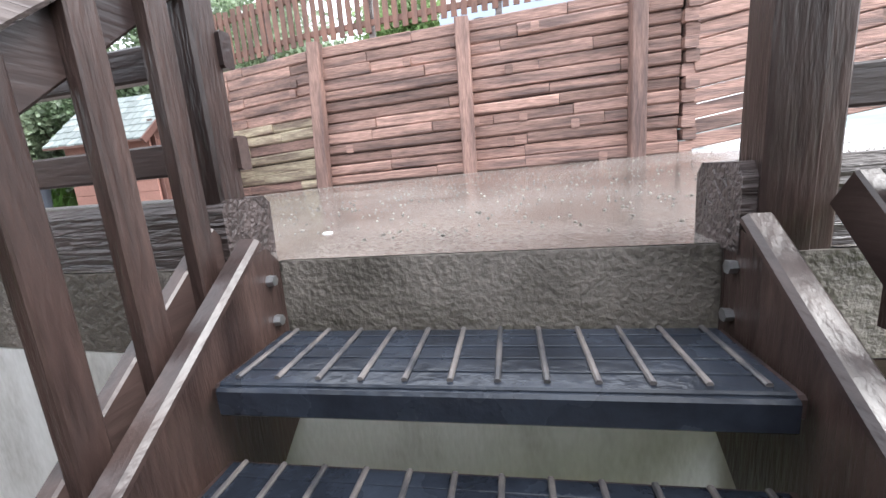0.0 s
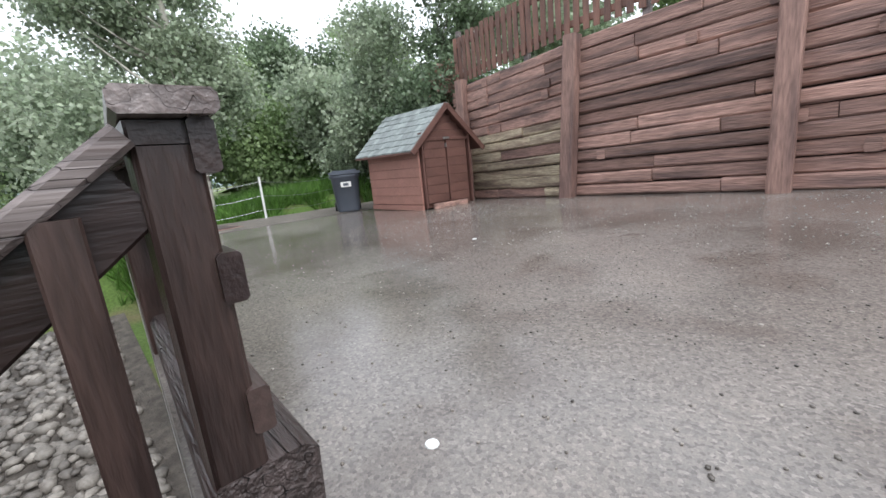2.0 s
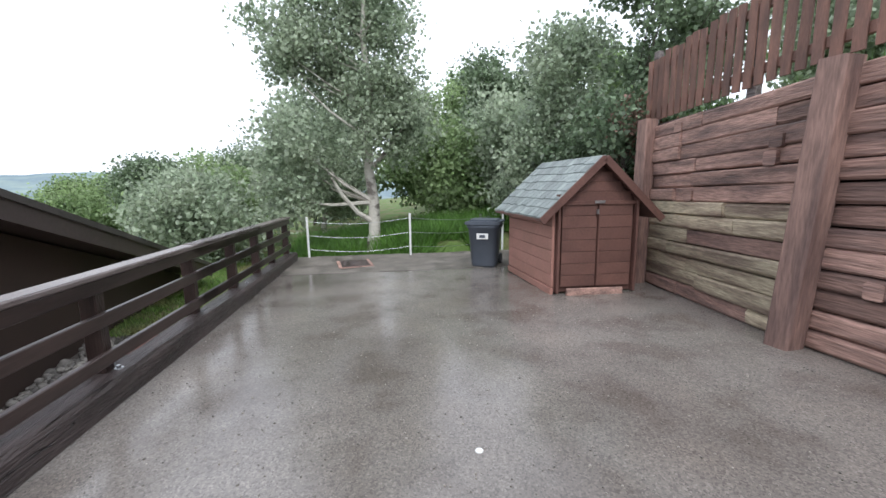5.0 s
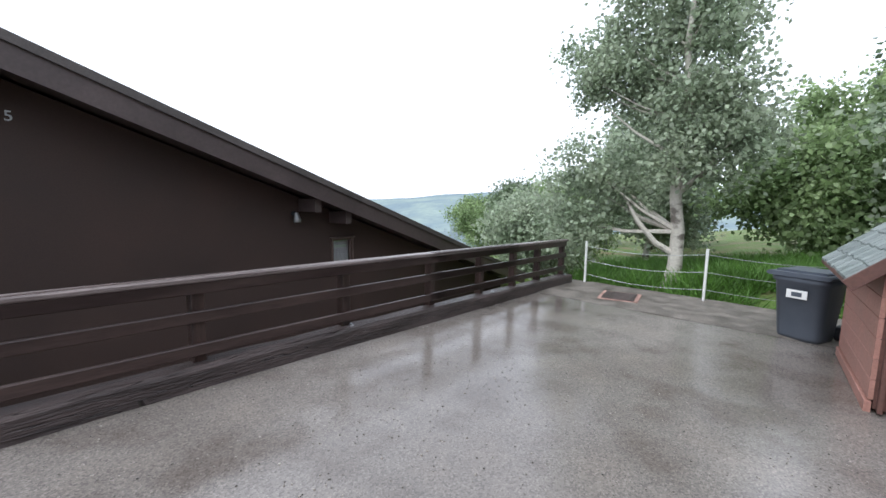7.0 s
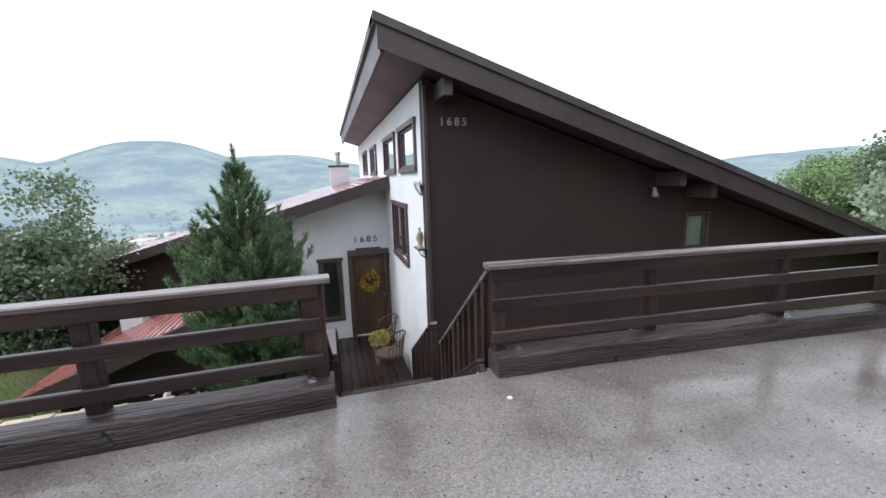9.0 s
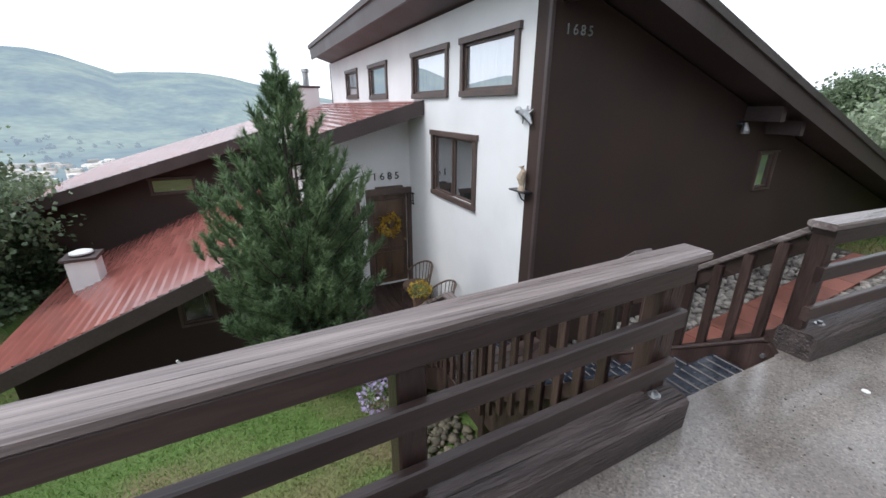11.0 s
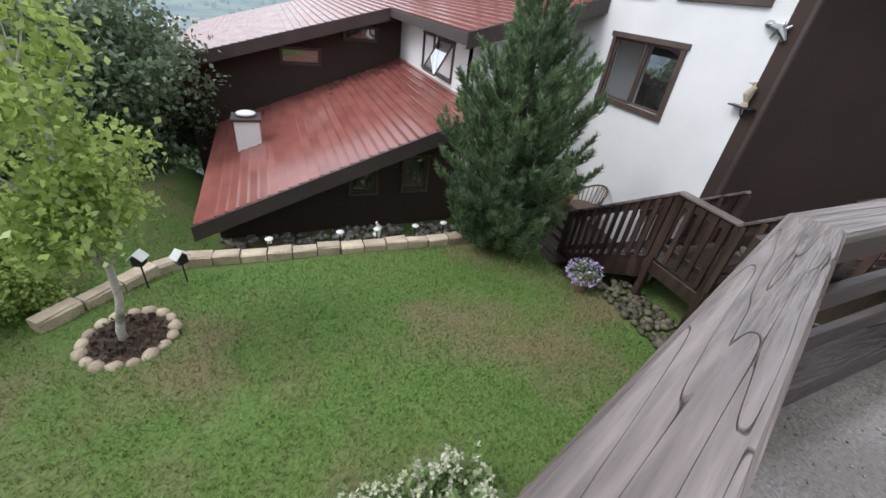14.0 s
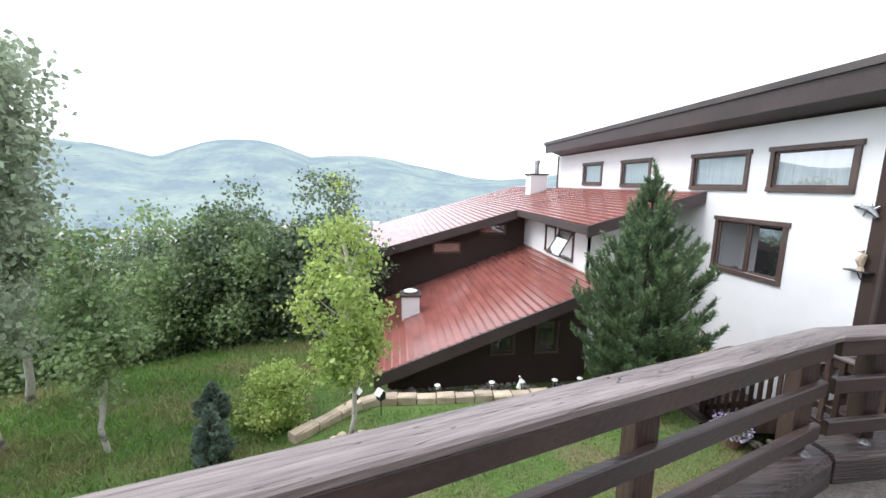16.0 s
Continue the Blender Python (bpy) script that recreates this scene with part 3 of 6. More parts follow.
WALL_POSTS = (-4.3, -1.80, 0.59, 2.83)
ROWS, ROW_H = 13, 0.162


def timber_wall():
    holder = thing("wall_timber", "weathered red-brown stacked-timber retaining wall with upright posts", "wall", kind="structure")
    rnd = random.Random(4)
    core = bmesh.new()
    for x0, x1 in ((-4.7, -1.86), (-1.86, 3.38)):
        p, q = wall_point(x0), wall_point(x1)
        lumber(core, p + Vector((0, 0.21, 1.0)), q + Vector((0, 0.21, 1.0)), 0.12, 2.3, 0.002)
    part("backing", core, M["kerb"], holder)
    for r in range(ROWS):
        x = -4.68
        while x < 3.33:
            end = min(3.36, x + rnd.uniform(0.8, 2.5))
            if x < -1.86 < end:
                end = -1.86
            if 3.36 - end < 0.5:
                end = 3.36
            (fa, ta), (fb, tb) = ((pad_z(k, wall_line(k)), 2.16 + 0.02 * (k + 1)) for k in (x, end))
            h = (ta - fa + tb - fb) / 2 / ROWS
            z0 = fa + (r + 0.5) * (ta - fa) / ROWS + rnd.uniform(-0.006, 0.006)
            z1 = fb + (r + 0.5) * (tb - fb) / ROWS + rnd.uniform(-0.006, 0.006)
            out = rnd.uniform(-0.032, 0.016)
            p, q = wall_point(x + 0.004), wall_point(end - 0.004)
            p, q = Vector((p.x, p.y + 0.075 - out, z0)), Vector((q.x, q.y + 0.075 - out + rnd.uniform(-0.014, 0.014), z1))
            part("timber", stick(p, q, 0.16, h - rnd.uniform(-0.002, 0.02), rnd.uniform(0.01, 0.026)), M["bleached"] if x < -1.9 and r < 7 and rnd.random() < 0.8 else M["timber"], holder)
            if rnd.random() < 0.3:
                e = wall_point(x + rnd.uniform(0.2, max(0.25, end - x - 0.2)))
                part("tie_end", stick((e.x, e.y + 0.1, z0), (e.x, e.y - 0.028, z0), 0.11, 0.12, 0.012), M["timber"], holder)
            x = end
    for x in WALL_POSTS:
        p = wall_point(x)
        z = pad_z(p.x, p.y)
        part("post", stick((p.x, p.y - 0.11, z - 0.05), (p.x + (0.12 if x == -1.80 else 0), p.y - 0.07, 2.19), 0.19, 0.19, 0.016), M["timber_post"], holder)
    # the end returns in stacked block ends, then the sloping stretch beside the drive
    for r in range(ROWS):
        z = 0.155 + (r + 0.5) * 0.158
        part("tie_end", stick((3.44 + 0.03 * (r % 2), wall_line(3.4) + 0.2, z), (3.44 + 0.03 * (r % 2), wall_line(3.4) - 0.03 - 0.03 * (r % 3), z), 0.16, 0.15, 0.014), M["timber"], holder)
    for r in range(10):
        x = 3.5
        while x < 9.4:
            end = min(9.5, x + rnd.uniform(1.4, 2.8))
            za, zb = 0.17 + (x - 3.4) * 0.15 + (r + 0.5) * 0.19, 0.17 + (end - 3.4) * 0.15 + (r + 0.5) * 0.19
            y = wall_line(3.4) - 0.02 + rnd.uniform(-0.015, 0.015)
            part("timber", stick((x + 0.005, y + 0.07, za), (end - 0.005, y + 0.07, zb), 0.16, 0.178, 0.016), M["timber"], holder)
            x = end
    return holder


timber_wall()


# ---- picket fence on the wall ----
def picket_fence():
    holder = thing("picket_fence", "red-brown wooden picket fence standing on the timber wall", "fence")
    rnd = random.Random(9)

    def top(x):
        return 2.24 + 0.02 * (x + 1) + 0.14 * max(0, x - 3.4)

    x = -4.6
    while x < 9.0:
        y = wall_line(min(x, 3.4)) + 0.10
        z = top(x)
        h = 0.86 + rnd.uniform(-0.03, 0.03)
        w = 0.085
        lean = rnd.uniform(-0.012, 0.012)
        part("picket", stick((x, y, z + 0.02), (x + lean, y, z + h), w, 0.022, 0.004), M["picket"], holder)
        x += 0.145
    for x in (-4.55, -2.7, -0.8, 1.1, 3.0, 4.9, 6.8, 8.7):
        y = wall_line(min(x, 3.4)) + 0.18
        part("post", stick((x, y, top(x) - 0.25), (x, y, top(x) + 0.98), 0.09, 0.09, 0.008), M["cap"], holder)
    for k in (0.16, 0.72):
        for a, b in ((-4.65, -1.86), (-1.86, 3.4), (3.4, 9.0)):
            part("rail", stick((a, wall_line(min(a, 3.4)) + 0.135, top(a) + k), (b, wall_line(min(b, 3.4)) + 0.135, top(b) + k), 0.04, 0.085, 0.005), M["picket"], holder)


picket_fence()


# ---- terrace railing ----
def railing(name, label, x0, x1, posts, z_cap, cap="cap"):
    """Posts outside, three rails and a cap board over the kerb timber."""
    holder = thing(name, label, "railing", "railings of the terrace")

    def line(x, dy, dz, level=True):
        return Vector((x, rail_y(x) + dy, z_cap(x) + dz))

    for x in posts:
        p = line(x, -0.17, 0)
        part("post", stick((p.x, p.y, p.z - 1.02), (p.x, p.y, p.z - 0.04), 0.10, 0.10, 0.008), M["stained"], holder)
    cuts = [x0] + [p for p in posts if x0 + 1.6 < p < x1 - 1.6][1::2] + [x1]
    for a, b in zip(cuts, cuts[1:]):
        part("cap_board", stick(line(a + 0.002, -0.135, -0.02), line(b - 0.002, -0.135, -0.02), 0.14, 0.04, 0.009), M[cap], holder, "wet weathered grey-brown cap board")
        part("top_rail", stick(line(a + 0.08, -0.092, -0.084), line(b - 0.03, -0.092, -0.084), 0.04, 0.088, 0.006), M["stained_x"], holder)
        for dz in (-0.308, -0.566):
            part("mid_rail", stick(line(a + 0.08, -0.092, dz), line(b - 0.03, -0.092, dz), 0.04, 0.09, 0.006), M["stained_x"], holder)
    return holder


def kerb_timber(x0, x1, label):
    bm = bmesh.new()
    n = max(2, int((x1 - x0) / 0.35))
    rings = []
    rnd = random.Random(int(x0 * 10))
    for i in range(n + 1):
        x = x0 + (x1 - x0) * i / n
        y = rail_y(x) - 0.10
        z = pad_z(x, y)
        w = [rnd.uniform(-0.006, 0.006) for _ in range(4)]
        rings.append([bm.verts.new((x, y + dy, z + dz)) for dy, dz in
                      ((0.098 + w[0], -0.01), (0.10 + w[1], 0.15), (0.075, 0.178 + w[2]), (-0.085, 0.18 + w[3]), (-0.105, 0.15), (-0.105, -0.01))])
    for a, b in zip(rings, rings[1:]):
        for k in range(6):
            bm.faces.new((a[k], b[k], b[(k + 1) % 6], a[(k + 1) % 6]))
    bm.faces.new(rings[0])
    bm.faces.new(rings[-1][::-1])
    bmesh.ops.recalc_face_normals(bm, faces=bm.faces)
    holder = thing("kerb_timber", label, "timber", "kerb timbers of the terrace")
    part("beam", bm, M["kerb"], holder)
    k = 0
    x = x0 + 0.14
    while x < x1:
        y = rail_y(x) - 0.09
        z = pad_z(x, y) + 0.178
        b2 = bmesh.new()
        bmesh.ops.create_cone(b2, cap_ends=True, segments=14, radius1=0.03, radius2=0.028, depth=0.006, matrix=pose(x, y, z + 0.003))
        bmesh.ops.create_cone(b2, cap_ends=True, segments=6, radius1=0.015, radius2=0.014, depth=0.02, matrix=pose(x, y, z + 0.014))
        part("bolt", b2, M["steel"], holder, "galvanised bolt and washer")
        x += 2.6
    return holder


def cap_house(x):
    return 0.86 - 0.011 * max(0, -1.0 - x)


def cap_lawn(x):
    return 0.882 + 0.002 * (x - 1.6)


def cap_drive(x):
    d = x - CORNER_X
    return 0.89 + 0.05 * d if d < 3.0 else 1.04 + 0.10 * (d - 3.0)


railing("railing", "dark-stained wooden terrace railing beside the brown gable wall", -7.6, 0.482, (-0.97, -2.33, -3.64, -4.72, -5.66, -6.5, -7.52), cap_house)
railing("railing", "dark-stained wooden terrace railing above the lawn", 1.60, CORNER_X + 0.012, (1.70, 2.98, 4.3), cap_lawn)
railing("railing", "dark-stained wooden terrace railing along the drive", CORNER_X - 0.005, 12.5, (4.86, 6.15, 7.45, 8.8, 10.2, 11.6), cap_drive, "cap_d")
kerb_timber(EDGE_X0 + 0.05, 0.44, "weathered brown kerb timber bolted to the terrace edge")
kerb_timber(1.62, CORNER_X - 0.02, "weathered brown kerb timber with a split end at the stairs")
kerb_timber(CORNER_X + 0.02, 12.6, "weathered brown kerb timber along the drive edge")


# ---- stairs from the terrace down to the deck ----
SX0, SX1 = 0.53, 1.62
RISE, GO = 0.18, 0.262
LAND_Z, DECK_Z = -1.30, -2.34


def rubber_tread(x0, x1, y, z, depth=0.27):
    """A tread with a ribbed rubber mat wrapped over its nose. y: the nose."""
    bm = bmesh.new()
    lumber(bm, (x0, y + depth / 2, z - 0.03), (x1, y + depth / 2, z - 0.03), depth, 0.045, 0.006)
    board = bm
    mat = bmesh.new()
    lumber(mat, (x0 + 0.02, y + depth / 2 - 0.012, z - 0.003), (x1 - 0.02, y + depth / 2 - 0.012, z - 0.003), depth - 0.01, 0.012, 0.004)
    lumber(mat, (x0 + 0.02, y - 0.01, z - 0.035), (x1 - 0.02, y - 0.01, z - 0.035), 0.02, 0.062, 0.006)
    ribs = bmesh.new()
    n = 11
    for i in range(n + 1):
        x = x0 + 0.05 + (x1 - x0 - 0.1) * i / n
        lumber(ribs, (x, y + 0.01, z + 0.006), (x, y + depth - 0.02, z + 0.006), 0.012, 0.009, 0.003)
    for k in range(4):
        yy = y + 0.05 + k * 0.055
        lumber(mat, (x0 + 0.04, yy, z + 0.004), (x1 - 0.04, yy, z + 0.004), 0.008, 0.004, 0.001)
    return board, mat, ribs


def stair_rail(holder, x, p, q, n, post_ends=(True, True)):
    """A sloping handrail with square balusters between two points of its top."""
    p, q = Vector(p), Vector(q)
    part("handrail", stick(p + Vector((0, 0, -0.02)), q + Vector((0, 0, -0.02)), 0.11, 0.04, 0.008), M["cap_y"], holder, "weathered handrail board")
    part("upper_rail", stick(p + Vector((0, 0, -0.10)), q + Vector((0, 0, -0.10)), 0.04, 0.11, 0.005), M["stained_y"], holder)
    part("lower_rail", stick(p + Vector((0, 0, -0.74)), q + Vector((0, 0, -0.74)), 0.04, 0.09, 0.005), M["stained_y"], holder)
    for i in range(n):
        t = (i + 0.6) / n
        a = p.lerp(q, t)
        side = 0.034 if abs((q - p).x) < abs((q - p).y) else 0
        off = Vector((side, 0, 0)) if side else Vector((0, 0.034, 0))
        part("baluster", stick(a + off + Vector((0, 0, -0.90)), a + off + Vector((0, 0, -0.05)), 0.036, 0.06 if side else 0.036, 0.004, (0, 1, 0)), M["stained"], holder)


def stairs():
    holder = thing("staircase", "open-riser wooden stairs with black ribbed rubber mats, turning at a landing", "stairs")
    n = 6
    for i in range(1, n + 1):
        y, z = 1.395 - GO * i - 0.07, -RISE * i
        board, mat, ribs = rubber_tread(SX0 + 0.01, SX1 - 0.01, y + 0.02, z)
        t = part("tread", board, M["stained_x"], holder)
        part("rubber_mat", mat, M["rubber"], t, "wet black ribbed rubber stair mat")
        part("mat_ribbing", ribs, M["mat_rib"], t)
    for x in (SX0 - 0.025, SX1 + 0.025):
        bm = prism(bmesh.new(), [(1.395, -0.10), (1.395, 0.0), (1.345, 0.045), (1.285, 0.03), (-0.24, -1.06), (-0.24, -1.38), (0.06, -1.38), (1.395, -0.45)], "x", x - 0.022, x + 0.022)
        s = part("stringer", bm, M["stained"], holder)
        for yy, zz in ((1.338, -0.04), (1.342, -0.15), (0.87, -0.40)):
            b2 = bmesh.new()
            side = 1 if x < 1 else -1
            bmesh.ops.create_cone(b2, cap_ends=True, segments=6, radius1=0.016, radius2=0.014, depth=0.022, matrix=pose(x + side * 0.03, yy, zz, 0, 90, 0))
            part("bolt", b2, M["steel"], s, "steel bolt head")
        lumber_rail = stick((x, 1.32, 0.065), (x, -0.19, -1.02), 0.06, 0.03, 0.01)
        part("stringer_cap", lumber_rail, M["stained_y"], holder)
    # landing
    for k in range(7):
        y = -0.22 - k * 0.128
        part("board", stick((0.30, y, LAND_Z - 0.02), (1.66, y, LAND_Z - 0.02), 0.12, 0.038, 0.004), M["stained_x"], holder)
    part("joist", stick((0.32, -0.20, LAND_Z - 0.13), (1.66, -0.20, LAND_Z - 0.13), 0.04, 0.18), M["stained"], holder)
    part("joist", stick((0.32, -1.02, LAND_Z - 0.13), (1.66, -1.02, LAND_Z - 0.13), 0.04, 0.18), M["stained"], holder)
    part("joist", stick((1.65, -0.2, LAND_Z - 0.13), (1.65, -1.02, LAND_Z - 0.13), 0.04, 0.18), M["stained"], holder)
    for x, y, top in ((1.64, -0.17, -0.42), (1.64, -0.95, -0.42), (0.30, -1.0, -0.52), (0.34, -0.15, -0.42)):
        part("post", stick((x, y, -2.15), (x, y, top), 0.09, 0.09, 0.007), M["stained"], holder)
    # second flight, along the lawn side down to the deck
    for i in range(1, 6):
        y, z = -1.04 - GO * i, LAND_Z - 0.174 * i
        board, mat, ribs = rubber_tread(0.42, 1.60, y - 0.0, z)
        t = part("tread", board, M["stained_x"], holder)
        part("rubber_mat", mat, M["rubber"], t, "black ribbed rubber stair mat")
        part("mat_ribbing", ribs, M["mat_rib"], t)
    for x in (0.40, 1.62):
        part("stringer", stick((x, -1.0, LAND_Z - 0.20), (x, -2.55, DECK_Z - 0.12), 0.045, 0.30), M["stained"], holder)
    part("gate_post", stick((1.62, -2.62, -2.45), (1.62, -2.62, -1.52), 0.10, 0.10, 0.007), M["stained"], holder)
    # handrails
    stair_rail(holder, 0.5, (0.40, 1.335, 0.815), (0.40, -0.15, -0.38), 9)
    part("post", stick((0.389, 1.388, -0.75), (0.389, 1.388, 0.779), 0.095, 0.095, 0.008), M["stained"], holder, "split dark-stained stair post")
    part("post_block", stick((0.389, 1.388, 0.781), (0.389, 1.388, 0.817), 0.098, 0.098, 0.004), M["stained_x"], holder)
    stair_rail(holder, 1.7, (1.78, 1.28, 0.86), (1.70, -0.17, -0.36), 9)
    part("post", stick((1.745, 1.37, -0.75), (1.745, 1.37, 0.838), 0.092, 0.092, 0.008), M["stained"], holder, "dark-stained stair post")
    stair_rail(holder, 1.6, (1.66, -0.17, -0.36), (1.66, -0.95, -0.36), 5)
    stair_rail(holder, 1.6, (1.64, -0.95, -0.36), (1.62, -2.62, -1.5), 12)
    stair_rail(holder, 0.3, (0.30, -1.0, -0.46), (0.32, -2.4, -1.45), 9)
    for z in (-2.16, -1.98, -1.8):
        part("side_board", stick((1.6, -2.62, z), (1.60, -3.1, z), 0.03, 0.09), M["stained"], holder)
    return holder


stairs()


# ---- deck before the front door ----
def deck():
    holder = thing("floor_deck", "wet brown board deck in front of the entrance door", "deck", kind="structure")
    for k in range(13):
        x = 0.32 + k * 0.142
        part("board", stick((x, -5.56, DECK_Z - 0.02), (x, -2.35, DECK_Z - 0.02), 0.134, 0.038, 0.004), M["stained_x"], holder)
    part("edge_board", stick((2.16, -5.56, DECK_Z - 0.08), (2.16, -1.3, DECK_Z - 0.02), 0.04, 0.2, 0.004), M["timber"], holder)


deck()


# ---- the house ----
WX, GY = 0.24, -1.42          # white wall's face, brown gable's face
RX, RY0, RY1 = 0.86, -0.84, -13.0   # high eave, near rake, far end of the main roof


def main_top(x):
    """The upper face of the main roof."""
    return 3.32 + (x - RX) * 0.330


def window(name, label, plane, u0, u1, z0, z1, at, out=1, sashes=1, inside="curtain", trim=0.085, glass="glass"):
    """A window in a wall of constant x or y, with its frame proud of the wall."""
    holder = thing(name, label, "window", kind="structure")

    def pt(u, d, z):
        return (at + d * out, u, z) if plane == "x" else (u, at + d * out, z)

    def bar(n, a, b, w, h, d=0.0, depth=0.05, mat="trim"):
        pa, pb = Vector(pt(a[0], d, a[1])), Vector(pt(b[0], d, b[1]))
        up = Vector((1, 0, 0)) if plane == "x" else Vector((0, 1, 0))
        return part(n, stick(pa, pb, h, depth, 0.004, up), M[mat], holder)

    t = trim
    bar("window_head", (u0 - t - 0.03, z1 + t / 2), (u1 + t + 0.03, z1 + t / 2), 0, t, 0.02, 0.06)
    bar("window_sill", (u0 - t, z0 - t / 2), (u1 + t, z0 - t / 2), 0, t, 0.02, 0.06)
    bar("window_frame", (u0 - t / 2, z0), (u0 - t / 2, z1), 0, t, 0.015, 0.05)
    bar("window_frame", (u1 + t / 2, z0), (u1 + t / 2, z1), 0, t, 0.015, 0.05)
    for i in range(sashes):
        a, b = u0 + (u1 - u0) * i / sashes, u0 + (u1 - u0) * (i + 1) / sashes
        for c, e in (((a, z0 + 0.02), (b, z0 + 0.02)), ((a, z1 - 0.02), (b, z1 - 0.02))):
            bar("sash", c, e, 0, 0.04, -0.02 - 0.02 * i, 0.03)
        for u in (a + 0.02, b - 0.02):
            bar("sash", (u, z0 + 0.04), (u, z1 - 0.04), 0, 0.04, -0.02 - 0.02 * i, 0.03)
        bm = bmesh.new()
        vs = [bm.verts.new(pt(u, -0.025 - 0.02 * i, z)) for u, z in ((a, z0), (b, z0), (b, z1), (a, z1))]
        bm.faces.new(vs)
        pane = part("pane", bm, M[glass], holder)
        pane.visible_shadow = False
    bm = bmesh.new()
    if inside == "curtain":
        n = 24
        pts = []
        for k in range(n + 1):
            u = u0 + (u1 - u0) * k / n
            d = -0.10 + 0.018 * math.sin(k * 1.9)
            pts.append((bm.verts.new(pt(u, d, z0)), bm.verts.new(pt(u, d, z1))))
        for a, b in zip(pts, pts[1:]):
            bm.faces.new((a[0], b[0], b[1], a[1])).smooth = True
        part("curtain", bm, M["curtain"], holder)
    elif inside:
        # flat sheet inside: a tan blind, else the painted darkness of a room
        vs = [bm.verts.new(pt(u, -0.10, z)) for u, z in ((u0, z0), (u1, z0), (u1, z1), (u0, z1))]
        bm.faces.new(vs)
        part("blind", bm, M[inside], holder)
    return holder


def wall_with_holes(name, label, plane, at, thick, outline_lo, outline_hi, u_cuts, holes, mat):
    """A wall made of upright strips; outline_lo/hi give the foot and head height by u, holes are (u0, u1, z0, z1)."""
    bm = bmesh.new()
    us = sorted(set(u_cuts) | {h[0] for h in holes} | {h[1] for h in holes})
    for a, b in zip(us, us[1:]):
        m = 0.5 * (a + b)
        gaps = sorted((h[2], h[3]) for h in holes if h[0] - 1e-6 <= a and b <= h[1] + 1e-6)
        spans, lo = [], None
        for g in gaps:
            spans.append((lo, g[0]))
            lo = g[1]
        spans.append((lo, None))
        for z0, z1 in spans:
            c = [(a, outline_lo(a) if z0 is None else z0), (b, outline_lo(b) if z0 is None else z0),
                 (b, outline_hi(b) if z1 is None else z1), (a, outline_hi(a) if z1 is None else z1)]
            prism(bm, c, "x" if plane == "x" else "y", at, at - thick)
    ob = part(name, bm, mat)
    return tagged(ob, label, "wall", kind="structure")


HIGH = ((-3.26, -1.98, 1.68, 2.31), (-5.22, -3.86, 1.68, 2.31), (-8.16, -6.9, 1.70, 2.33), (-10.66, -9.46, 1.74, 2.36))
MIDW = (-4.33, -2.90, 0.0, 0.98)
wall_with_holes("wall_white", "tall white stucco house wall with brown-framed windows", "x", WX, 0.2,
                lambda u: -3.0, lambda u: main_top(WX) - 0.30, (-13.0, -9, -5.6, GY - 0.2), HIGH + (MIDW,), M["stucco"])
for k, (u0, u1, z0, z1) in enumerate(HIGH):
    window("window_high_%d" % (k + 1), "brown-framed upper window with sky mirrored in its glass and pale curtains", "x", u0, u1, z0, z1, WX)
window("window_slider", "brown-framed two-part sliding window with an unlit room painted dark behind it", "x", *MIDW, WX, sashes=2, inside="unlit_room")

SQ = (-4.88, -4.42, 0.14, 0.74)
LOWW = (-4.6, -3.9, -1.5, -1.15)
wall_with_holes("wall_gable", "dark brown stucco gable wall under the sloping roof", "y", GY, 0.2,
                lambda u: -3.0, lambda u: main_top(u) - 0.30, (-11.0, -8.0, -2.0, WX - 0.0), (SQ, LOWW), M["brown_wall"])
window("window_gable", "small plain window in the brown gable wall", "y", *SQ, GY, inside="curtain", trim=0.03)
window("window_low", "low basement window in the brown gable wall", "y", *LOWW, GY, inside="curtain", trim=0.05)
corner = part("trim_corner", stick((WX - 0.018, GY + 0.022, -2.4), (WX - 0.018, GY + 0.022, 2.72), 0.05, 0.05, 0.004), M["fascia"])
tagged(corner, "dark brown corner board of the house", "trim", kind="structure")


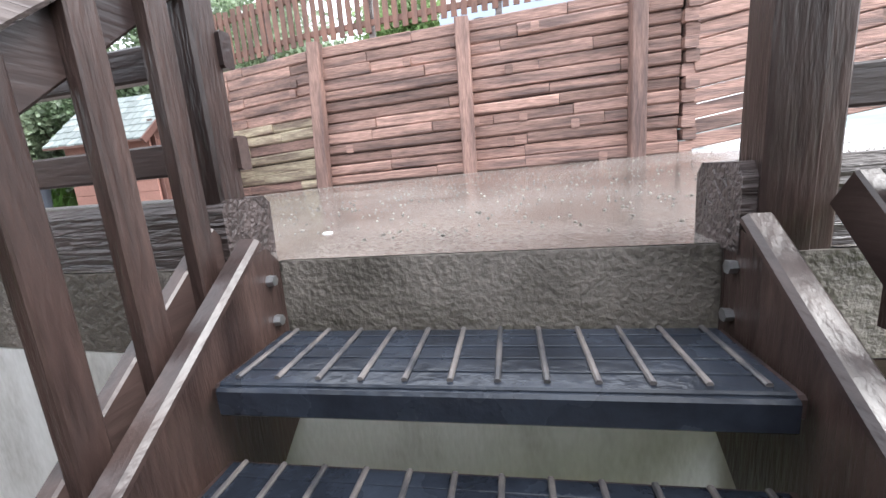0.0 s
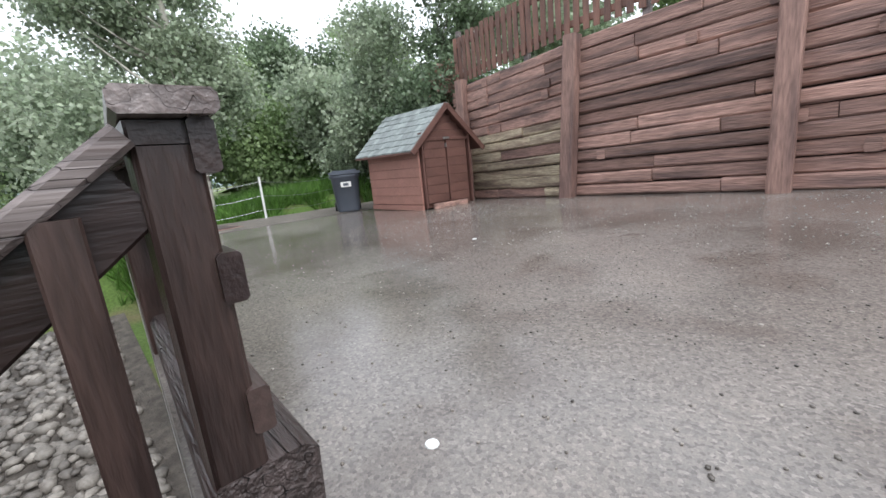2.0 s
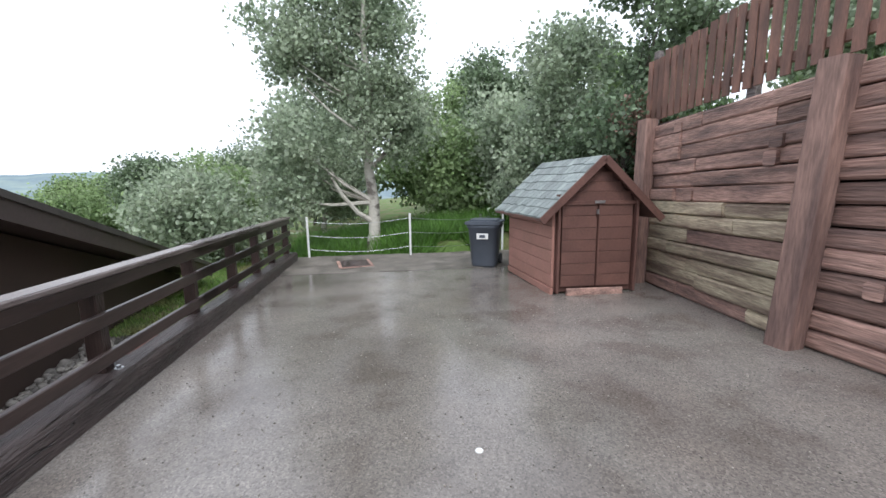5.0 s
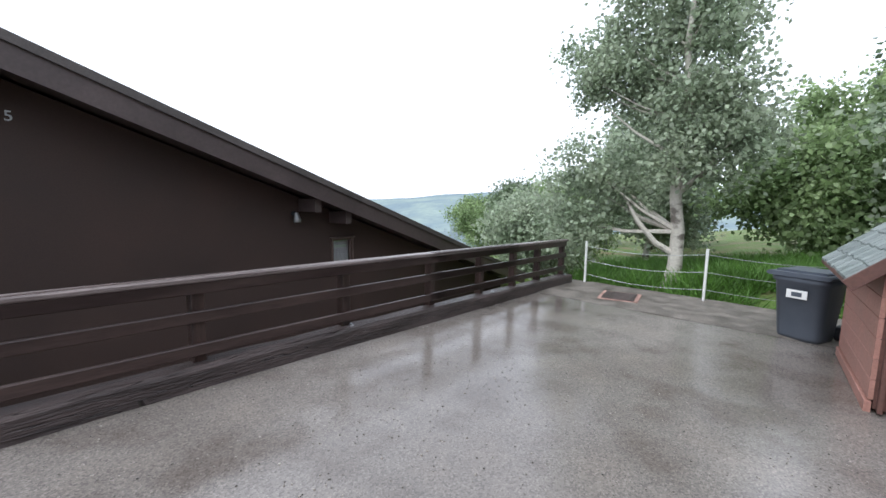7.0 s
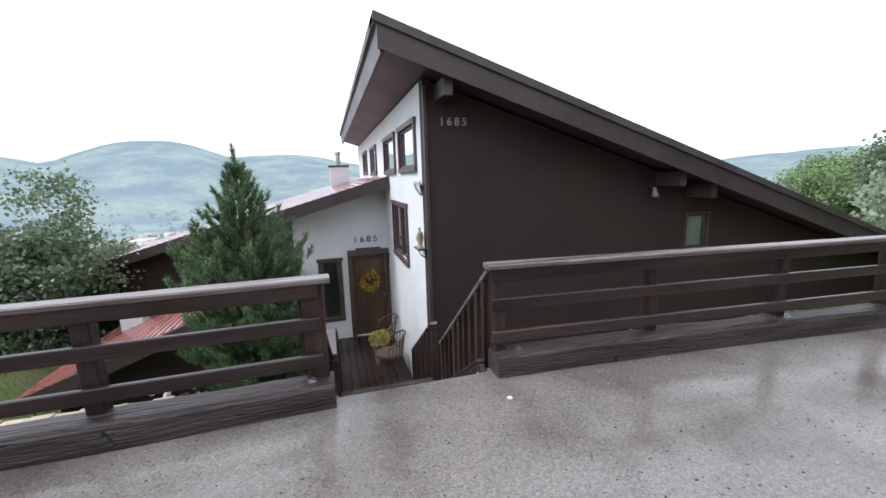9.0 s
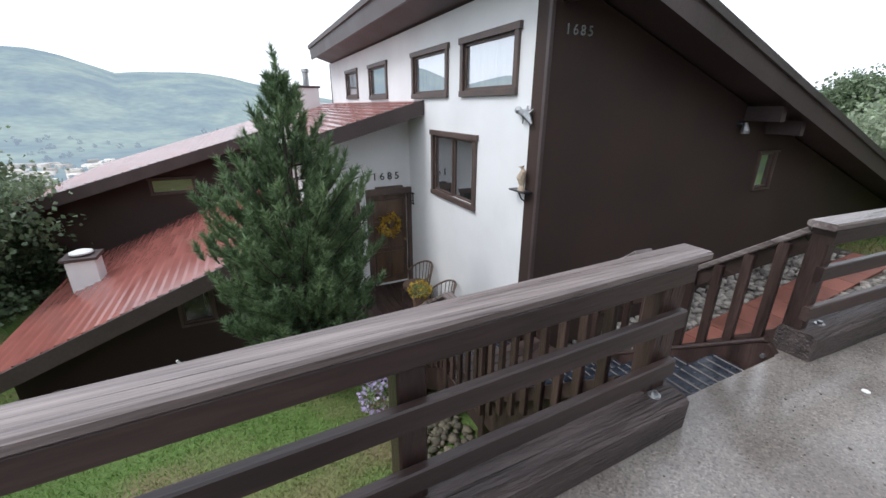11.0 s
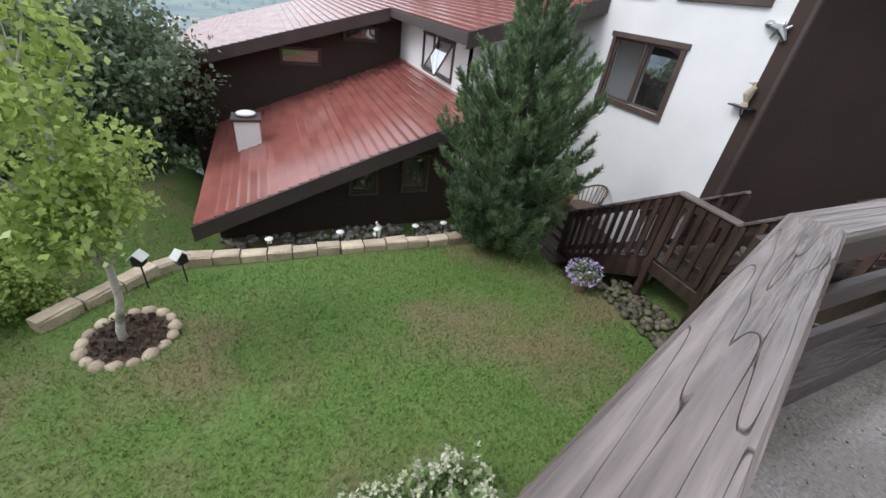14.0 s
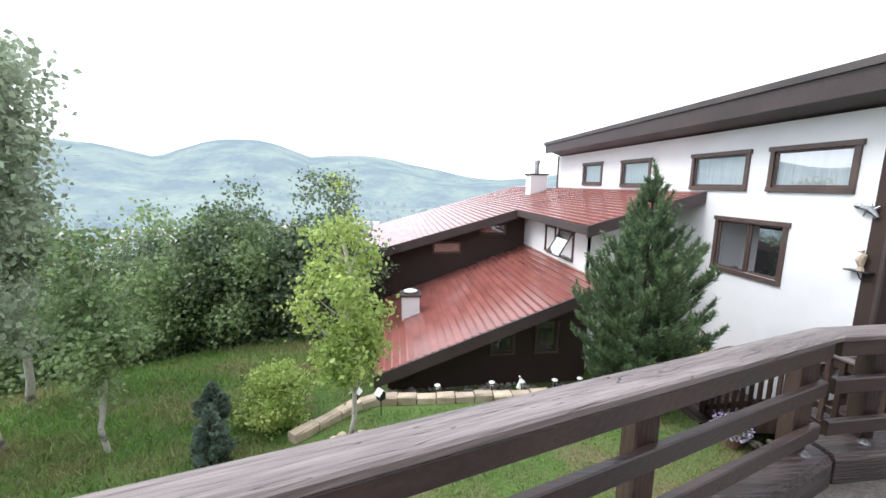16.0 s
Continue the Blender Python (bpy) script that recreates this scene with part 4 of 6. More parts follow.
def main_roof():
    holder = thing("roof_main", "single-pitch brown roof with deep fascia boards and wide overhang", "roof", kind="structure")
    x1 = -11.5
    body = prism(bmesh.new(), [(RX, main_top(RX)), (x1, main_top(x1)), (x1, main_top(x1) - 0.26), (RX, main_top(RX) - 0.26)], "y", RY0 - 0.02, RY1)
    part("roof_deck", body, M["fascia"], holder)
    part("rake_board", prism(bmesh.new(), [(RX + 0.03, main_top(RX) + 0.0), (x1, main_top(x1)), (x1, main_top(x1) - 0.33), (RX + 0.03, main_top(RX) - 0.33)], "y", RY0 + 0.025, RY0 - 0.02), M["fascia"], holder)
    part("drip_edge", prism(bmesh.new(), [(RX + 0.07, main_top(RX) + 0.05), (x1, main_top(x1) + 0.04), (x1, main_top(x1) - 0.06), (RX + 0.07, main_top(RX) - 0.05)], "y", RY0 + 0.06, RY0 - 0.3), M["roof_dark"], holder)
    part("fascia", prism(bmesh.new(), [(RX + 0.03, main_top(RX) + 0.0), (RX - 0.015, main_top(RX)), (RX - 0.05, main_top(RX) - 0.38), (RX - 0.005, main_top(RX) - 0.38)], "y", RY0 - 0.02, RY1), M["fascia"], holder)
    part("drip_edge", prism(bmesh.new(), [(RX + 0.07, main_top(RX) + 0.05), (RX - 0.5, main_top(RX - 0.5) + 0.05), (RX - 0.5, main_top(RX - 0.5) - 0.01), (RX + 0.07, main_top(RX) - 0.06)], "y", RY0 + 0.02, RY1 - 0.05), M["roof_dark"], holder)
    for x in (0.02, -3.78, -4.42):
        z = main_top(x) - 0.42
        part("beam_end", stick((x, GY - 0.1, z), (x, RY0 - 0.09, z), 0.12, 0.22, 0.008), M["fascia"], holder)
    return holder


main_roof()


def ribbed_roof(name, label, corners, courses, thick=0.05):
    """A roof of long pressed-metal courses that lap one over the next: corners are eave-near, eave-far, ridge-far, ridge-near."""
    a, b, c, d = (Vector(p) for p in corners)
    up = (b - a).cross(d - a).normalized()
    if up.z < 0:
        up = -up
    holder = thing(name, label, "roof", kind="structure")
    base = bmesh.new()
    vs = [base.verts.new(p - up * 0.004) for p in (a, b, c, d)] + [base.verts.new(p - up * thick) for p in (a, b, c, d)]
    for q in ((0, 1, 2, 3), (7, 6, 5, 4), (0, 4, 5, 1), (1, 5, 6, 2), (2, 6, 7, 3), (3, 7, 4, 0)):
        base.faces.new([vs[k] for k in q])
    bmesh.ops.recalc_face_normals(base, faces=base.faces)
    part("roof_deck", base, M["fascia"], holder)
    for i in range(courses):
        t0, t1 = i / courses, min(1.0, (i + 1.06) / courses)
        p0, p1, q0, q1 = d.lerp(a, t0), c.lerp(b, t0), d.lerp(a, t1), c.lerp(b, t1)
        m0, m1 = d.lerp(a, t1 - 0.25 / courses), c.lerp(b, t1 - 0.25 / courses)
        bm = bmesh.new()
        rows = [(p0, p1, 0.002), (m0, m1, 0.016), (q0, q1, 0.030), (q0, q1, 0.004)]
        L = [(bm.verts.new(x + up * h), bm.verts.new(y + up * h)) for x, y, h in rows]
        for x, y in zip(L, L[1:]):
            bm.faces.new((x[0], y[0], y[1], x[1]))
        bmesh.ops.recalc_face_normals(bm, faces=bm.faces)
        part("roof_course", bm, M["roof"], holder)
    return holder


def up_roof(x):
    """The entrance wing's roof."""
    return 1.56 - (x - WX) * 0.285


def low_roof(x):
    return -0.52 - (x - 2.5) * 0.376


ribbed_roof("roof_entrance", "wet red metal-shingle roof over the entrance wing",
            [(2.93, -4.82, up_roof(2.93)), (2.93, -9.95, up_roof(2.93)), (WX, -9.95, up_roof(WX)), (WX, -4.82, up_roof(WX))], 15)
ribbed_roof("roof_wing", "wet red metal-shingle roof of the long far wing",
            [(8.6, -9.95, up_roof(8.6)), (8.6, -19.0, up_roof(8.6)), (WX, -19.0, up_roof(WX)), (WX, -9.95, up_roof(WX))], 44)
ribbed_roof("roof_lower", "red metal-shingle roof of the lower wing beside the lawn",
            [(7.54, -4.74, low_roof(7.54)), (7.54, -10.5, low_roof(7.54)), (2.3, -10.5, low_roof(2.3)), (2.3, -4.74, low_roof(2.3))], 30)


def fascia(x0, x1, y, f, h, name="trim_fascia", along="x", y2=None):
    bm = bmesh.new()
    if along == "x":
        prism(bm, [(x0, f(x0) + 0.01), (x1, f(x1) + 0.01), (x1, f(x1) - h), (x0, f(x0) - h)], "y", y + 0.03, y - 0.02)
    else:
        prism(bm, [(x0 - 0.02, f(x0) + 0.0), (x0 + 0.03, f(x0) - 0.012), (x0 + 0.03, f(x0) - h), (x0 - 0.02, f(x0) - h)], "y", y, y2)
    ob = part(name, bm, M["fascia"])
    return tagged(ob, "dark brown fascia board along the red roof", "trim", kind="structure")


fascia(WX + 0.01, 2.96, -4.80, up_roof, 0.25)
fascia(2.93, 2.93, -4.83, up_roof, 0.20, along="y", y2=-9.92)
fascia(2.93, 8.63, -9.90, up_roof, 0.28)
fascia(2.3, 7.57, -4.71, low_roof, 0.27)
fascia(7.54, 7.54, -4.75, low_roof, 0.2, along="y", y2=-10.5)

# walls of the wings
DOOR = (0.33, 1.13, DECK_Z, -0.30)
SIDE = (1.45, 1.84, -1.80, -0.40)
wall_with_holes("wall_entrance", "white stucco entrance wall", "y", -5.6, 0.2, lambda u: -3.0, lambda u: up_roof(u) - 0.07, (WX - 0.1, 2.42), (DOOR, SIDE), M["stucco"])
BED = ((-7.35, -6.6, -0.02, 0.42), (-8.6, -7.75, -0.02, 0.42))
wall_with_holes("wall_wing_white", "white stucco strip of wall between the two red roofs", "x", 2.42, 0.15, lambda u: -0.8, lambda u: up_roof(2.42) - 0.06, (-10.6, -5.62), (), M["stucco"])
wall_with_holes("wall_wing_brown", "dark brown wall under the far wing's roof", "y", -10.6, 0.2, lambda u: -4.5, lambda u: up_roof(u) - 0.07, (2.4, 8.2), ((3.15, 4.05, -0.10, 0.22), (4.75, 5.75, -0.80, -0.42)), M["brown_wall"])
wall_with_holes("wall_lower", "dark brown wall under the lower red roof", "y", -5.5, 0.2, lambda u: -4.0, lambda u: low_roof(u) - 0.07, (2.42, 7.3), ((4.3, 4.8, -2.35, -1.75), (3.2, 3.7, -2.35, -1.6)), M["brown_wall"])
wall_with_holes("wall_lower_end", "dark brown end wall of the lower wing", "x", 7.3, 0.2, lambda u: -5.0, lambda u: low_roof(7.3) - 0.07, (-10.5, -5.52), (), M["brown_wall"])
wall_with_holes("wall_back", "brown rear wall of the house", "y", -13.0, 0.2, lambda u: -12.0, lambda u: main_top(u) - 0.27, (-11.0, WX - 0.01), (), M["brown_wall"])
wall_with_holes("wall_far_end", "brown end wall of the house", "x", -10.8, 0.2, lambda u: -12.0, lambda u: main_top(-11.0) - 0.27, (-13.0, GY - 0.21), (), M["brown_wall"])
window("window_wing_1", "dark clerestory window under the far wing's eave", "y", 3.15, 4.05, -0.10, 0.22, -10.6, inside="unlit_room", trim=0.04)
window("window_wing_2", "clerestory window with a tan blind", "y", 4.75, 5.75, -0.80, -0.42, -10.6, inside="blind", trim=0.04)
window("window_lower_1", "dark window in the lower brown wall", "y", 4.3, 4.8, -2.35, -1.75, -5.5, inside="unlit_room", trim=0.05, glass="clear")
window("window_lower_2", "dark window in the lower brown wall", "y", 3.2, 3.7, -2.35, -1.6, -5.5, inside="unlit_room", trim=0.05, glass="clear")
window("window_sidelight", "tall dark sidelight window beside the front door", "y", *SIDE, -5.6, inside="unlit_room", trim=0.08, glass="clear")
window("window_strip_1", "dark brown-framed window between the red roofs", "x", -8.45, -7.75, -0.32, 0.42, 2.425, inside="unlit_room", trim=0.04)
window("window_strip_2", "brown-framed awning window between the red roofs", "x", -7.45, -6.55, -0.32, 0.42, 2.425, inside="unlit_room", trim=0.04)


def entrance_door():
    holder = thing("door_entrance", "dark brown panelled front door with a heavy frame", "door", kind="structure")
    part("leaf", block(bmesh.new(), DOOR[0], DOOR[1], -5.70, -5.655, DOOR[2], DOOR[3]), M["door_wood"], holder)
    for a, b in ((DOOR[0] - 0.05, DOOR[0] - 0.05), (DOOR[1] + 0.05, DOOR[1] + 0.05)):
        part("jamb", stick((a, -5.58, DOOR[2]), (a, -5.58, DOOR[3] + 0.1), 0.10, 0.08), M["trim"], holder)
    part("head", stick((DOOR[0] - 0.1, -5.57, DOOR[3] + 0.07), (DOOR[1] + 0.1, -5.57, DOOR[3] + 0.07), 0.09, 0.13), M["trim"], holder)
    part("crest", stick((DOOR[0] + 0.1, -5.57, DOOR[3] + 0.155), (DOOR[1] - 0.1, -5.57, DOOR[3] + 0.155), 0.07, 0.05), M["trim"], holder)
    for x0, x1, z0, z1 in ((0.40, 0.70, -2.2, -1.6), (0.76, 1.06, -2.2, -1.6), (0.40, 0.70, -1.5, -0.9), (0.76, 1.06, -1.5, -0.9), (0.40, 1.06, -0.8, -0.42)):
        bm = bmesh.new()
        for p, q in (((x0, z0), (x1, z0)), ((x0, z1), (x1, z1)), ((x0, z0), (x0, z1)), ((x1, z0), (x1, z1))):
            lumber(bm, (p[0], -5.65, p[1]), (q[0], -5.65, q[1]), 0.02, 0.03, 0.004, (0, 1, 0))
        part("panel", bm, M["trim"], holder)
    bm = bmesh.new()
    bmesh.ops.create_uvsphere(bm, u_segments=12, v_segments=8, radius=0.03, matrix=pose(0.39, -5.62, -1.35))
    part("knob", bm, M["brass"], holder, "brass door knob")


entrance_door()


# ---- shed ----
def shed():
    holder = thing("garden_shed", "small red-brown board shed with a grey shingle roof and double doors", "shed")
    # front-left foot, along the front, along the side
    o = Vector((-3.972, 5.652, -0.06))
    f = Vector((0.12, 1.11, 0)).normalized()
    s = Vector((-1.53, 0.04, 0)).normalized()
    W, D, EAVE, PEAK = 1.12, 1.55, 1.20, 1.74
    zz = Vector((0, 0, 1))

    def at(u, d, z):
        return o + f * u + s * d + zz * z

    def slab_board(a, b, w, h, up, name, mat, par=holder, label=""):
        return part(name, stick(a, b, w, h, 0.004, up), M[mat], par, label)

    body = bmesh.new()
    lo = [body.verts.new(at(u, d, 0.03)) for u, d in ((0.02, 0.02), (W - 0.02, 0.02), (W - 0.02, D - 0.02), (0.02, D - 0.02))]
    hi = [body.verts.new(at(u, d, EAVE)) for u, d in ((0.02, 0.02), (W - 0.02, 0.02), (W - 0.02, D - 0.02), (0.02, D - 0.02))]
    pk = [body.verts.new(at(W / 2, d, PEAK - 0.06)) for d in (0.02, D - 0.02)]
    for fc in ((lo[0], lo[1], hi[1], pk[0], hi[0]), (lo[2], lo[3], hi[3], pk[1], hi[2]), (lo[1], lo[2], hi[2], hi[1]), (lo[3], lo[0], hi[0], hi[3]), (hi[0], pk[0], pk[1], hi[3]), (hi[1], hi[2], pk[1], pk[0])):
        body.faces.new(fc)
    bmesh.ops.recalc_face_normals(body, faces=body.faces)
    part("body", body, M["shed_front"], holder)
    n = 7
    for i in range(n):
        z = 0.10 + (EAVE - 0.1) * (i + 0.5) / n
        slab_board(at(0, 0.0, z), at(0, D, z), 0.03, (EAVE - 0.1) / n - 0.004, zz, "siding_board", "shed_side")
    slab_board(at(-0.012, -0.01, 0.045), at(-0.012, D, 0.045), 0.04, 0.09, zz, "skirting", "shed_side")
    for i in range(7):
        z = 0.10 + 1.06 * (i + 0.5) / 7
        for a, b in ((0.10, W / 2 - 0.006), (W / 2 + 0.006, W - 0.1)):
            slab_board(at(a, -0.012, z), at(b, -0.012, z), 0.028, 1.06 / 7 - 0.004, zz, "door_board", "shed_front")
    for i in range(4):
        z = 1.25 + i * 0.122
        half = (PEAK - 0.08 - z) / (PEAK - EAVE) * W / 2
        if half > 0.05:
            slab_board(at(W / 2 - half, -0.012, z), at(W / 2 + half, -0.012, z), 0.026, 0.12, zz, "gable_board", "shed_front")
    for u in (0.05, W - 0.05):
        slab_board(at(u, -0.022, 0.03), at(u, -0.022, EAVE + 0.08), 0.09, 0.03, f, "corner_board", "shed_front")
    slab_board(at(0.02, -0.03, 1.17), at(W - 0.02, -0.03, 1.17), 0.03, 0.05, zz, "head_board", "shed_front")
    slab_board(at(W / 2 + 0.012, -0.03, 0.12), at(W / 2 + 0.012, -0.03, 1.14), 0.05, 0.02, f, "meeting_strip", "shed_front")
    # roof: boards, rakes and rows of shingles
    for sgn in (-1, 1):
        eave = W / 2 + 0.22
        slope = (PEAK - EAVE) / (W / 2)
        a0, b0 = at(W / 2, -0.14, PEAK), at(W / 2 + sgn * eave, -0.14, PEAK - slope * eave)
        slab_board(a0 + zz * -0.03, b0 + zz * -0.03, 0.03, 0.09, zz, "rake_board", "shed_front")
        a1, b1 = at(W / 2, D + 0.1, PEAK), at(W / 2 + sgn * eave, D + 0.1, PEAK - slope * eave)
        bm = bmesh.new()
        vs = [bm.verts.new(p) for p in (a0, b0, b1, a1)] + [bm.verts.new(p + zz * -0.03) for p in (a0, b0, b1, a1)]
        for q in ((0, 1, 2, 3), (7, 6, 5, 4), (0, 4, 5, 1), (1, 5, 6, 2), (2, 6, 7, 3), (3, 7, 4, 0)):
            bm.faces.new([vs[k] for k in q])
        bmesh.ops.recalc_face_normals(bm, faces=bm.faces)
        roof = part("roof", bm, M["shed_front"], holder)
        rows, cols = 7, 12
        rnd = random.Random(3 + sgn)
        for r in range(rows):
            for c in range(cols):
                t1 = min(1.0, (r + 1.0) / rows + rnd.uniform(-0.012, 0.012))
                t0 = max(0.0, r / rows - 0.03)
                v0, v1 = (c + 0.04 + (r % 2) * 0.3) / cols, (c + 0.97 + (r % 2) * 0.3) / cols
                v1 = min(v1, 1.0)
                if v0 > 0.97:
                    continue
                P = [a0.lerp(a1, v).lerp(b0.lerp(b1, v), t) for v, t in ((v0, t0), (v1, t0), (v1, t1), (v0, t1))]
                bm = bmesh.new()
                lo_ = [bm.verts.new(p + zz * 0.004) for p in P]
                hi_ = [bm.verts.new(p + zz * (0.008 if k < 2 else 0.026)) for k, p in enumerate(P)]
                bm.faces.new(hi_)
                for k in range(4):
                    bm.faces.new((lo_[k], lo_[(k + 1) % 4], hi_[(k + 1) % 4], hi_[k]))
                bmesh.ops.recalc_face_normals(bm, faces=bm.faces)
                part("shingle", bm, M["shingle"], roof)
    bm = bmesh.new()
    lumber(bm, at(W / 2 - 0.06, -0.055, 1.18), at(W / 2 + 0.07, -0.055, 1.18), 0.012, 0.035, 0.002)
    lumber(bm, at(W / 2 - 0.02, -0.055, 1.09), at(W / 2 - 0.02, -0.055, 1.03), 0.04, 0.02, 0.002, f)
    part("hasp", bm, M["steel"], holder, "steel hasp and padlock")
    bm = bmesh.new()
    lumber(bm, at(0.15, -0.09, 0.05), at(0.88, -0.10, 0.05), 0.045, 0.09, 0.006)
    step = part("loose_board", bm, M["timber"])
    tagged(step, "loose brown board leaning at the foot of the shed doors", "board")


shed()


# ---- wheeled bin ----
def wheelie_bin():
    at = pose(-6.12, 5.46, pad_z(-6.12, 5.46), 0, 0, 62)
    holder = thing("wheeled_bin", "grey plastic wheeled rubbish bin with a closed lid", "bin", at=at)
    bm = bmesh.new()
    sec = ((0.0, 0.21, 0.20), (0.05, 0.225, 0.215), (0.68, 0.275, 0.27), (0.70, 0.30, 0.30), (0.74, 0.305, 0.305), (0.76, 0.29, 0.29))
    rings = []
    for z, a, b in sec:
        ring = []
        for k in range(20):
            t = 2 * math.pi * k / 20
            c, s_ = math.cos(t), math.sin(t)
            e = 0.45
            ring.append(bm.verts.new((a * math.copysign(abs(c) ** e, c), b * math.copysign(abs(s_) ** e, s_), z)))
        rings.append(ring)
    for a, b in zip(rings, rings[1:]):
        for k in range(20):
            bm.faces.new((a[k], a[(k + 1) % 20], b[(k + 1) % 20], b[k])).smooth = True
    bm.faces.new(rings[0][::-1])
    part("body", bm, M["bin"], holder)
    bm = bmesh.new()
    lumber(bm, (0, -0.32, 0.785), (0, 0.33, 0.785), 0.62, 0.05, 0.02)
    lumber(bm, (0, -0.24, 0.82), (0, 0.22, 0.82), 0.48, 0.035, 0.014)
    part("lid", bm, M["bin"], holder)
    bm = bmesh.new()
    tube(bm, [(-0.22, 0.36, 0.74), (-0.22, 0.40, 0.78), (0.22, 0.40, 0.78), (0.22, 0.36, 0.74)], [0.015] * 4, 8)
    part("handle", bm, M["black"], holder)
    for x in (-0.24, 0.24):
        bm = bmesh.new()
        bmesh.ops.create_cone(bm, cap_ends=True, segments=20, radius1=0.1, radius2=0.1, depth=0.05, matrix=pose(x, 0.24, 0.1, 0, 90, 0))
        part("wheel", bm, M["black"], holder)
    bm = bmesh.new()
    lumber(bm, (-0.10, -0.284, 0.56), (0.10, -0.284, 0.56), 0.006, 0.10, 0.002)
    part("sticker", bm, M["white"], holder, "white printed sticker")
    for z in (0.52,):
        bm = bmesh.new()
        lumber(bm, (-0.05, -0.2885, 0.56), (0.05, -0.2885, 0.56), 0.004, 0.05, 0.001)
        part("print", bm, M["bin"], holder)


wheelie_bin()


# ---- trees and shrubs ----
def crown_points(blobs, clusters, per, spread):
    """Leaf places: clusters scattered through the shells of several ellipsoids."""
    vol = np.array([b[3] * b[4] * b[5] for b in blobs])
    pick = rng.choice(len(blobs), clusters, p=vol / vol.sum())
    c = np.array([b[:3] for b in blobs])[pick]
    r = np.array([b[3:6] for b in blobs])[pick]
    lumps = 9
    lump = unit(len(blobs) * lumps).reshape(len(blobs), lumps, 3) * rng.uniform(0.4, 0.85, (len(blobs), lumps, 1))
    at = lump[pick, rng.integers(0, lumps, clusters)]
    d = at + unit(clusters) * 0.42 * rng.uniform(0.2, 1.0, (clusters, 1)) ** 0.5
    centres = c + d * r
    pts = np.repeat(centres, per, axis=0) + rng.normal(size=(clusters * per, 3)) * spread * np.array([1, 1, 0.7])
    return centres, pts


def tree(label, base, height, blobs, clusters, per, size, leaf, bark="bark_pale", radius=0.12, spread=0.28, lean=(0, 0), limbs=26, name="tree", extra=None):
    x, y, z = base
    holder = thing(name, label, "tree", "trees around the garden" if name == "tree" else "shrubs around the garden", at=pose(x, y, z))
    centres, pts = crown_points(blobs, clusters, per, spread)
    bm = bmesh.new()
    n = 9
    stem = 0.84 if bark == "bark_pale" else 0.62
    spine = [Vector((lean[0] * (k / n) ** 1.5 + 0.06 * math.sin(k * 1.3 + x), lean[1] * (k / n) ** 1.5 + 0.06 * math.cos(k * 1.7 + y), -0.15 + stem * height * k / n)) for k in range(n + 1)]
    tube(bm, spine, [radius * (1 - 0.85 * k / n) + 0.008 + (0.4 * radius if k == 0 else 0) for k in range(n + 1)], 10)
    for f in bm.faces:
        f.smooth = True
    trunk = part("trunk", bm, M[bark], holder)
    order = rng.permutation(len(centres))[:limbs]
    for i in order:
        c = Vector(centres[i])
        k = min(n - 1, max(2, int((c.z - 0.35 * (Vector((c.x, c.y, 0)).length)) / (stem * height) * n)))
        s = spine[k]
        mid = s.lerp(c, 0.5) + Vector((0, 0, -0.05 * (c - s).length))
        bm = bmesh.new()
        r0 = radius * (1 - 0.85 * k / n) * 0.42 + 0.006
        tube(bm, [s, mid, c], [r0, r0 * 0.6, 0.005], 5)
        part("limb", bm, M[bark], holder)
    part("crown", leaf_mesh("crown", pts, size, M[leaf]), M[leaf], holder)
    if extra:
        extra(holder)
    return holder


def crooked_limb(holder):
    bm = bmesh.new()
    tube(bm, [(0, 0, 0.85), (0.1, -0.35, 1.08), (0.2, -0.68, 1.5), (0.3, -1.0, 2.1)], [0.07, 0.06, 0.05, 0.02], 8)
    part("low_limb", bm, M["bark_pale"], holder)


# the old aspen beyond the terrace's far end, and the wood behind it
tree("tall aspen with a scarred pale trunk and grey-green crown", (-9.2, 3.62, -0.35), 7.9,
     [(0, -0.5, 4.0, 1.5, 1.6, 1.6), (0.2, -1.1, 2.4, 1.3, 1.3, 0.9), (0, -0.2, 6.1, 1.1, 1.2, 1.4), (0.5, -2.0, 1.7, 0.8, 0.9, 1.2), (0, -1.6, 4.9, 0.9, 0.9, 1.1), (0.1, 0.95, 3.6, 0.9, 0.8, 1.2), (0, -0.2, 7.6, 0.6, 0.7, 0.9), (0, 0.6, 5.2, 0.7, 0.7, 0.8)], 400, 80, 0.105, "leaf_grey", radius=0.15, spread=0.22, limbs=30, extra=crooked_limb)
WOOD = (
    (-15.5, 2.0, 6.0, "leaf_grey", 0.9), (-13.5, 6.2, 3.6, "leaf_mid", 0.9), (-15.0, 9.5, 6.2, "leaf_dark", 1.1), (-11.0, 8.6, 4.0, "leaf_grey", 1.0),
    (-18.0, 7.2, 6.2, "leaf_mid", 0.9), (-14.5, -2.0, 3.6, "leaf_grey", 1.0), (-18.5, -2.5, 4.0, "leaf_mid", 1.2), (-22.0, -6.0, 4.2, "leaf_dark", 1.4),
    (-22.5, 1.0, 5.5, "leaf_dark", 1.3), (-20.5, 10.5, 7.5, "leaf_mid", 1.3), (-26.0, -11.0, 4.5, "leaf_mid", 1.5), (-16.0, 14.0, 7.5, "leaf_mid", 1.2), (-30, -4, 6.0, "leaf_dark", 1.6),
)
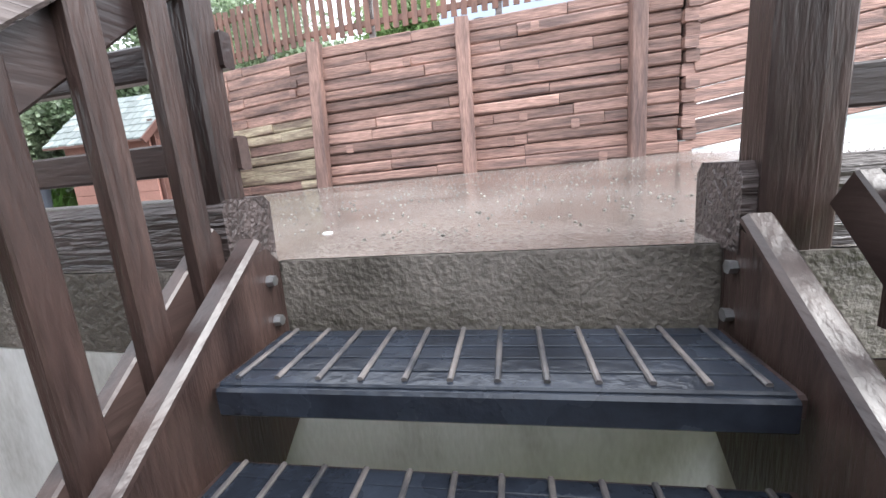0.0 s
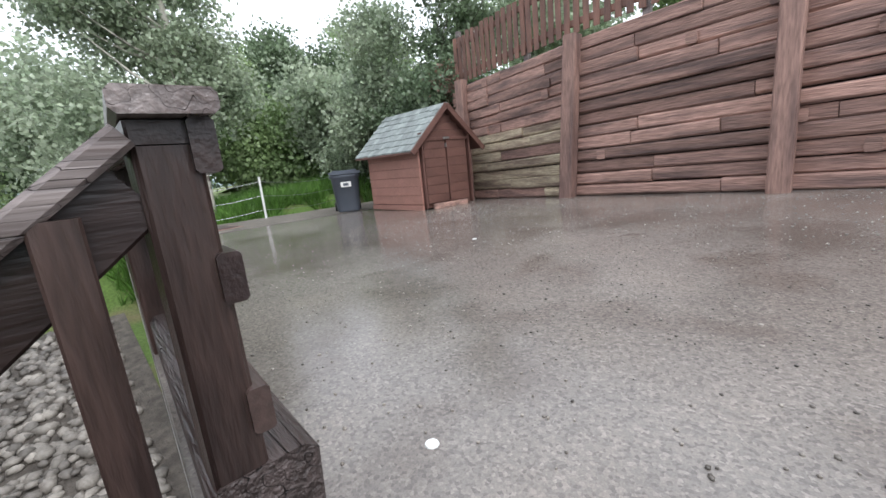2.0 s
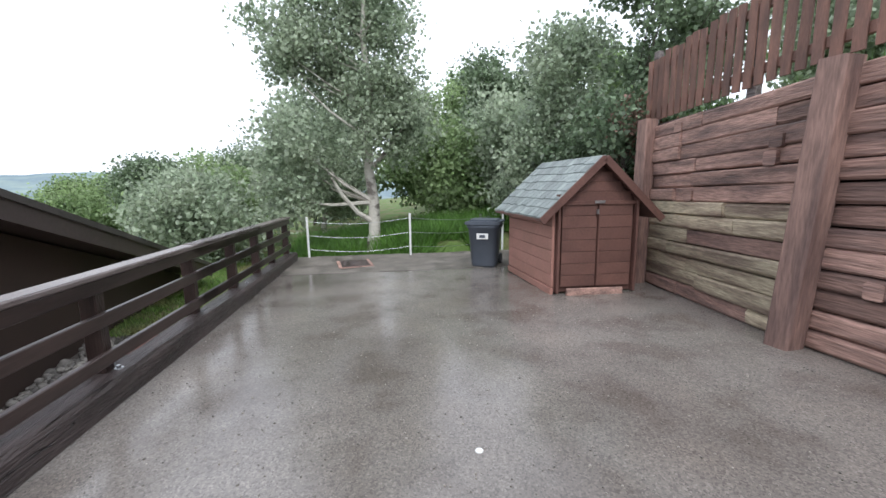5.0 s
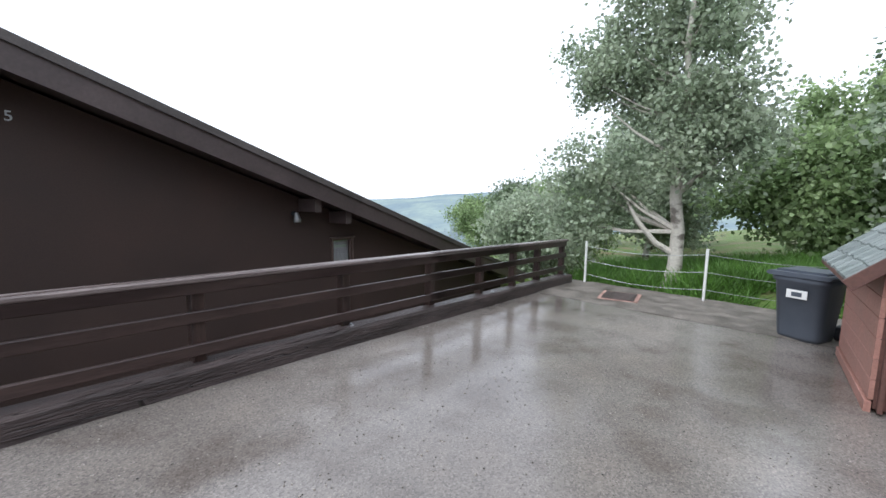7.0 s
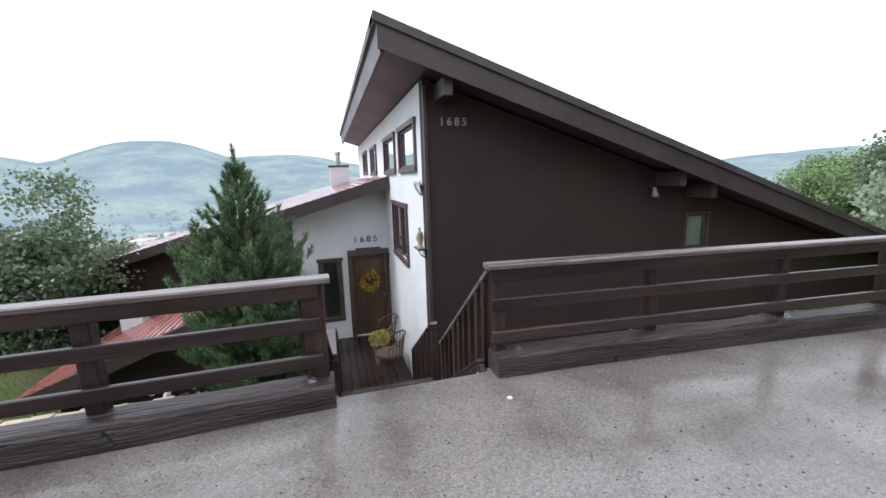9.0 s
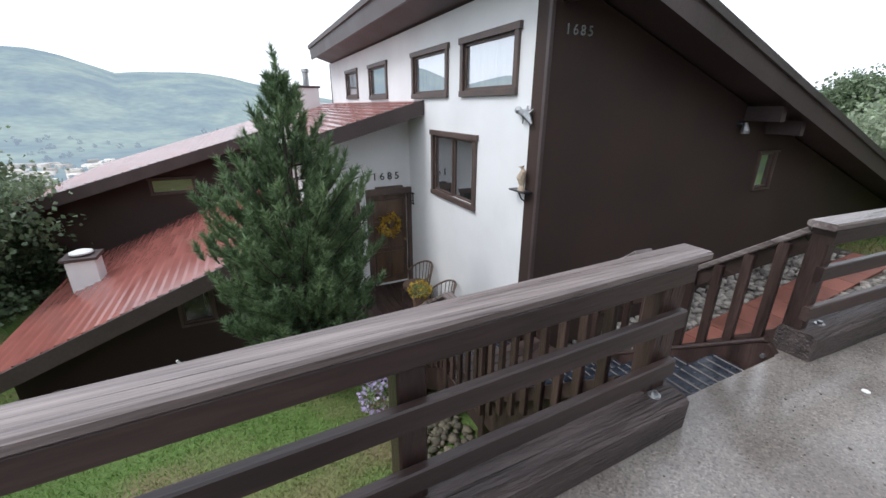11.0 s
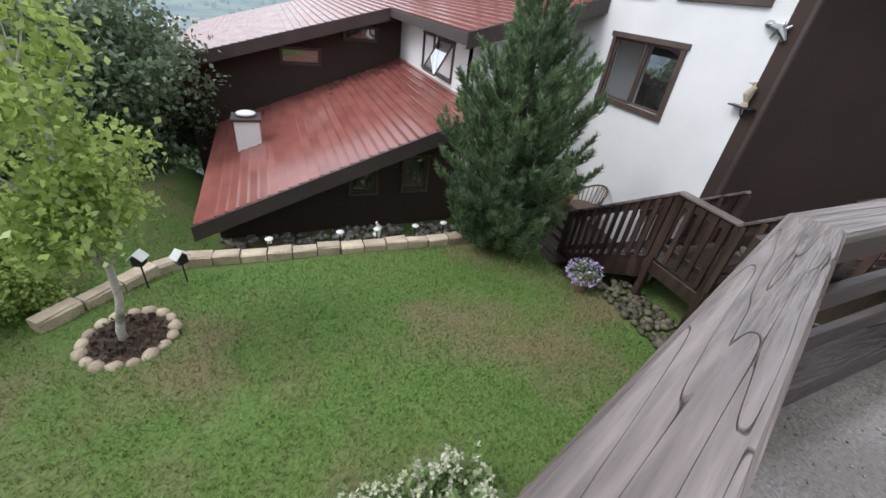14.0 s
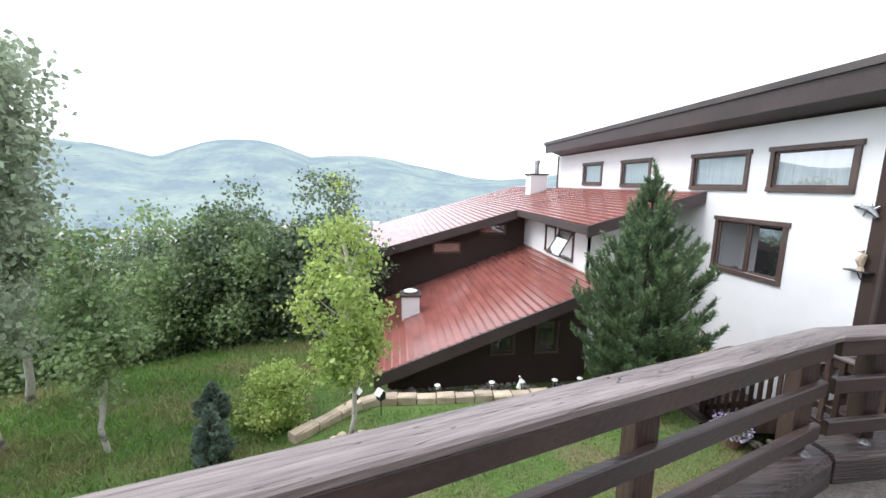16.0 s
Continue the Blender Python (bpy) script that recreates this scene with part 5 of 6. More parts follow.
for x, y, h, leaf, k in WOOD:
    tree("broad %s tree at the edge of the wood" % {"leaf_grey": "grey-green", "leaf_mid": "green", "leaf_dark": "dark green"}[leaf], (x, y, low_z(x, y) - 0.2), h,
         [(0, 0, h * 0.58, 1.9 * k, 1.9 * k, h * 0.36), (0.7 * k, 0.6, h * 0.35, 1.5 * k, 1.5 * k, h * 0.28), (-0.5 * k, -0.7, h * 0.78, 1.2 * k, 1.2 * k, h * 0.2)], 230, 90, 0.16, leaf, radius=0.11, spread=0.36, limbs=14, bark="bark_pale" if leaf == "leaf_grey" else "bark_dark")
# overhanging shrubs at the wall's far end
tree("dark shrub hanging over the far end of the timber wall", (-6.4, 8.3, 0.4), 3.2,
     [(0, 0, 2.3, 1.6, 1.1, 1.0), (0.9, -0.5, 1.9, 1.1, 0.8, 0.7), (-1.2, -0.2, 1.5, 1.2, 1.1, 0.9), (0.3, 0.6, 3.4, 1.4, 1.1, 0.8), (0.7, 0.2, 4.2, 1.2, 1.0, 0.8)], 240, 100, 0.1, "leaf_dark", bark="bark_dark", radius=0.07, spread=0.2, name="shrub")
tree("shrub with russet leaf tips at the timber wall", (-5.2, 7.55, 0.6), 2.0,
     [(0.1, -0.05, 1.75, 0.45, 0.35, 0.3), (0.3, 0.05, 1.45, 0.4, 0.3, 0.35)], 30, 40, 0.06, "leaf_red", bark="bark_dark", radius=0.03, spread=0.14, name="shrub", limbs=10)
tree("grey-green shrub rising behind the shed", (-8.3, 8.2, 0.0), 4.2,
     [(0, 0, 2.2, 1.5, 1.3, 1.5), (0.8, -0.3, 3.6, 1.1, 1.0, 0.9), (-0.8, -0.4, 1.2, 1.2, 1.2, 0.9)], 200, 90, 0.11, "leaf_grey", bark="bark_dark", radius=0.07, spread=0.24, name="shrub")
# trees on the upper bank
for x, y, h, leaf in ((-2.5, 17.0, 5.5, "leaf_mid"), (-7.0, 15.0, 6.0, "leaf_grey"), (2.0, 22.0, 6.5, "leaf_mid"), (7.5, 20.0, 5.5, "leaf_dark"), (-11.0, 20.0, 7.0, "leaf_mid"), (13.0, 18.0, 6.0, "leaf_mid")):
    tree("green roadside tree on the upper bank", (x, y, 2.2), h, [(0, 0, h * 0.55, 2.2, 2.0, h * 0.4), (1.2, 0, h * 0.35, 1.6, 1.5, h * 0.25)], 150, 80, 0.18, leaf, bark="bark_dark", radius=0.1, spread=0.38, limbs=10)


# ---- garden trees ----
ASP = (7.72, -1.78)
tree("young aspen with bright yellow-green leaves in a stone ring", (ASP[0], ASP[1], low_z(*ASP)), 3.7,
     [(0, 0, 2.0, 0.66, 0.66, 0.9), (0.05, 0, 2.65, 0.54, 0.54, 0.7), (-0.1, 0.1, 1.55, 0.62, 0.62, 0.35), (0, 0, 3.3, 0.26, 0.26, 0.5)], 170, 34, 0.07, "leaf_bright", radius=0.035, spread=0.1, limbs=40)
tree("young green aspen on the lower slope", (11.3, -2.5, low_z(11.3, -2.5) - 0.1), 3.4,
     [(0, 0, 1.9, 0.7, 0.7, 1.0), (0, 0, 2.9, 0.4, 0.4, 0.6)], 130, 40, 0.075, "leaf_mid", radius=0.035, spread=0.14, limbs=30)
for x, y, h in ((13.2, -3.0, 8.0), (14.6, -5.2, 8.5), (15.8, -2.0, 7.5)):
    tree("tall slender aspen with airy grey-green leaves", (x, y, low_z(x, y) - 0.2), h,
         [(0, 0, h * 0.62, 0.9, 0.9, h * 0.34), (0.2, 0.1, h * 0.35, 1.0, 1.0, h * 0.2)], 210, 60, 0.11, "leaf_grey", radius=0.07, spread=0.22, limbs=34)
for x, y, h, k, leaf in ((10.2, -9.5, 6.1, 1.25, "leaf_dark"), (9.4, -12.5, 5.2, 1.2, "leaf_dark"), (12.6, -9.6, 6.0, 1.25, "leaf_mid"), (14.4, -11.5, 6.4, 1.35, "leaf_dark"), (17.0, -8.5, 5.5, 1.2, "leaf_mid"), (20.0, -14.0, 7.0, 1.5, "leaf_dark"), (16.0, -19.0, 6.5, 1.5, "leaf_mid"), (11.0, -19.5, 6.0, 1.5, "leaf_mid"), (22.0, -6.0, 6.5, 1.5, "leaf_mid"), (17.5, -12.5, 6.5, 1.4, "leaf_mid"), (15.0, -26.0, 8.0, 1.7, "leaf_mid"), (22.0, -24.0, 9.0, 1.8, "leaf_mid"), (27.0, -16.0, 8.5, 1.7, "leaf_grey")):
    tree("dense %s tree on the slope below the lawn" % ("dark green" if leaf == "leaf_dark" else "green"), (x, y, low_z(x, y) - 0.3), h,
         [(0, 0, h * 0.5, 2.0 * k, 2.0 * k, h * 0.42), (1.0 * k, 0.4, h * 0.42, 1.6 * k, 1.6 * k, h * 0.36), (-0.9 * k, 0.5, h * 0.36, 1.6 * k, 1.6 * k, h * 0.33)], 330, 100, 0.13, leaf, bark="bark_dark", radius=0.14, spread=0.26, limbs=14)
tree("rounded light-green bush on the lawn's edge", (9.0, -2.9, low_z(9.0, -2.9)), 0.6,
     [(0, 0, 0.42, 0.62, 0.6, 0.46)], 150, 80, 0.055, "leaf_bright", bark="bark_dark", radius=0.02, spread=0.09, limbs=12, name="shrub")


def conifer(name, label, base, height, width, whorls, arms, needle, mat, tuft, up=0.5, group="conifers in the garden"):
    """Trunk, whorls of upswept branches and tufts of fine needles."""
    holder = thing(name, label, "tree", group, at=pose(*base))
    bm = bmesh.new()
    tube(bm, [(0, 0, -0.1), (0.02, 0.01, height * 0.5), (0, 0, height * 0.97)], [width * 0.06, width * 0.035, 0.01], 8)
    part("trunk", bm, M["bark_dark"], holder)
    rnd = random.Random(int(height * 100))
    bb = bmesh.new()
    tips = []
    for w in range(whorls):
        t = w / (whorls - 1)
        z = height * (0.03 + 0.87 * t)
        reach = width * float(np.interp(t, (0, 0.2, 0.42, 0.58, 0.75, 0.9, 1), (0.66, 1.0, 0.96, 0.8, 0.46, 0.22, 0.08)))
        k = max(4, int(arms * (1 - 0.5 * t)))
        for a in range(k):
            ang = 2 * math.pi * (a + rnd.random()) / k
            r = reach * rnd.uniform(0.62, 1.14)
            d = Vector((math.cos(ang), math.sin(ang), 0))
            p0 = Vector((0, 0, z))
            p1 = p0 + d * r * 0.55 + Vector((0, 0, 0.06 * r))
            p2 = p0 + d * r + Vector((0, 0, up * r * (0.45 + 0.6 * t)))
            tube(bb, [p0, p1, p2], [0.018 * (1.2 - t), 0.01, 0.004], 4, False)
            steps = max(3, int(r / tuft * 1.6))
            for s in range(steps):
                f = 0.25 + 0.75 * (s + 1) / steps
                c = p0.lerp(p1, f / 0.55) if f < 0.55 else p1.lerp(p2, (f - 0.55) / 0.45)
                side = Vector((-d.y, d.x, 0)) * rnd.uniform(-1, 1) * 0.32 * r * (1 - f * 0.55)
                tips.append((c + side, (d * 0.55 + side * 0.6 + Vector((0, 0, 0.75 + up))).normalized()))
    for k in range(7):
        tips.append((Vector((0, 0, height * (0.86 + 0.02 * k))), Vector((rnd.uniform(-.3, .3), rnd.uniform(-.3, .3), 1)).normalized()))
    part("branchwork", bb, M["bark_dark"], holder)
    n = needle
    C = np.repeat(np.array([tuple(c) for c, _ in tips]), n, axis=0)
    D = np.repeat(np.array([tuple(d) for _, d in tips]), n, axis=0)
    along = rng.uniform(0, 1, (len(C), 1))
    root = C + D * along * tuft * 1.5
    dirn = D * 0.75 + unit(len(C)) * 0.62
    dirn /= np.linalg.norm(dirn, axis=1, keepdims=True)
    side = np.cross(dirn, unit(len(C)))
    side /= np.linalg.norm(side, axis=1, keepdims=True) + 1e-6
    L = tuft * rng.uniform(0.6, 1.1, (len(C), 1))
    wd = 0.0075 + 0.0 * L
    v = np.stack([root + side * wd, root - side * wd, root + dirn * L], axis=1).reshape(-1, 3)
    i = np.arange(len(C))[:, None] * 3
    part("needles", soup("needles", v, np.concatenate([i, i + 1, i + 2], axis=1), M[mat]), M[mat], holder)
    return holder


conifer("pine_tree", "dense dark green pine with upright candles beside the white wall", (2.9, -2.75, low_z(2.9, -2.75) - 0.05), 4.2, 1.02, 24, 14, 56, "needle", 0.11, 0.75)
for x, y, h in ((9.55, -1.8, 0.85), (10.1, -3.1, 0.7)):
    conifer("spruce_tree", "small blue-green spruce on the lawn", (x, y, low_z(x, y) - 0.02), h, 0.25, 12, 11, 60, "needle_blue", 0.045, 0.2)


# ---- small builders ----
def ball(bm, c, r, squash=(1, 1, 1), seg=10):
    geo = bmesh.ops.create_uvsphere(bm, u_segments=seg, v_segments=max(6, seg // 2 + 1), radius=1.0)
    for v in geo["verts"]:
        v.co = Vector((c[0] + v.co.x * r * squash[0], c[1] + v.co.y * r * squash[1], c[2] + v.co.z * r * squash[2]))
    return bm


def rough_stone(r, squash=0.7, seed=0):
    bm = bmesh.new()
    bmesh.ops.create_icosphere(bm, subdivisions=2, radius=r)
    for v in bm.verts:
        k = 1 + 0.28 * noise.noise(v.co / r * 0.9 + Vector((seed * 3.1, 0, 0))) + 0.06 * noise.noise(v.co / r * 3 + Vector((seed, 2, 0)))
        v.co = Vector((v.co.x * k, v.co.y * k * 0.85, v.co.z * k * squash))
    for f in bm.faces:
        f.smooth = True
    return bm


def text_mesh(body, size, depth=0.008):
    cu = bpy.data.curves.new("numeral", "FONT")
    cu.body, cu.size, cu.extrude, cu.align_x = body, size, depth, "CENTER"
    ob = bpy.data.objects.new("numeral", cu)
    me = bpy.data.meshes.new_from_object(ob)
    bpy.data.objects.remove(ob)
    return me


def house_number(digits, x, y, z, size, step, mat):
    """Separate numerals fixed to a wall that faces +y."""
    holder = thing("house_number", "metal house number %s fixed to the wall" % digits, "house number")
    for i, d in enumerate(digits):
        ob = part("numeral", text_mesh(d, size), M[mat], holder)
        ob.matrix_world = pose(x - i * step, y, z, 90, 0, 180)
    return holder


house_number("1685", 1.02, -5.585, 0.02, 0.21, 0.16, "black")
house_number("1685", -0.02, GY + 0.012, 2.21, 0.15, 0.11, "steel")


# ---- chimneys and roof vent ----
def chimney(name, label, x, y, z0, z1, w, mat, pipe):
    holder = thing(name, label, "chimney")
    bm = bmesh.new()
    block(bm, x - w, x + w, y - w * 0.9, y + w * 0.9, z0, z1)
    bmesh.ops.bevel(bm, geom=bm.edges, offset=0.012, segments=1, affect="EDGES")
    part("shaft", bm, M[mat], holder)
    part("cap", stick((x - w - 0.05, y, z1 + 0.03), (x + w + 0.05, y, z1 + 0.03), 2 * w * 0.9 + 0.1, 0.07, 0.012), M["fascia"], holder)
    bm = bmesh.new()
    if pipe:
        tube(bm, [(x, y, z1 + 0.05), (x, y, z1 + 0.5)], [0.1, 0.1], 14)
        tube(bm, [(x, y, z1 + 0.5), (x, y, z1 + 0.52), (x, y, z1 + 0.62)], [0.1, 0.14, 0.13], 14)
        part("flue", bm, M["steel"], holder)
    else:
        tube(bm, [(x, y, z1 + 0.06), (x, y, z1 + 0.1)], [0.11, 0.11], 16)
        tube(bm, [(x, y, z1 + 0.1), (x, y, z1 + 0.13), (x, y, z1 + 0.16)], [0.2, 0.2, 0.12], 18)
        part("cowl", bm, M["white"], holder, "round white metal vent cowl")
    return holder


chimney("chimney", "white chimney stack with a metal flue behind the red roof", 1.05, -13.4, 0.9, 2.05, 0.36, "stucco", True)
chimney("chimney", "squat white vent box with round cowl on the red roof", 6.67, -7.75, low_roof(6.67) - 0.12, -1.50, 0.25, "stucco", False)


# ---- fixtures on the house walls ----
def wall_lamp(x, y, z, label):
    holder = thing("wall_lamp", label, "lamp", "wall lamps")
    bm = bmesh.new()
    tube(bm, [(x, y, z), (x, y + 0.04, z), (x, y + 0.09, z - 0.01)], [0.05, 0.045, 0.02], 12)
    part("base", bm, M["black"], holder)
    bm = bmesh.new()
    tube(bm, [(x, y + 0.09, z + 0.02), (x, y + 0.11, z - 0.1), (x, y + 0.11, z - 0.14)], [0.03, 0.065, 0.06], 12)
    part("shade", bm, M["steel"], holder)


wall_lamp(-3.62, GY, 1.22, "small pale lamp on the brown gable wall")
wall_lamp(-3.3, GY, -1.2, "small pale tap box on the brown gable wall")


def lantern():
    holder = thing("wall_lantern", "black lantern beside the front door", "lamp")
    bm = bmesh.new()
    lumber(bm, (0.20, -5.6, -0.30), (0.20, -5.44, -0.30), 0.05, 0.05)
    block(bm, 0.13, 0.27, -5.52, -5.38, -0.52, -0.5)
    block(bm, 0.12, 0.28, -5.53, -5.37, -0.30, -0.27)
    for dx, dy in ((0.14, -5.51), (0.26, -5.51), (0.14, -5.39), (0.26, -5.39)):
        lumber(bm, (dx, dy, -0.5), (dx, dy, -0.3), 0.014, 0.014, 0.002)
    part("cage", bm, M["black"], holder)
    bm = bmesh.new()
    block(bm, 0.15, 0.25, -5.50, -5.40, -0.498, -0.302)
    part("lamp_glass", bm, M["clear"], holder)


lantern()


def wreath():
    holder = thing("wreath", "autumn wreath of orange and yellow leaves on the front door", "wreath")
    n = 420
    a = rng.uniform(0, 2 * np.pi, n)
    r = 0.19 + rng.normal(size=n) * 0.04
    pts = np.stack([0.73 + r * np.cos(a), -5.63 + np.abs(rng.normal(size=n)) * 0.03, -0.98 + r * np.sin(a)], axis=1)
    part("leaf_ring", leaf_mesh("leaf_ring", pts, 0.07, M["petal_yellow"]), M["petal_yellow"], holder)
    pts2 = pts[:90] + np.array([0, 0.02, 0])
    part("berry_ring", leaf_mesh("berry_ring", pts2, 0.06, M["leaf_red"]), M["leaf_red"], holder)


wreath()


def lizard(z, y, label):
    """A cast-metal gecko clinging to the white wall."""
    holder = thing("wall_ornament", label, "ornament", "metal ornaments on the white wall")
    x = WX + 0.03
    bm = bmesh.new()
    tube(bm, [(x, y - 0.24, z + 0.07), (x + 0.02, y - 0.12, z + 0.05), (x + 0.03, y, z + 0.03), (x + 0.02, y + 0.10, z - 0.08)], [0.01, 0.035, 0.06, 0.015], 8)
    ball(bm, (x + 0.03, y - 0.16, z + 0.07), 0.05, (0.7, 1.2, 0.9))
    for dy, dz in ((-0.1, -0.08), (0.05, -0.1), (-0.02, 0.12), (0.09, 0.08)):
        tube(bm, [(x + 0.02, y + dy * 0.4, z + 0.03), (x, y + dy, z + dz)], [0.022, 0.01], 6)
    part("figure", bm, M["steel"], holder)
    return holder


lizard(1.35, -1.62, "grey cast-metal ornament on the white wall")


def shelf_ornament():
    holder = thing("wall_shelf", "little iron bracket shelf on the white wall", "shelf")
    part("shelf_board", stick((WX + 0.07, -1.78, 0.47), (WX + 0.07, -1.46, 0.47), 0.13, 0.02), M["black"], holder)
    bm = bmesh.new()
    tube(bm, [(WX, -1.6, 0.33), (WX + 0.06, -1.6, 0.37), (WX + 0.11, -1.6, 0.46)], [0.008] * 3, 6)
    part("bracket", bm, M["black"], holder)
    top = thing("bird_figure", "grey stone bird figure on the bracket shelf", "ornament")
    bm = bmesh.new()
    tube(bm, [(WX + 0.07, -1.6, 0.48), (WX + 0.07, -1.6, 0.54), (WX + 0.07, -1.62, 0.63), (WX + 0.07, -1.58, 0.72), (WX + 0.07, -1.6, 0.78)], [0.05, 0.03, 0.06, 0.035, 0.02], 8)
    tube(bm, [(WX + 0.07, -1.6, 0.76), (WX + 0.07, -1.68, 0.76)], [0.02, 0.004], 6)
    part("figure", bm, M["edging"], top)


shelf_ornament()


def awning_sash():
    holder = thing("window_awning", "open white-reflecting awning sash between the red roofs", "window", kind="structure")
    y0, y1 = -7.4, -6.6
    a, b = Vector((2.44, y0, 0.40)), Vector((2.80, y0, -0.22))
    for y in (y0, y1):
        part("sash", stick((a.x, y, a.z), (b.x, y, b.z), 0.035, 0.035), M["trim"], holder)
    part("sash", stick((b.x, y0, b.z), (b.x, y1, b.z), 0.035, 0.035), M["trim"], holder)
    bm = bmesh.new()
    bm.faces.new([bm.verts.new(p) for p in ((a.x, y0, a.z), (b.x, y0, b.z), (b.x, y1, b.z), (a.x, y1, a.z))])
    part("pane", bm, M["glass"], holder)


awning_sash()


# ---- garden edging, ring and stones ----
def edging_run(points, step, wide, high, label):
    holder = thing("stone_edging", label, "edging")
    rnd = random.Random(12)
    for (ax, ay), (bx, by) in zip(points, points[1:]):
        p, q = Vector((ax, ay, 0)), Vector((bx, by, 0))
        n = max(1, int((q - p).length / step))
        for i in range(n):
            a, b = p.lerp(q, (i + 0.03) / n), p.lerp(q, (i + 0.97) / n)
            za, zb = low_z(a.x, a.y + 0.12), low_z(b.x, b.y + 0.12)
            h = high * rnd.uniform(0.85, 1.15)
            bm = stick((a.x, a.y, max(za, zb) + h / 2 - 0.09), (b.x, b.y, max(za, zb) + h / 2 - 0.09), wide * rnd.uniform(0.9, 1.1), h + 0.18, 0.022)
            for v in bm.verts:
                v.co += Vector((rnd.uniform(-.012, .012), rnd.uniform(-.012, .012), rnd.uniform(-.008, .008)))
            part("stone", bm, M["edging"], holder)
    return holder


edging_run([(3.3, -3.08), (7.42, -3.28), (7.74, -3.12), (8.64, -2.18)], 0.33, 0.2, 0.13, "low edging of tan and pink sandstone blocks round the lawn")


def stone_ring():
    holder = thing("tree_ring", "ring of pale round stones filled with bark mulch", "edging")
    z = low_z(*ASP)
    bm = bmesh.new()
    bmesh.ops.create_circle(bm, cap_ends=True, segments=24, radius=0.36, matrix=pose(ASP[0], ASP[1], z + 0.045))
    part("mulch_bed", bm, M["mulch"], holder)
    for k in range(17):
        a = 2 * math.pi * k / 17
        x, y = ASP[0] + 0.40 * math.cos(a), ASP[1] + 0.40 * math.sin(a)
        ob = part("stone", rough_stone(0.075 + 0.012 * math.sin(k * 2.3), 0.75, k), M["edging"], holder)
        ob.matrix_world = pose(x, y, z + 0.035, 0, 0, math.degrees(a) + 90)
    n = 260
    r, a = 0.33 * np.sqrt(rng.uniform(0, 1, n)), rng.uniform(0, 2 * np.pi, n)
    pts = np.stack([ASP[0] + r * np.cos(a), ASP[1] + r * np.sin(a), np.full(n, z + 0.06)], axis=1)
    part("bark_litter", leaf_mesh("bark_litter", pts, 0.07, M["mulch"], 0.0), M["mulch"], holder)


stone_ring()


def rock_bed(name, label, places, size, mat="rock"):
    """Many river stones as one mesh."""
    bm = bmesh.new()
    bmesh.ops.create_icosphere(bm, subdivisions=1, radius=1.0)
    base = np.array([v.co[:] for v in bm.verts])
    tri = np.array([[v.index for v in f.verts] for f in bm.faces])
    bm.free()
    n = len(places)
    sc = size * rng.uniform(0.55, 1.35, (n, 1)) * np.stack([rng.uniform(0.8, 1.3, n), rng.uniform(0.7, 1.0, n), rng.uniform(0.5, 0.8, n)], axis=1)
    ang = rng.uniform(0, 2 * np.pi, n)
    jit = 1 + 0.13 * rng.normal(size=(n, len(base), 1))
    v = base[None] * jit * sc[:, None]
    c, s = np.cos(ang)[:, None], np.sin(ang)[:, None]
    out = np.stack([v[..., 0] * c - v[..., 1] * s, v[..., 0] * s + v[..., 1] * c, v[..., 2]], axis=2) + np.asarray(places)[:, None]
    f = tri[None] + (np.arange(n) * len(base))[:, None, None]
    ob = part(name, soup(name, out.reshape(-1, 3), f.reshape(-1, 3), M[mat]), M[mat])
    for p in ob.data.polygons:
        p.use_smooth = True
    return tagged(ob, label, "stones", kind="stuff")


def scatter(n, x0, x1, y0, y1, lift=0.03):
    pts = []
    rnd = random.Random(n)
    for _ in range(n):
        x, y = rnd.uniform(x0, x1), rnd.uniform(y0, y1)
        pts.append((x, y, low_z(x, y) + lift + rnd.uniform(0, 0.03)))
    return np.array(pts)


side_gravel = bmesh.new()
strip = [[side_gravel.verts.new((x, y, low_z(x, y) + 0.025)) for y in (-1.42, -0.8, -0.2, 0.4, 1.0, 1.6)] for x in [-7.4 + 0.5 * k for k in range(16)]]
for a, b in zip(strip, strip[1:]):
    for j in range(5):
        side_gravel.faces.new((a[j], b[j], b[j + 1], a[j + 1]))
gs = part("ground_gravel", side_gravel, M["gravel"])
tagged(gs, "dark gravel strip between the terrace and the gable wall", "ground", kind="structure")
P = np.concatenate([scatter(1500, -7.2, 0.2, -0.05, 1.35), scatter(800, -7.2, 0.2, -1.4, -0.75)])
rock_bed("river_rocks", "pale rounded river rocks filling the strip beside the house", P, 0.065)
rock_bed("river_rocks", "mossy river rocks under the stairs, coloured darker for the shade there", scatter(330, 1.55, 2.12, -1.25, 1.1), 0.052, "mossy_shaded")
rock_bed("river_rocks", "pale river rocks at the foot of the terrace wall", scatter(240, 3.6, 5.1, 0.95, 1.45), 0.085)
rock_bed("river_rocks", "grey stones in the sunken strip before the brown wall", scatter(500, 2.6, 7.3, -5.4, -3.4), 0.07)


def paver_path():
    holder = thing("path_pavers", "path of wet red concrete pavers beside the house", "path", kind="structure")
    for k in range(14):
        x = -0.2 - k * 0.5
        part("paver", stick((x, -0.4, low_z(x, -0.4) + 0.05), (x - 0.49, -0.4, low_z(x - 0.49, -0.4) + 0.05), 0.62, 0.06, 0.01), M["paver"], holder)


paver_path()


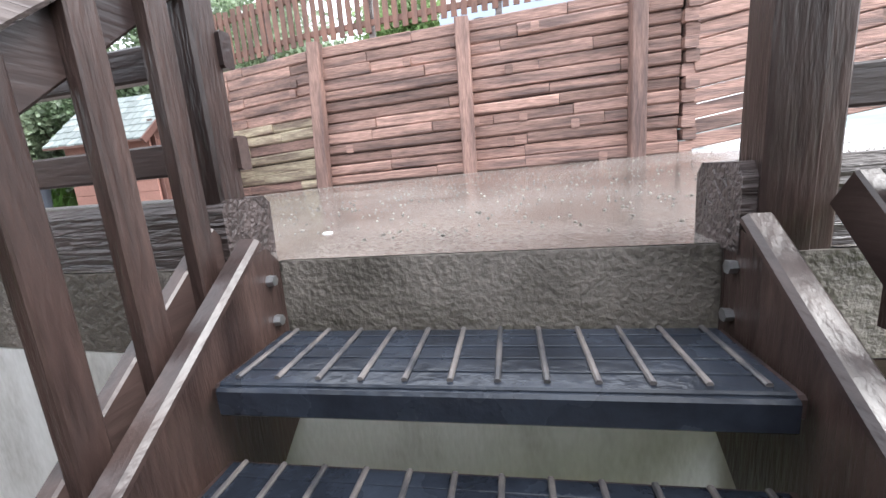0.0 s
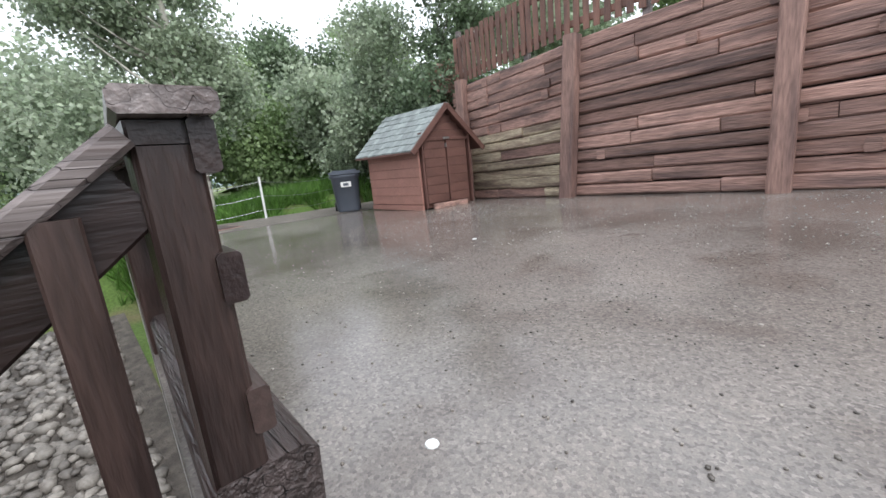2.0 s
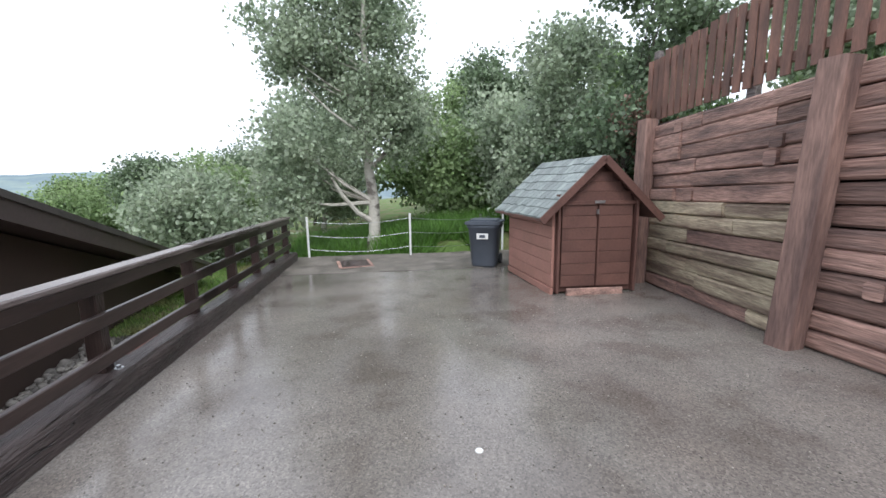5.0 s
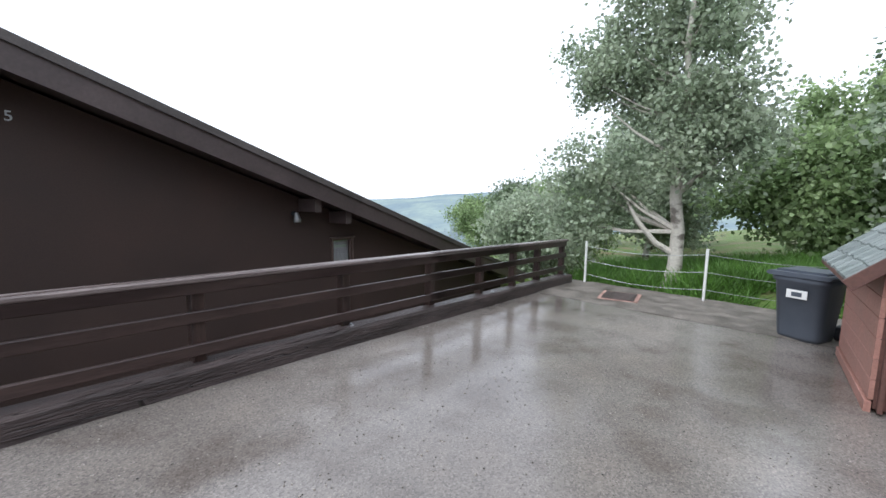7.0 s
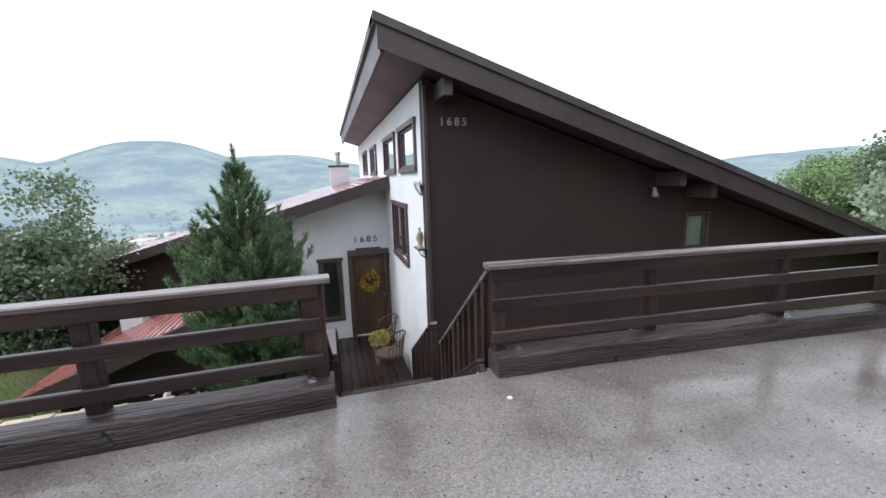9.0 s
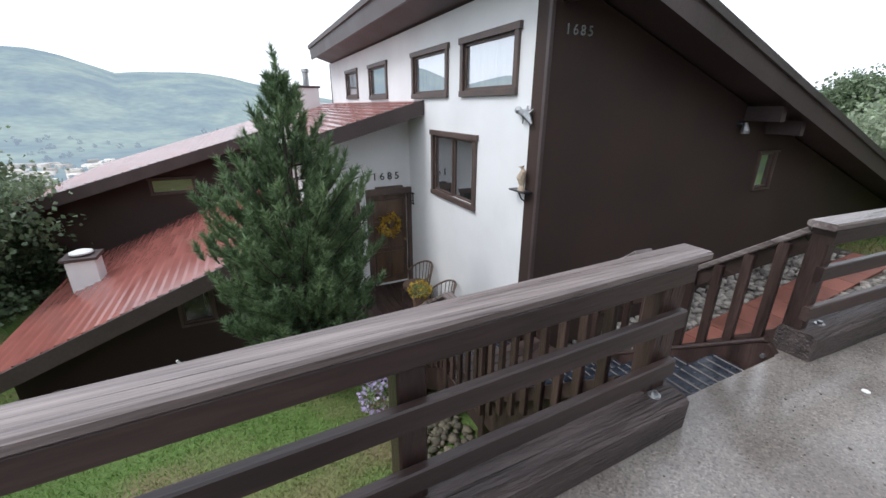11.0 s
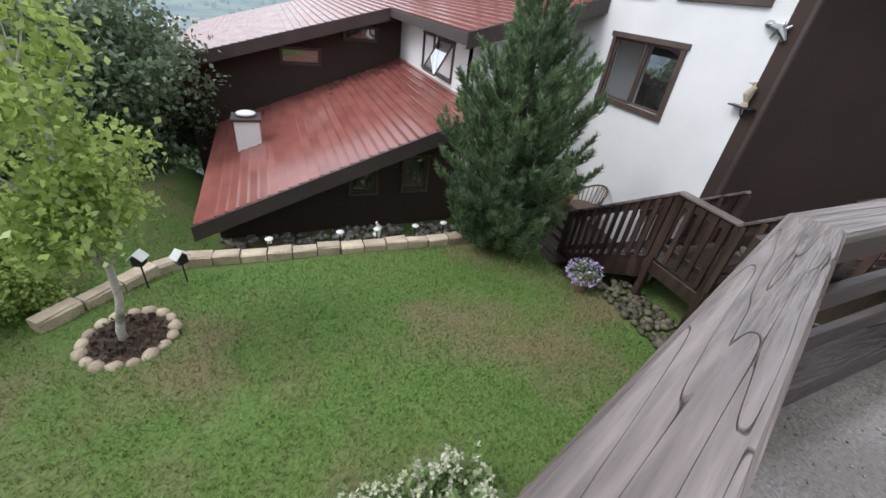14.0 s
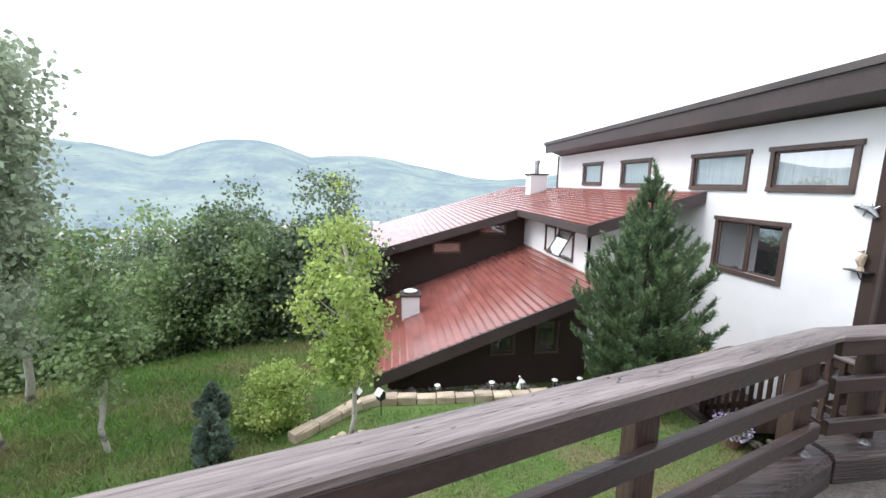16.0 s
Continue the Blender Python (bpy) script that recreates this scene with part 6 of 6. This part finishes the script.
# ---- little garden things ----
def path_light(x, y):
    z = low_z(x, y)
    holder = thing("path_light", "small white solar path light on a dark stake", "lamp", "path lights along the edging", at=pose(x, y, z))
    bm = bmesh.new()
    tube(bm, [(0, 0, -0.05), (0, 0, 0.22)], [0.012, 0.012], 8)
    part("stake", bm, M["black"], holder)
    bm = bmesh.new()
    tube(bm, [(0, 0, 0.20), (0, 0, 0.26)], [0.035, 0.045], 12)
    part("lamp_glass", bm, M["clear"], holder)
    bm = bmesh.new()
    tube(bm, [(0, 0, 0.26), (0, 0, 0.27), (0, 0, 0.285)], [0.06, 0.055, 0.02], 14)
    part("cap", bm, M["white"], holder)
    return holder


for x, y in ((5.34, -3.35), (4.1, -3.4), (4.75, -3.4), (6.35, -3.35), (3.6, -3.4)):
    path_light(x, y)


def garden_figure():
    z = low_z(4.65, -3.7)
    holder = thing("garden_figure", "small white garden bird figure on a stake", "ornament", at=pose(4.65, -3.75, z))
    bm = bmesh.new()
    tube(bm, [(0, 0, 0), (0, 0, 0.55), (0.02, 0, 0.66), (-0.02, 0, 0.8), (0.03, 0, 0.9)], [0.012, 0.02, 0.07, 0.05, 0.02], 8)
    part("figure", bm, M["white"], holder)


garden_figure()


def birdhouse(x, y, top, label, turn):
    z = low_z(x, y)
    holder = thing("birdhouse", label, "birdhouse", "birdhouses by the young aspen", at=pose(x, y, z, 0, 0, turn))
    bm = bmesh.new()
    h = top - z
    tube(bm, [(0, 0, -0.05), (0, 0, h)], [0.01, 0.01], 8)
    part("pole", bm, M["black"], holder)
    part("box", prism(bmesh.new(), [(-0.055, h - 0.06), (0.055, h - 0.06), (0.055, h + 0.05), (0, h + 0.10), (-0.055, h + 0.05)], "y", -0.055, 0.055), M["black"], holder)
    for s in (-1, 1):
        part("roof", stick((s * 0.0, 0, h + 0.115), (s * 0.09, 0, h + 0.03), 0.15, 0.012, 0.003, (0, 0, 1)), M["white"], holder)
    bm = bmesh.new()
    tube(bm, [(0, -0.05, h + 0.01), (0, -0.062, h + 0.01)], [0.018, 0.018], 12)
    part("entrance", bm, M["stucco"], holder)


birdhouse(7.35, -2.82, -1.80, "dark birdhouse with a white roof on a thin pole", 40)
birdhouse(7.75, -2.75, -1.72, "white-roofed birdhouse hung near the young aspen", -20)


def flower_pot(x, y, z, r, h, petal, label, spread):
    holder = thing("flower_pot", label, "flower pot", "flower pots by the deck", at=pose(x, y, z))
    bm = bmesh.new()
    tube(bm, [(0, 0, 0), (0, 0, h * 0.85), (0, 0, h * 0.86), (0, 0, h)], [r * 0.7, r, r * 1.12, r * 1.12], 18)
    part("pot", bm, M["clay"], holder)
    d = unit(240) * np.array([1, 1, 0.7]) * spread * rng.uniform(0.5, 1, (240, 1)) + np.array([0, 0, h + spread * 0.45])
    part("foliage", leaf_mesh("foliage", d, 0.05, M["leaf_mid"]), M["leaf_mid"], holder)
    d = unit(300) * np.array([1, 1, 0.75]) * spread * 1.05 + np.array([0, 0, h + spread * 0.5])
    part("flowers", leaf_mesh("flowers", d, 0.045, M[petal], 0), M[petal], holder)


flower_pot(2.33, -1.31, low_z(2.33, -1.31), 0.13, 0.2, "petal", "clay pot of lilac and white petunias at the lawn's corner", 0.22)
flower_pot(0.75, -3.9, DECK_Z, 0.15, 0.45, "petal_yellow", "pot of yellow flowers on the deck", 0.2)


def garden_chair(y, turn):
    holder = thing("garden_chair", "dark brown woven armchair on the deck by the white wall", "chair", "chairs on the deck", at=pose(0.62, y, DECK_Z, 0, 0, turn))
    bm = bmesh.new()
    tube(bm, [(0, 0, 0.38), (0, 0, 0.44)], [0.27, 0.27], 18)
    part("seat", bm, M["wicker"], holder)
    bm = bmesh.new()
    for k in range(13):
        a = math.pi * (k / 12)
        c, s = math.cos(a), math.sin(a)
        top = 0.62 + 0.22 * s
        tube(bm, [(0.26 * c, 0.26 * s, 0.42), (0.32 * c, 0.33 * s, top)], [0.009, 0.008], 5)
    part("backrest", bm, M["wicker"], holder)
    bm = bmesh.new()
    tube(bm, [(0.32 * math.cos(math.pi * k / 14), 0.33 * math.sin(math.pi * k / 14), 0.62 + 0.22 * math.sin(math.pi * k / 14)) for k in range(15)], [0.018] * 15, 8)
    part("armrest", bm, M["wicker"], holder)
    for x, y in ((0.2, 0.18), (-0.2, 0.18), (0.2, -0.18), (-0.2, -0.18)):
        bm = bmesh.new()
        tube(bm, [(x, y, 0.38), (x * 1.15, y * 1.15, 0)], [0.016, 0.014], 8)
        part("leg", bm, M["wicker"], holder)


garden_chair(-3.42, 80)
garden_chair(-4.4, 100)


def yellow_bag():
    holder = thing("garden_sack", "bright yellow garden sack with a red mark beside the stairs", "sack", at=pose(-0.15, 0.1, low_z(-0.15, 0.1) + 0.05, 0, 0, 25))
    bm = bmesh.new()
    tube(bm, [(0, 0, 0), (0, 0, 0.06), (0, 0, 0.3), (0, 0, 0.42), (0, 0, 0.46)], [0.14, 0.19, 0.19, 0.12, 0.15], 14)
    for v in bm.verts:
        v.co.y *= 0.6
        v.co += Vector((0.02 * noise.noise(v.co * 9), 0.02 * noise.noise(v.co * 9 + Vector((4, 0, 0))), 0))
    part("sack", bm, M["yellow"], holder)
    bm = bmesh.new()
    lumber(bm, (-0.07, -0.119, 0.2), (0.07, -0.119, 0.2), 0.01, 0.1, 0.003)
    part("print", bm, M["red"], holder)


yellow_bag()


# ---- far end of the terrace ----
def hatch():
    holder = thing("hatch_cover", "rusty flat hatch cover set in the terrace", "hatch")
    x, y = -6.87, 3.15
    z = pad_z(x, y)
    part("frame", stick((x - 0.36, y - 0.02, z + 0.014), (x + 0.36, y + 0.06, z + 0.014), 0.62, 0.03, 0.006), M["timber"], holder)
    part("plate", stick((x - 0.30, y - 0.015, z + 0.026), (x + 0.30, y + 0.05, z + 0.026), 0.50, 0.026, 0.004), M["kerb"], holder)


hatch()


def far_strip():
    """Bare gravelly earth between the end of the slab and the wire fence."""
    bm = bmesh.new()
    rows = []
    for j in range(30):
        y = 1.72 + j * 0.19
        x0 = -6.24 + (y - 1.78) * 0.09 + 0.03 * noise.noise(Vector((y * 2.2, 0, 4)))
        row = []
        for i in range(14):
            x = x0 - i * 0.14
            z = pad_z(x, y) + 0.004 + (0.012 + 0.014 * noise.noise(Vector((x * 3, y * 3, 7))) if i else 0)
            row.append(bm.verts.new((x, y, z)))
        rows.append(row)
    for a, b in zip(rows, rows[1:]):
        for i in range(13):
            bm.faces.new((a[i], b[i], b[i + 1], a[i + 1])).smooth = True
    bmesh.ops.recalc_face_normals(bm, faces=bm.faces)
    ob = part("ground_strip", bm, M["grit"])
    tagged(ob, "bare grey gravelly earth at the end of the terrace slab", "ground", kind="structure")


far_strip()


def wire_fence():
    holder = thing("wire_fence", "thin white stakes with sagging wire at the terrace's end", "fence")
    spots = ((-7.9, 2.25, 0.95), (-7.64, 4.315, 0.99), (-8.3, 6.6, 0.95))
    for x, y, h in spots:
        z = low_z(x, y)
        part("stake", stick((x, y, z - 0.1), (x + 0.03, y, -0.2 + h), 0.045, 0.04, 0.008), M["white"], holder)
    for k in (0.3, 0.6, 0.9):
        bm = bmesh.new()
        pts = []
        for (xa, ya, ha), (xb, yb, hb) in zip(spots, spots[1:]):
            for i in range(7):
                t = i / 7
                pts.append((xa + (xb - xa) * t, ya + (yb - ya) * t, -0.2 + (ha + (hb - ha) * t) * k - 0.08 * math.sin(math.pi * t)))
        tube(bm, pts, [0.004] * len(pts), 5)
        part("wire", bm, M["steel"], holder)


wire_fence()


def blades(name, label, x0, x1, y0, y1, n, height, width, mat, where=None, z_of=low_z):
    x, y = rng.uniform(x0, x1, n), rng.uniform(y0, y1, n)
    keep = np.array([where(a, b) for a, b in zip(x, y)]) if where else np.ones(n, bool)
    x, y = x[keep], y[keep]
    n = len(x)
    z = np.array([z_of(a, b) for a, b in zip(x, y)])
    root = np.stack([x, y, z], axis=1)
    a = rng.uniform(0, 2 * np.pi, n)
    side = np.stack([np.cos(a), np.sin(a), np.zeros(n)], axis=1) * width * rng.uniform(0.6, 1.2, (n, 1))
    tipd = np.stack([rng.normal(size=n) * 0.5, rng.normal(size=n) * 0.5, np.ones(n)], axis=1)
    h = height * rng.uniform(0.5, 1.3, (n, 1))
    v = np.stack([root + side, root - side, root + tipd * h], axis=1).reshape(-1, 3)
    i = np.arange(n)[:, None] * 3
    ob = part(name, soup(name, v, np.concatenate([i, i + 1, i + 2], axis=1), M[mat]), M[mat])
    return tagged(ob, label, "grass", kind="stuff")


def on_lawn(x, y):
    if y > rail_y(x) - 0.5 or x < 2.2:
        return False
    if x < 7.5 and y < -3.0:
        return False
    if math.hypot(x - ASP[0], y - ASP[1]) < 0.42:
        return False
    return noise.noise(Vector((x * 0.9, y * 0.9, 8))) > -0.42 or random.random() < 0.35


blades("grass", "short patchy lawn grass, green with straw-coloured spots", 2.2, 14.0, -7.5, 4.5, 150000, 0.05, 0.006, "blade", on_lawn)
blades("grass", "long grass on the slope below the lawn", 8.8, 20.0, -12.0, 2.0, 40000, 0.14, 0.012, "blade", lambda x, y: y < rail_y(x) - 1)
blades("weeds", "tall bright weeds at the end of the terrace", -12.5, -7.75, 1.6, 9.0, 28000, 0.42, 0.02, "weed", lambda x, y: noise.noise(Vector((x, y, 2))) > -0.25)
blades("grass", "grass on the strip behind the house", -14.0, -7.3, -4.0, 1.4, 16000, 0.10, 0.010, "blade")
blades("grass", "rough grass along the top of the bank", -6.0, 9.0, 8.0, 16.0, 16000, 0.3, 0.02, "weed", None, lambda x, y: 2.12 + 0.16 * max(0, x - 3.3) * ramp01(x, 3, 12) + 0.045 * (y - wall_line(max(-4.6, min(x, 12))) - 0.22))


def flower_bed():
    holder = thing("daisy_clump", "clump of faded white daisies at the terrace foot", "flowers")
    n = 260
    x, y = rng.uniform(4.9, 6.3, n), rng.uniform(0.55, 1.1, n)
    y = y + (x - 4.9) * 0.1
    z = np.array([low_z(a, b) for a, b in zip(x, y)])
    pts = np.stack([x, y, z + rng.uniform(0.25, 0.55, n)], axis=1)
    rep = np.repeat(pts, 7, axis=0)
    part("flowers", leaf_mesh("flowers", rep, 0.035, M["petal_white"], -0.2), M["petal_white"], holder)
    low = np.repeat(pts * np.array([1, 1, 0]) + np.stack([0 * z, 0 * z, z + 0.18], axis=1), 8, axis=0) + rng.normal(size=(n * 8, 3)) * 0.07
    part("foliage", leaf_mesh("foliage", low, 0.09, M["leaf_mid"], -0.6), M["leaf_mid"], holder)


flower_bed()


def litter():
    """Wet petals, chips and pebbles on the terrace."""
    n = 3600
    x, y = rng.uniform(-3.5, 5, n), rng.uniform(1.6, 6.3, n)
    keep = np.array([b > rail_y(a) + 0.03 for a, b in zip(x, y)])
    x, y = x[keep], y[keep]
    z = np.array([pad_z(a, b) for a, b in zip(x, y)]) + 0.002
    rock_bed("pebbles", "scattered dull grit and small pebbles on the wet terrace", np.stack([x, y, z], axis=1), 0.006, "pebble")
    for a, b, r in ((0.48, 1.803, 0.020), (-1.157, 3.80, 0.022)):
        bm = bmesh.new()
        tube(bm, [(a, b, pad_z(a, b)), (a, b, pad_z(a, b) + 0.004)], [r, r * 0.9], 9)
        ob = part("fallen_petal", bm, M["white"])
        tagged(ob, "flattened white petal on the wet concrete", "petal", "petals on the terrace")


litter()


# ---- parked car on the upper road ----
def car():
    holder = thing("parked_car", "silver-blue estate car parked on the road above the wall", "car", at=pose(2.0, 10.6, 2.55, 0, 0, 4))
    side = [(-2.2, 0.35), (-2.25, 0.75), (-2.1, 0.95), (-1.3, 1.02), (-0.6, 1.5), (0.6, 1.56), (1.6, 1.48), (2.15, 1.0), (2.25, 0.7), (2.2, 0.35)]
    bm = bmesh.new()
    cols = []
    for x, z in side:
        w = 0.88 if z < 1.1 else 0.66
        cols.append([bm.verts.new((x, s * w, z)) for s in (-1, 1)])
    for a, b in zip(cols, cols[1:]):
        bm.faces.new((a[0], a[1], b[1], b[0]))
    bm.faces.new([c[0] for c in cols])
    bm.faces.new([c[1] for c in cols][::-1])
    bm.faces.new((cols[0][0], cols[-1][0], cols[-1][1], cols[0][1]))
    bmesh.ops.triangulate(bm, faces=bm.faces)
    bmesh.ops.recalc_face_normals(bm, faces=bm.faces)
    part("body", bm, M["car"], holder)
    for x0, x1 in ((-1.05, -0.1), (0.0, 0.9), (1.0, 1.65)):
        bm = bmesh.new()
        top = 1.44
        bm.faces.new([bm.verts.new(p) for p in ((x0 - 0.1 if x0 < -0.5 else x0, -0.875, 1.04), (x1 + (0.15 if x1 > 1.4 else 0), -0.875, 1.04), (x1 - 0.05, -0.70, top), (x0 + (0.4 if x0 < -0.5 else 0), -0.70, top))])
        part("window", bm, M["glass"], holder)
    for x in (-1.4, 1.4):
        for s in (-1, 1):
            bm = bmesh.new()
            bmesh.ops.create_cone(bm, cap_ends=True, segments=22, radius1=0.33, radius2=0.33, depth=0.22, matrix=pose(x, s * 0.82, 0.33, 90, 0, 0))
            w = part("wheel", bm, M["black"], holder)
            bm = bmesh.new()
            bmesh.ops.create_cone(bm, cap_ends=True, segments=18, radius1=0.2, radius2=0.17, depth=0.03, matrix=pose(x, s * 0.94, 0.33, 90, 0, 0))
            part("rim", bm, M["steel"], w)
    part("mirror", stick((-0.95, -0.9, 1.08), (-0.95, -1.05, 1.08), 0.12, 0.12, 0.03), M["white"], holder)
    part("roof_rail", stick((-0.5, -0.62, 1.58), (1.5, -0.62, 1.58), 0.03, 0.04), M["steel"], holder)
    return holder


car()


# ---- valley: woods and houses far below ----
def valley_woods():
    n = 4200
    b = np.radians(rng.uniform(-75, 70, n))
    r = 60 * (2100 / 60) ** rng.uniform(0, 1, n)
    x, y = 2 + r * np.sin(b), -r * np.cos(b)
    z = np.array([ground_z(p, q) for p, q in zip(x, y)])
    size = rng.uniform(3.0, 6.5, n) * (1 + r / 1400)
    pts = []
    per = 16
    c = np.repeat(np.stack([x, y, z + size * 0.6], axis=1), per, axis=0)
    s = np.repeat(size, per)[:, None]
    c = c + unit(n * per) * s * np.array([0.62, 0.62, 0.62])
    v = []
    k = len(c)
    d, e = unit(k), unit(k)
    e = np.cross(d, e)
    e /= np.linalg.norm(e, axis=1, keepdims=True) + 1e-6
    q = np.stack([c - d * s * 0.42, c + e * s * 0.4, c + d * s * 0.42, c - e * s * 0.4], axis=1).reshape(-1, 3)
    i = np.arange(k)[:, None] * 4
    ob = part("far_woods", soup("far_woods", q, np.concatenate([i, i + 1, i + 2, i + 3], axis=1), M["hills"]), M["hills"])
    tagged(ob, "woods with painted-in haze covering the hillside and valley far below", "woods", kind="stuff")


valley_woods()


def town():
    rnd = random.Random(21)
    v, f = [], []
    for _ in range(230):
        b = math.radians(rnd.gauss(14, 14))
        r = rnd.uniform(750, 1500)
        x, y = 2 + r * math.sin(b), -r * math.cos(b)
        z = ground_z(x, y)
        w, d, h, t = rnd.uniform(8, 26), rnd.uniform(7, 14), rnd.uniform(5, 11), rnd.uniform(0, math.pi)
        o = len(v)
        for k, (dx, dy) in enumerate(((-w, -d), (w, -d), (w, d), (-w, d))):
            px, py = x + dx * math.cos(t) - dy * math.sin(t), y + dx * math.sin(t) + dy * math.cos(t)
            v += [(px, py, z - 5), (px, py, z + h)]
        for k in range(4):
            a, c = o + 2 * k, o + 2 * ((k + 1) % 4)
            f.append((a, c, c + 1, a + 1))
        f.append((o + 1, o + 3, o + 5, o + 7))
    ob = part("far_town", soup("far_town", v, f, M["building"]), M["building"])
    tagged(ob, "pale roofs of a small town far down in the valley", "town", kind="stuff")


town()
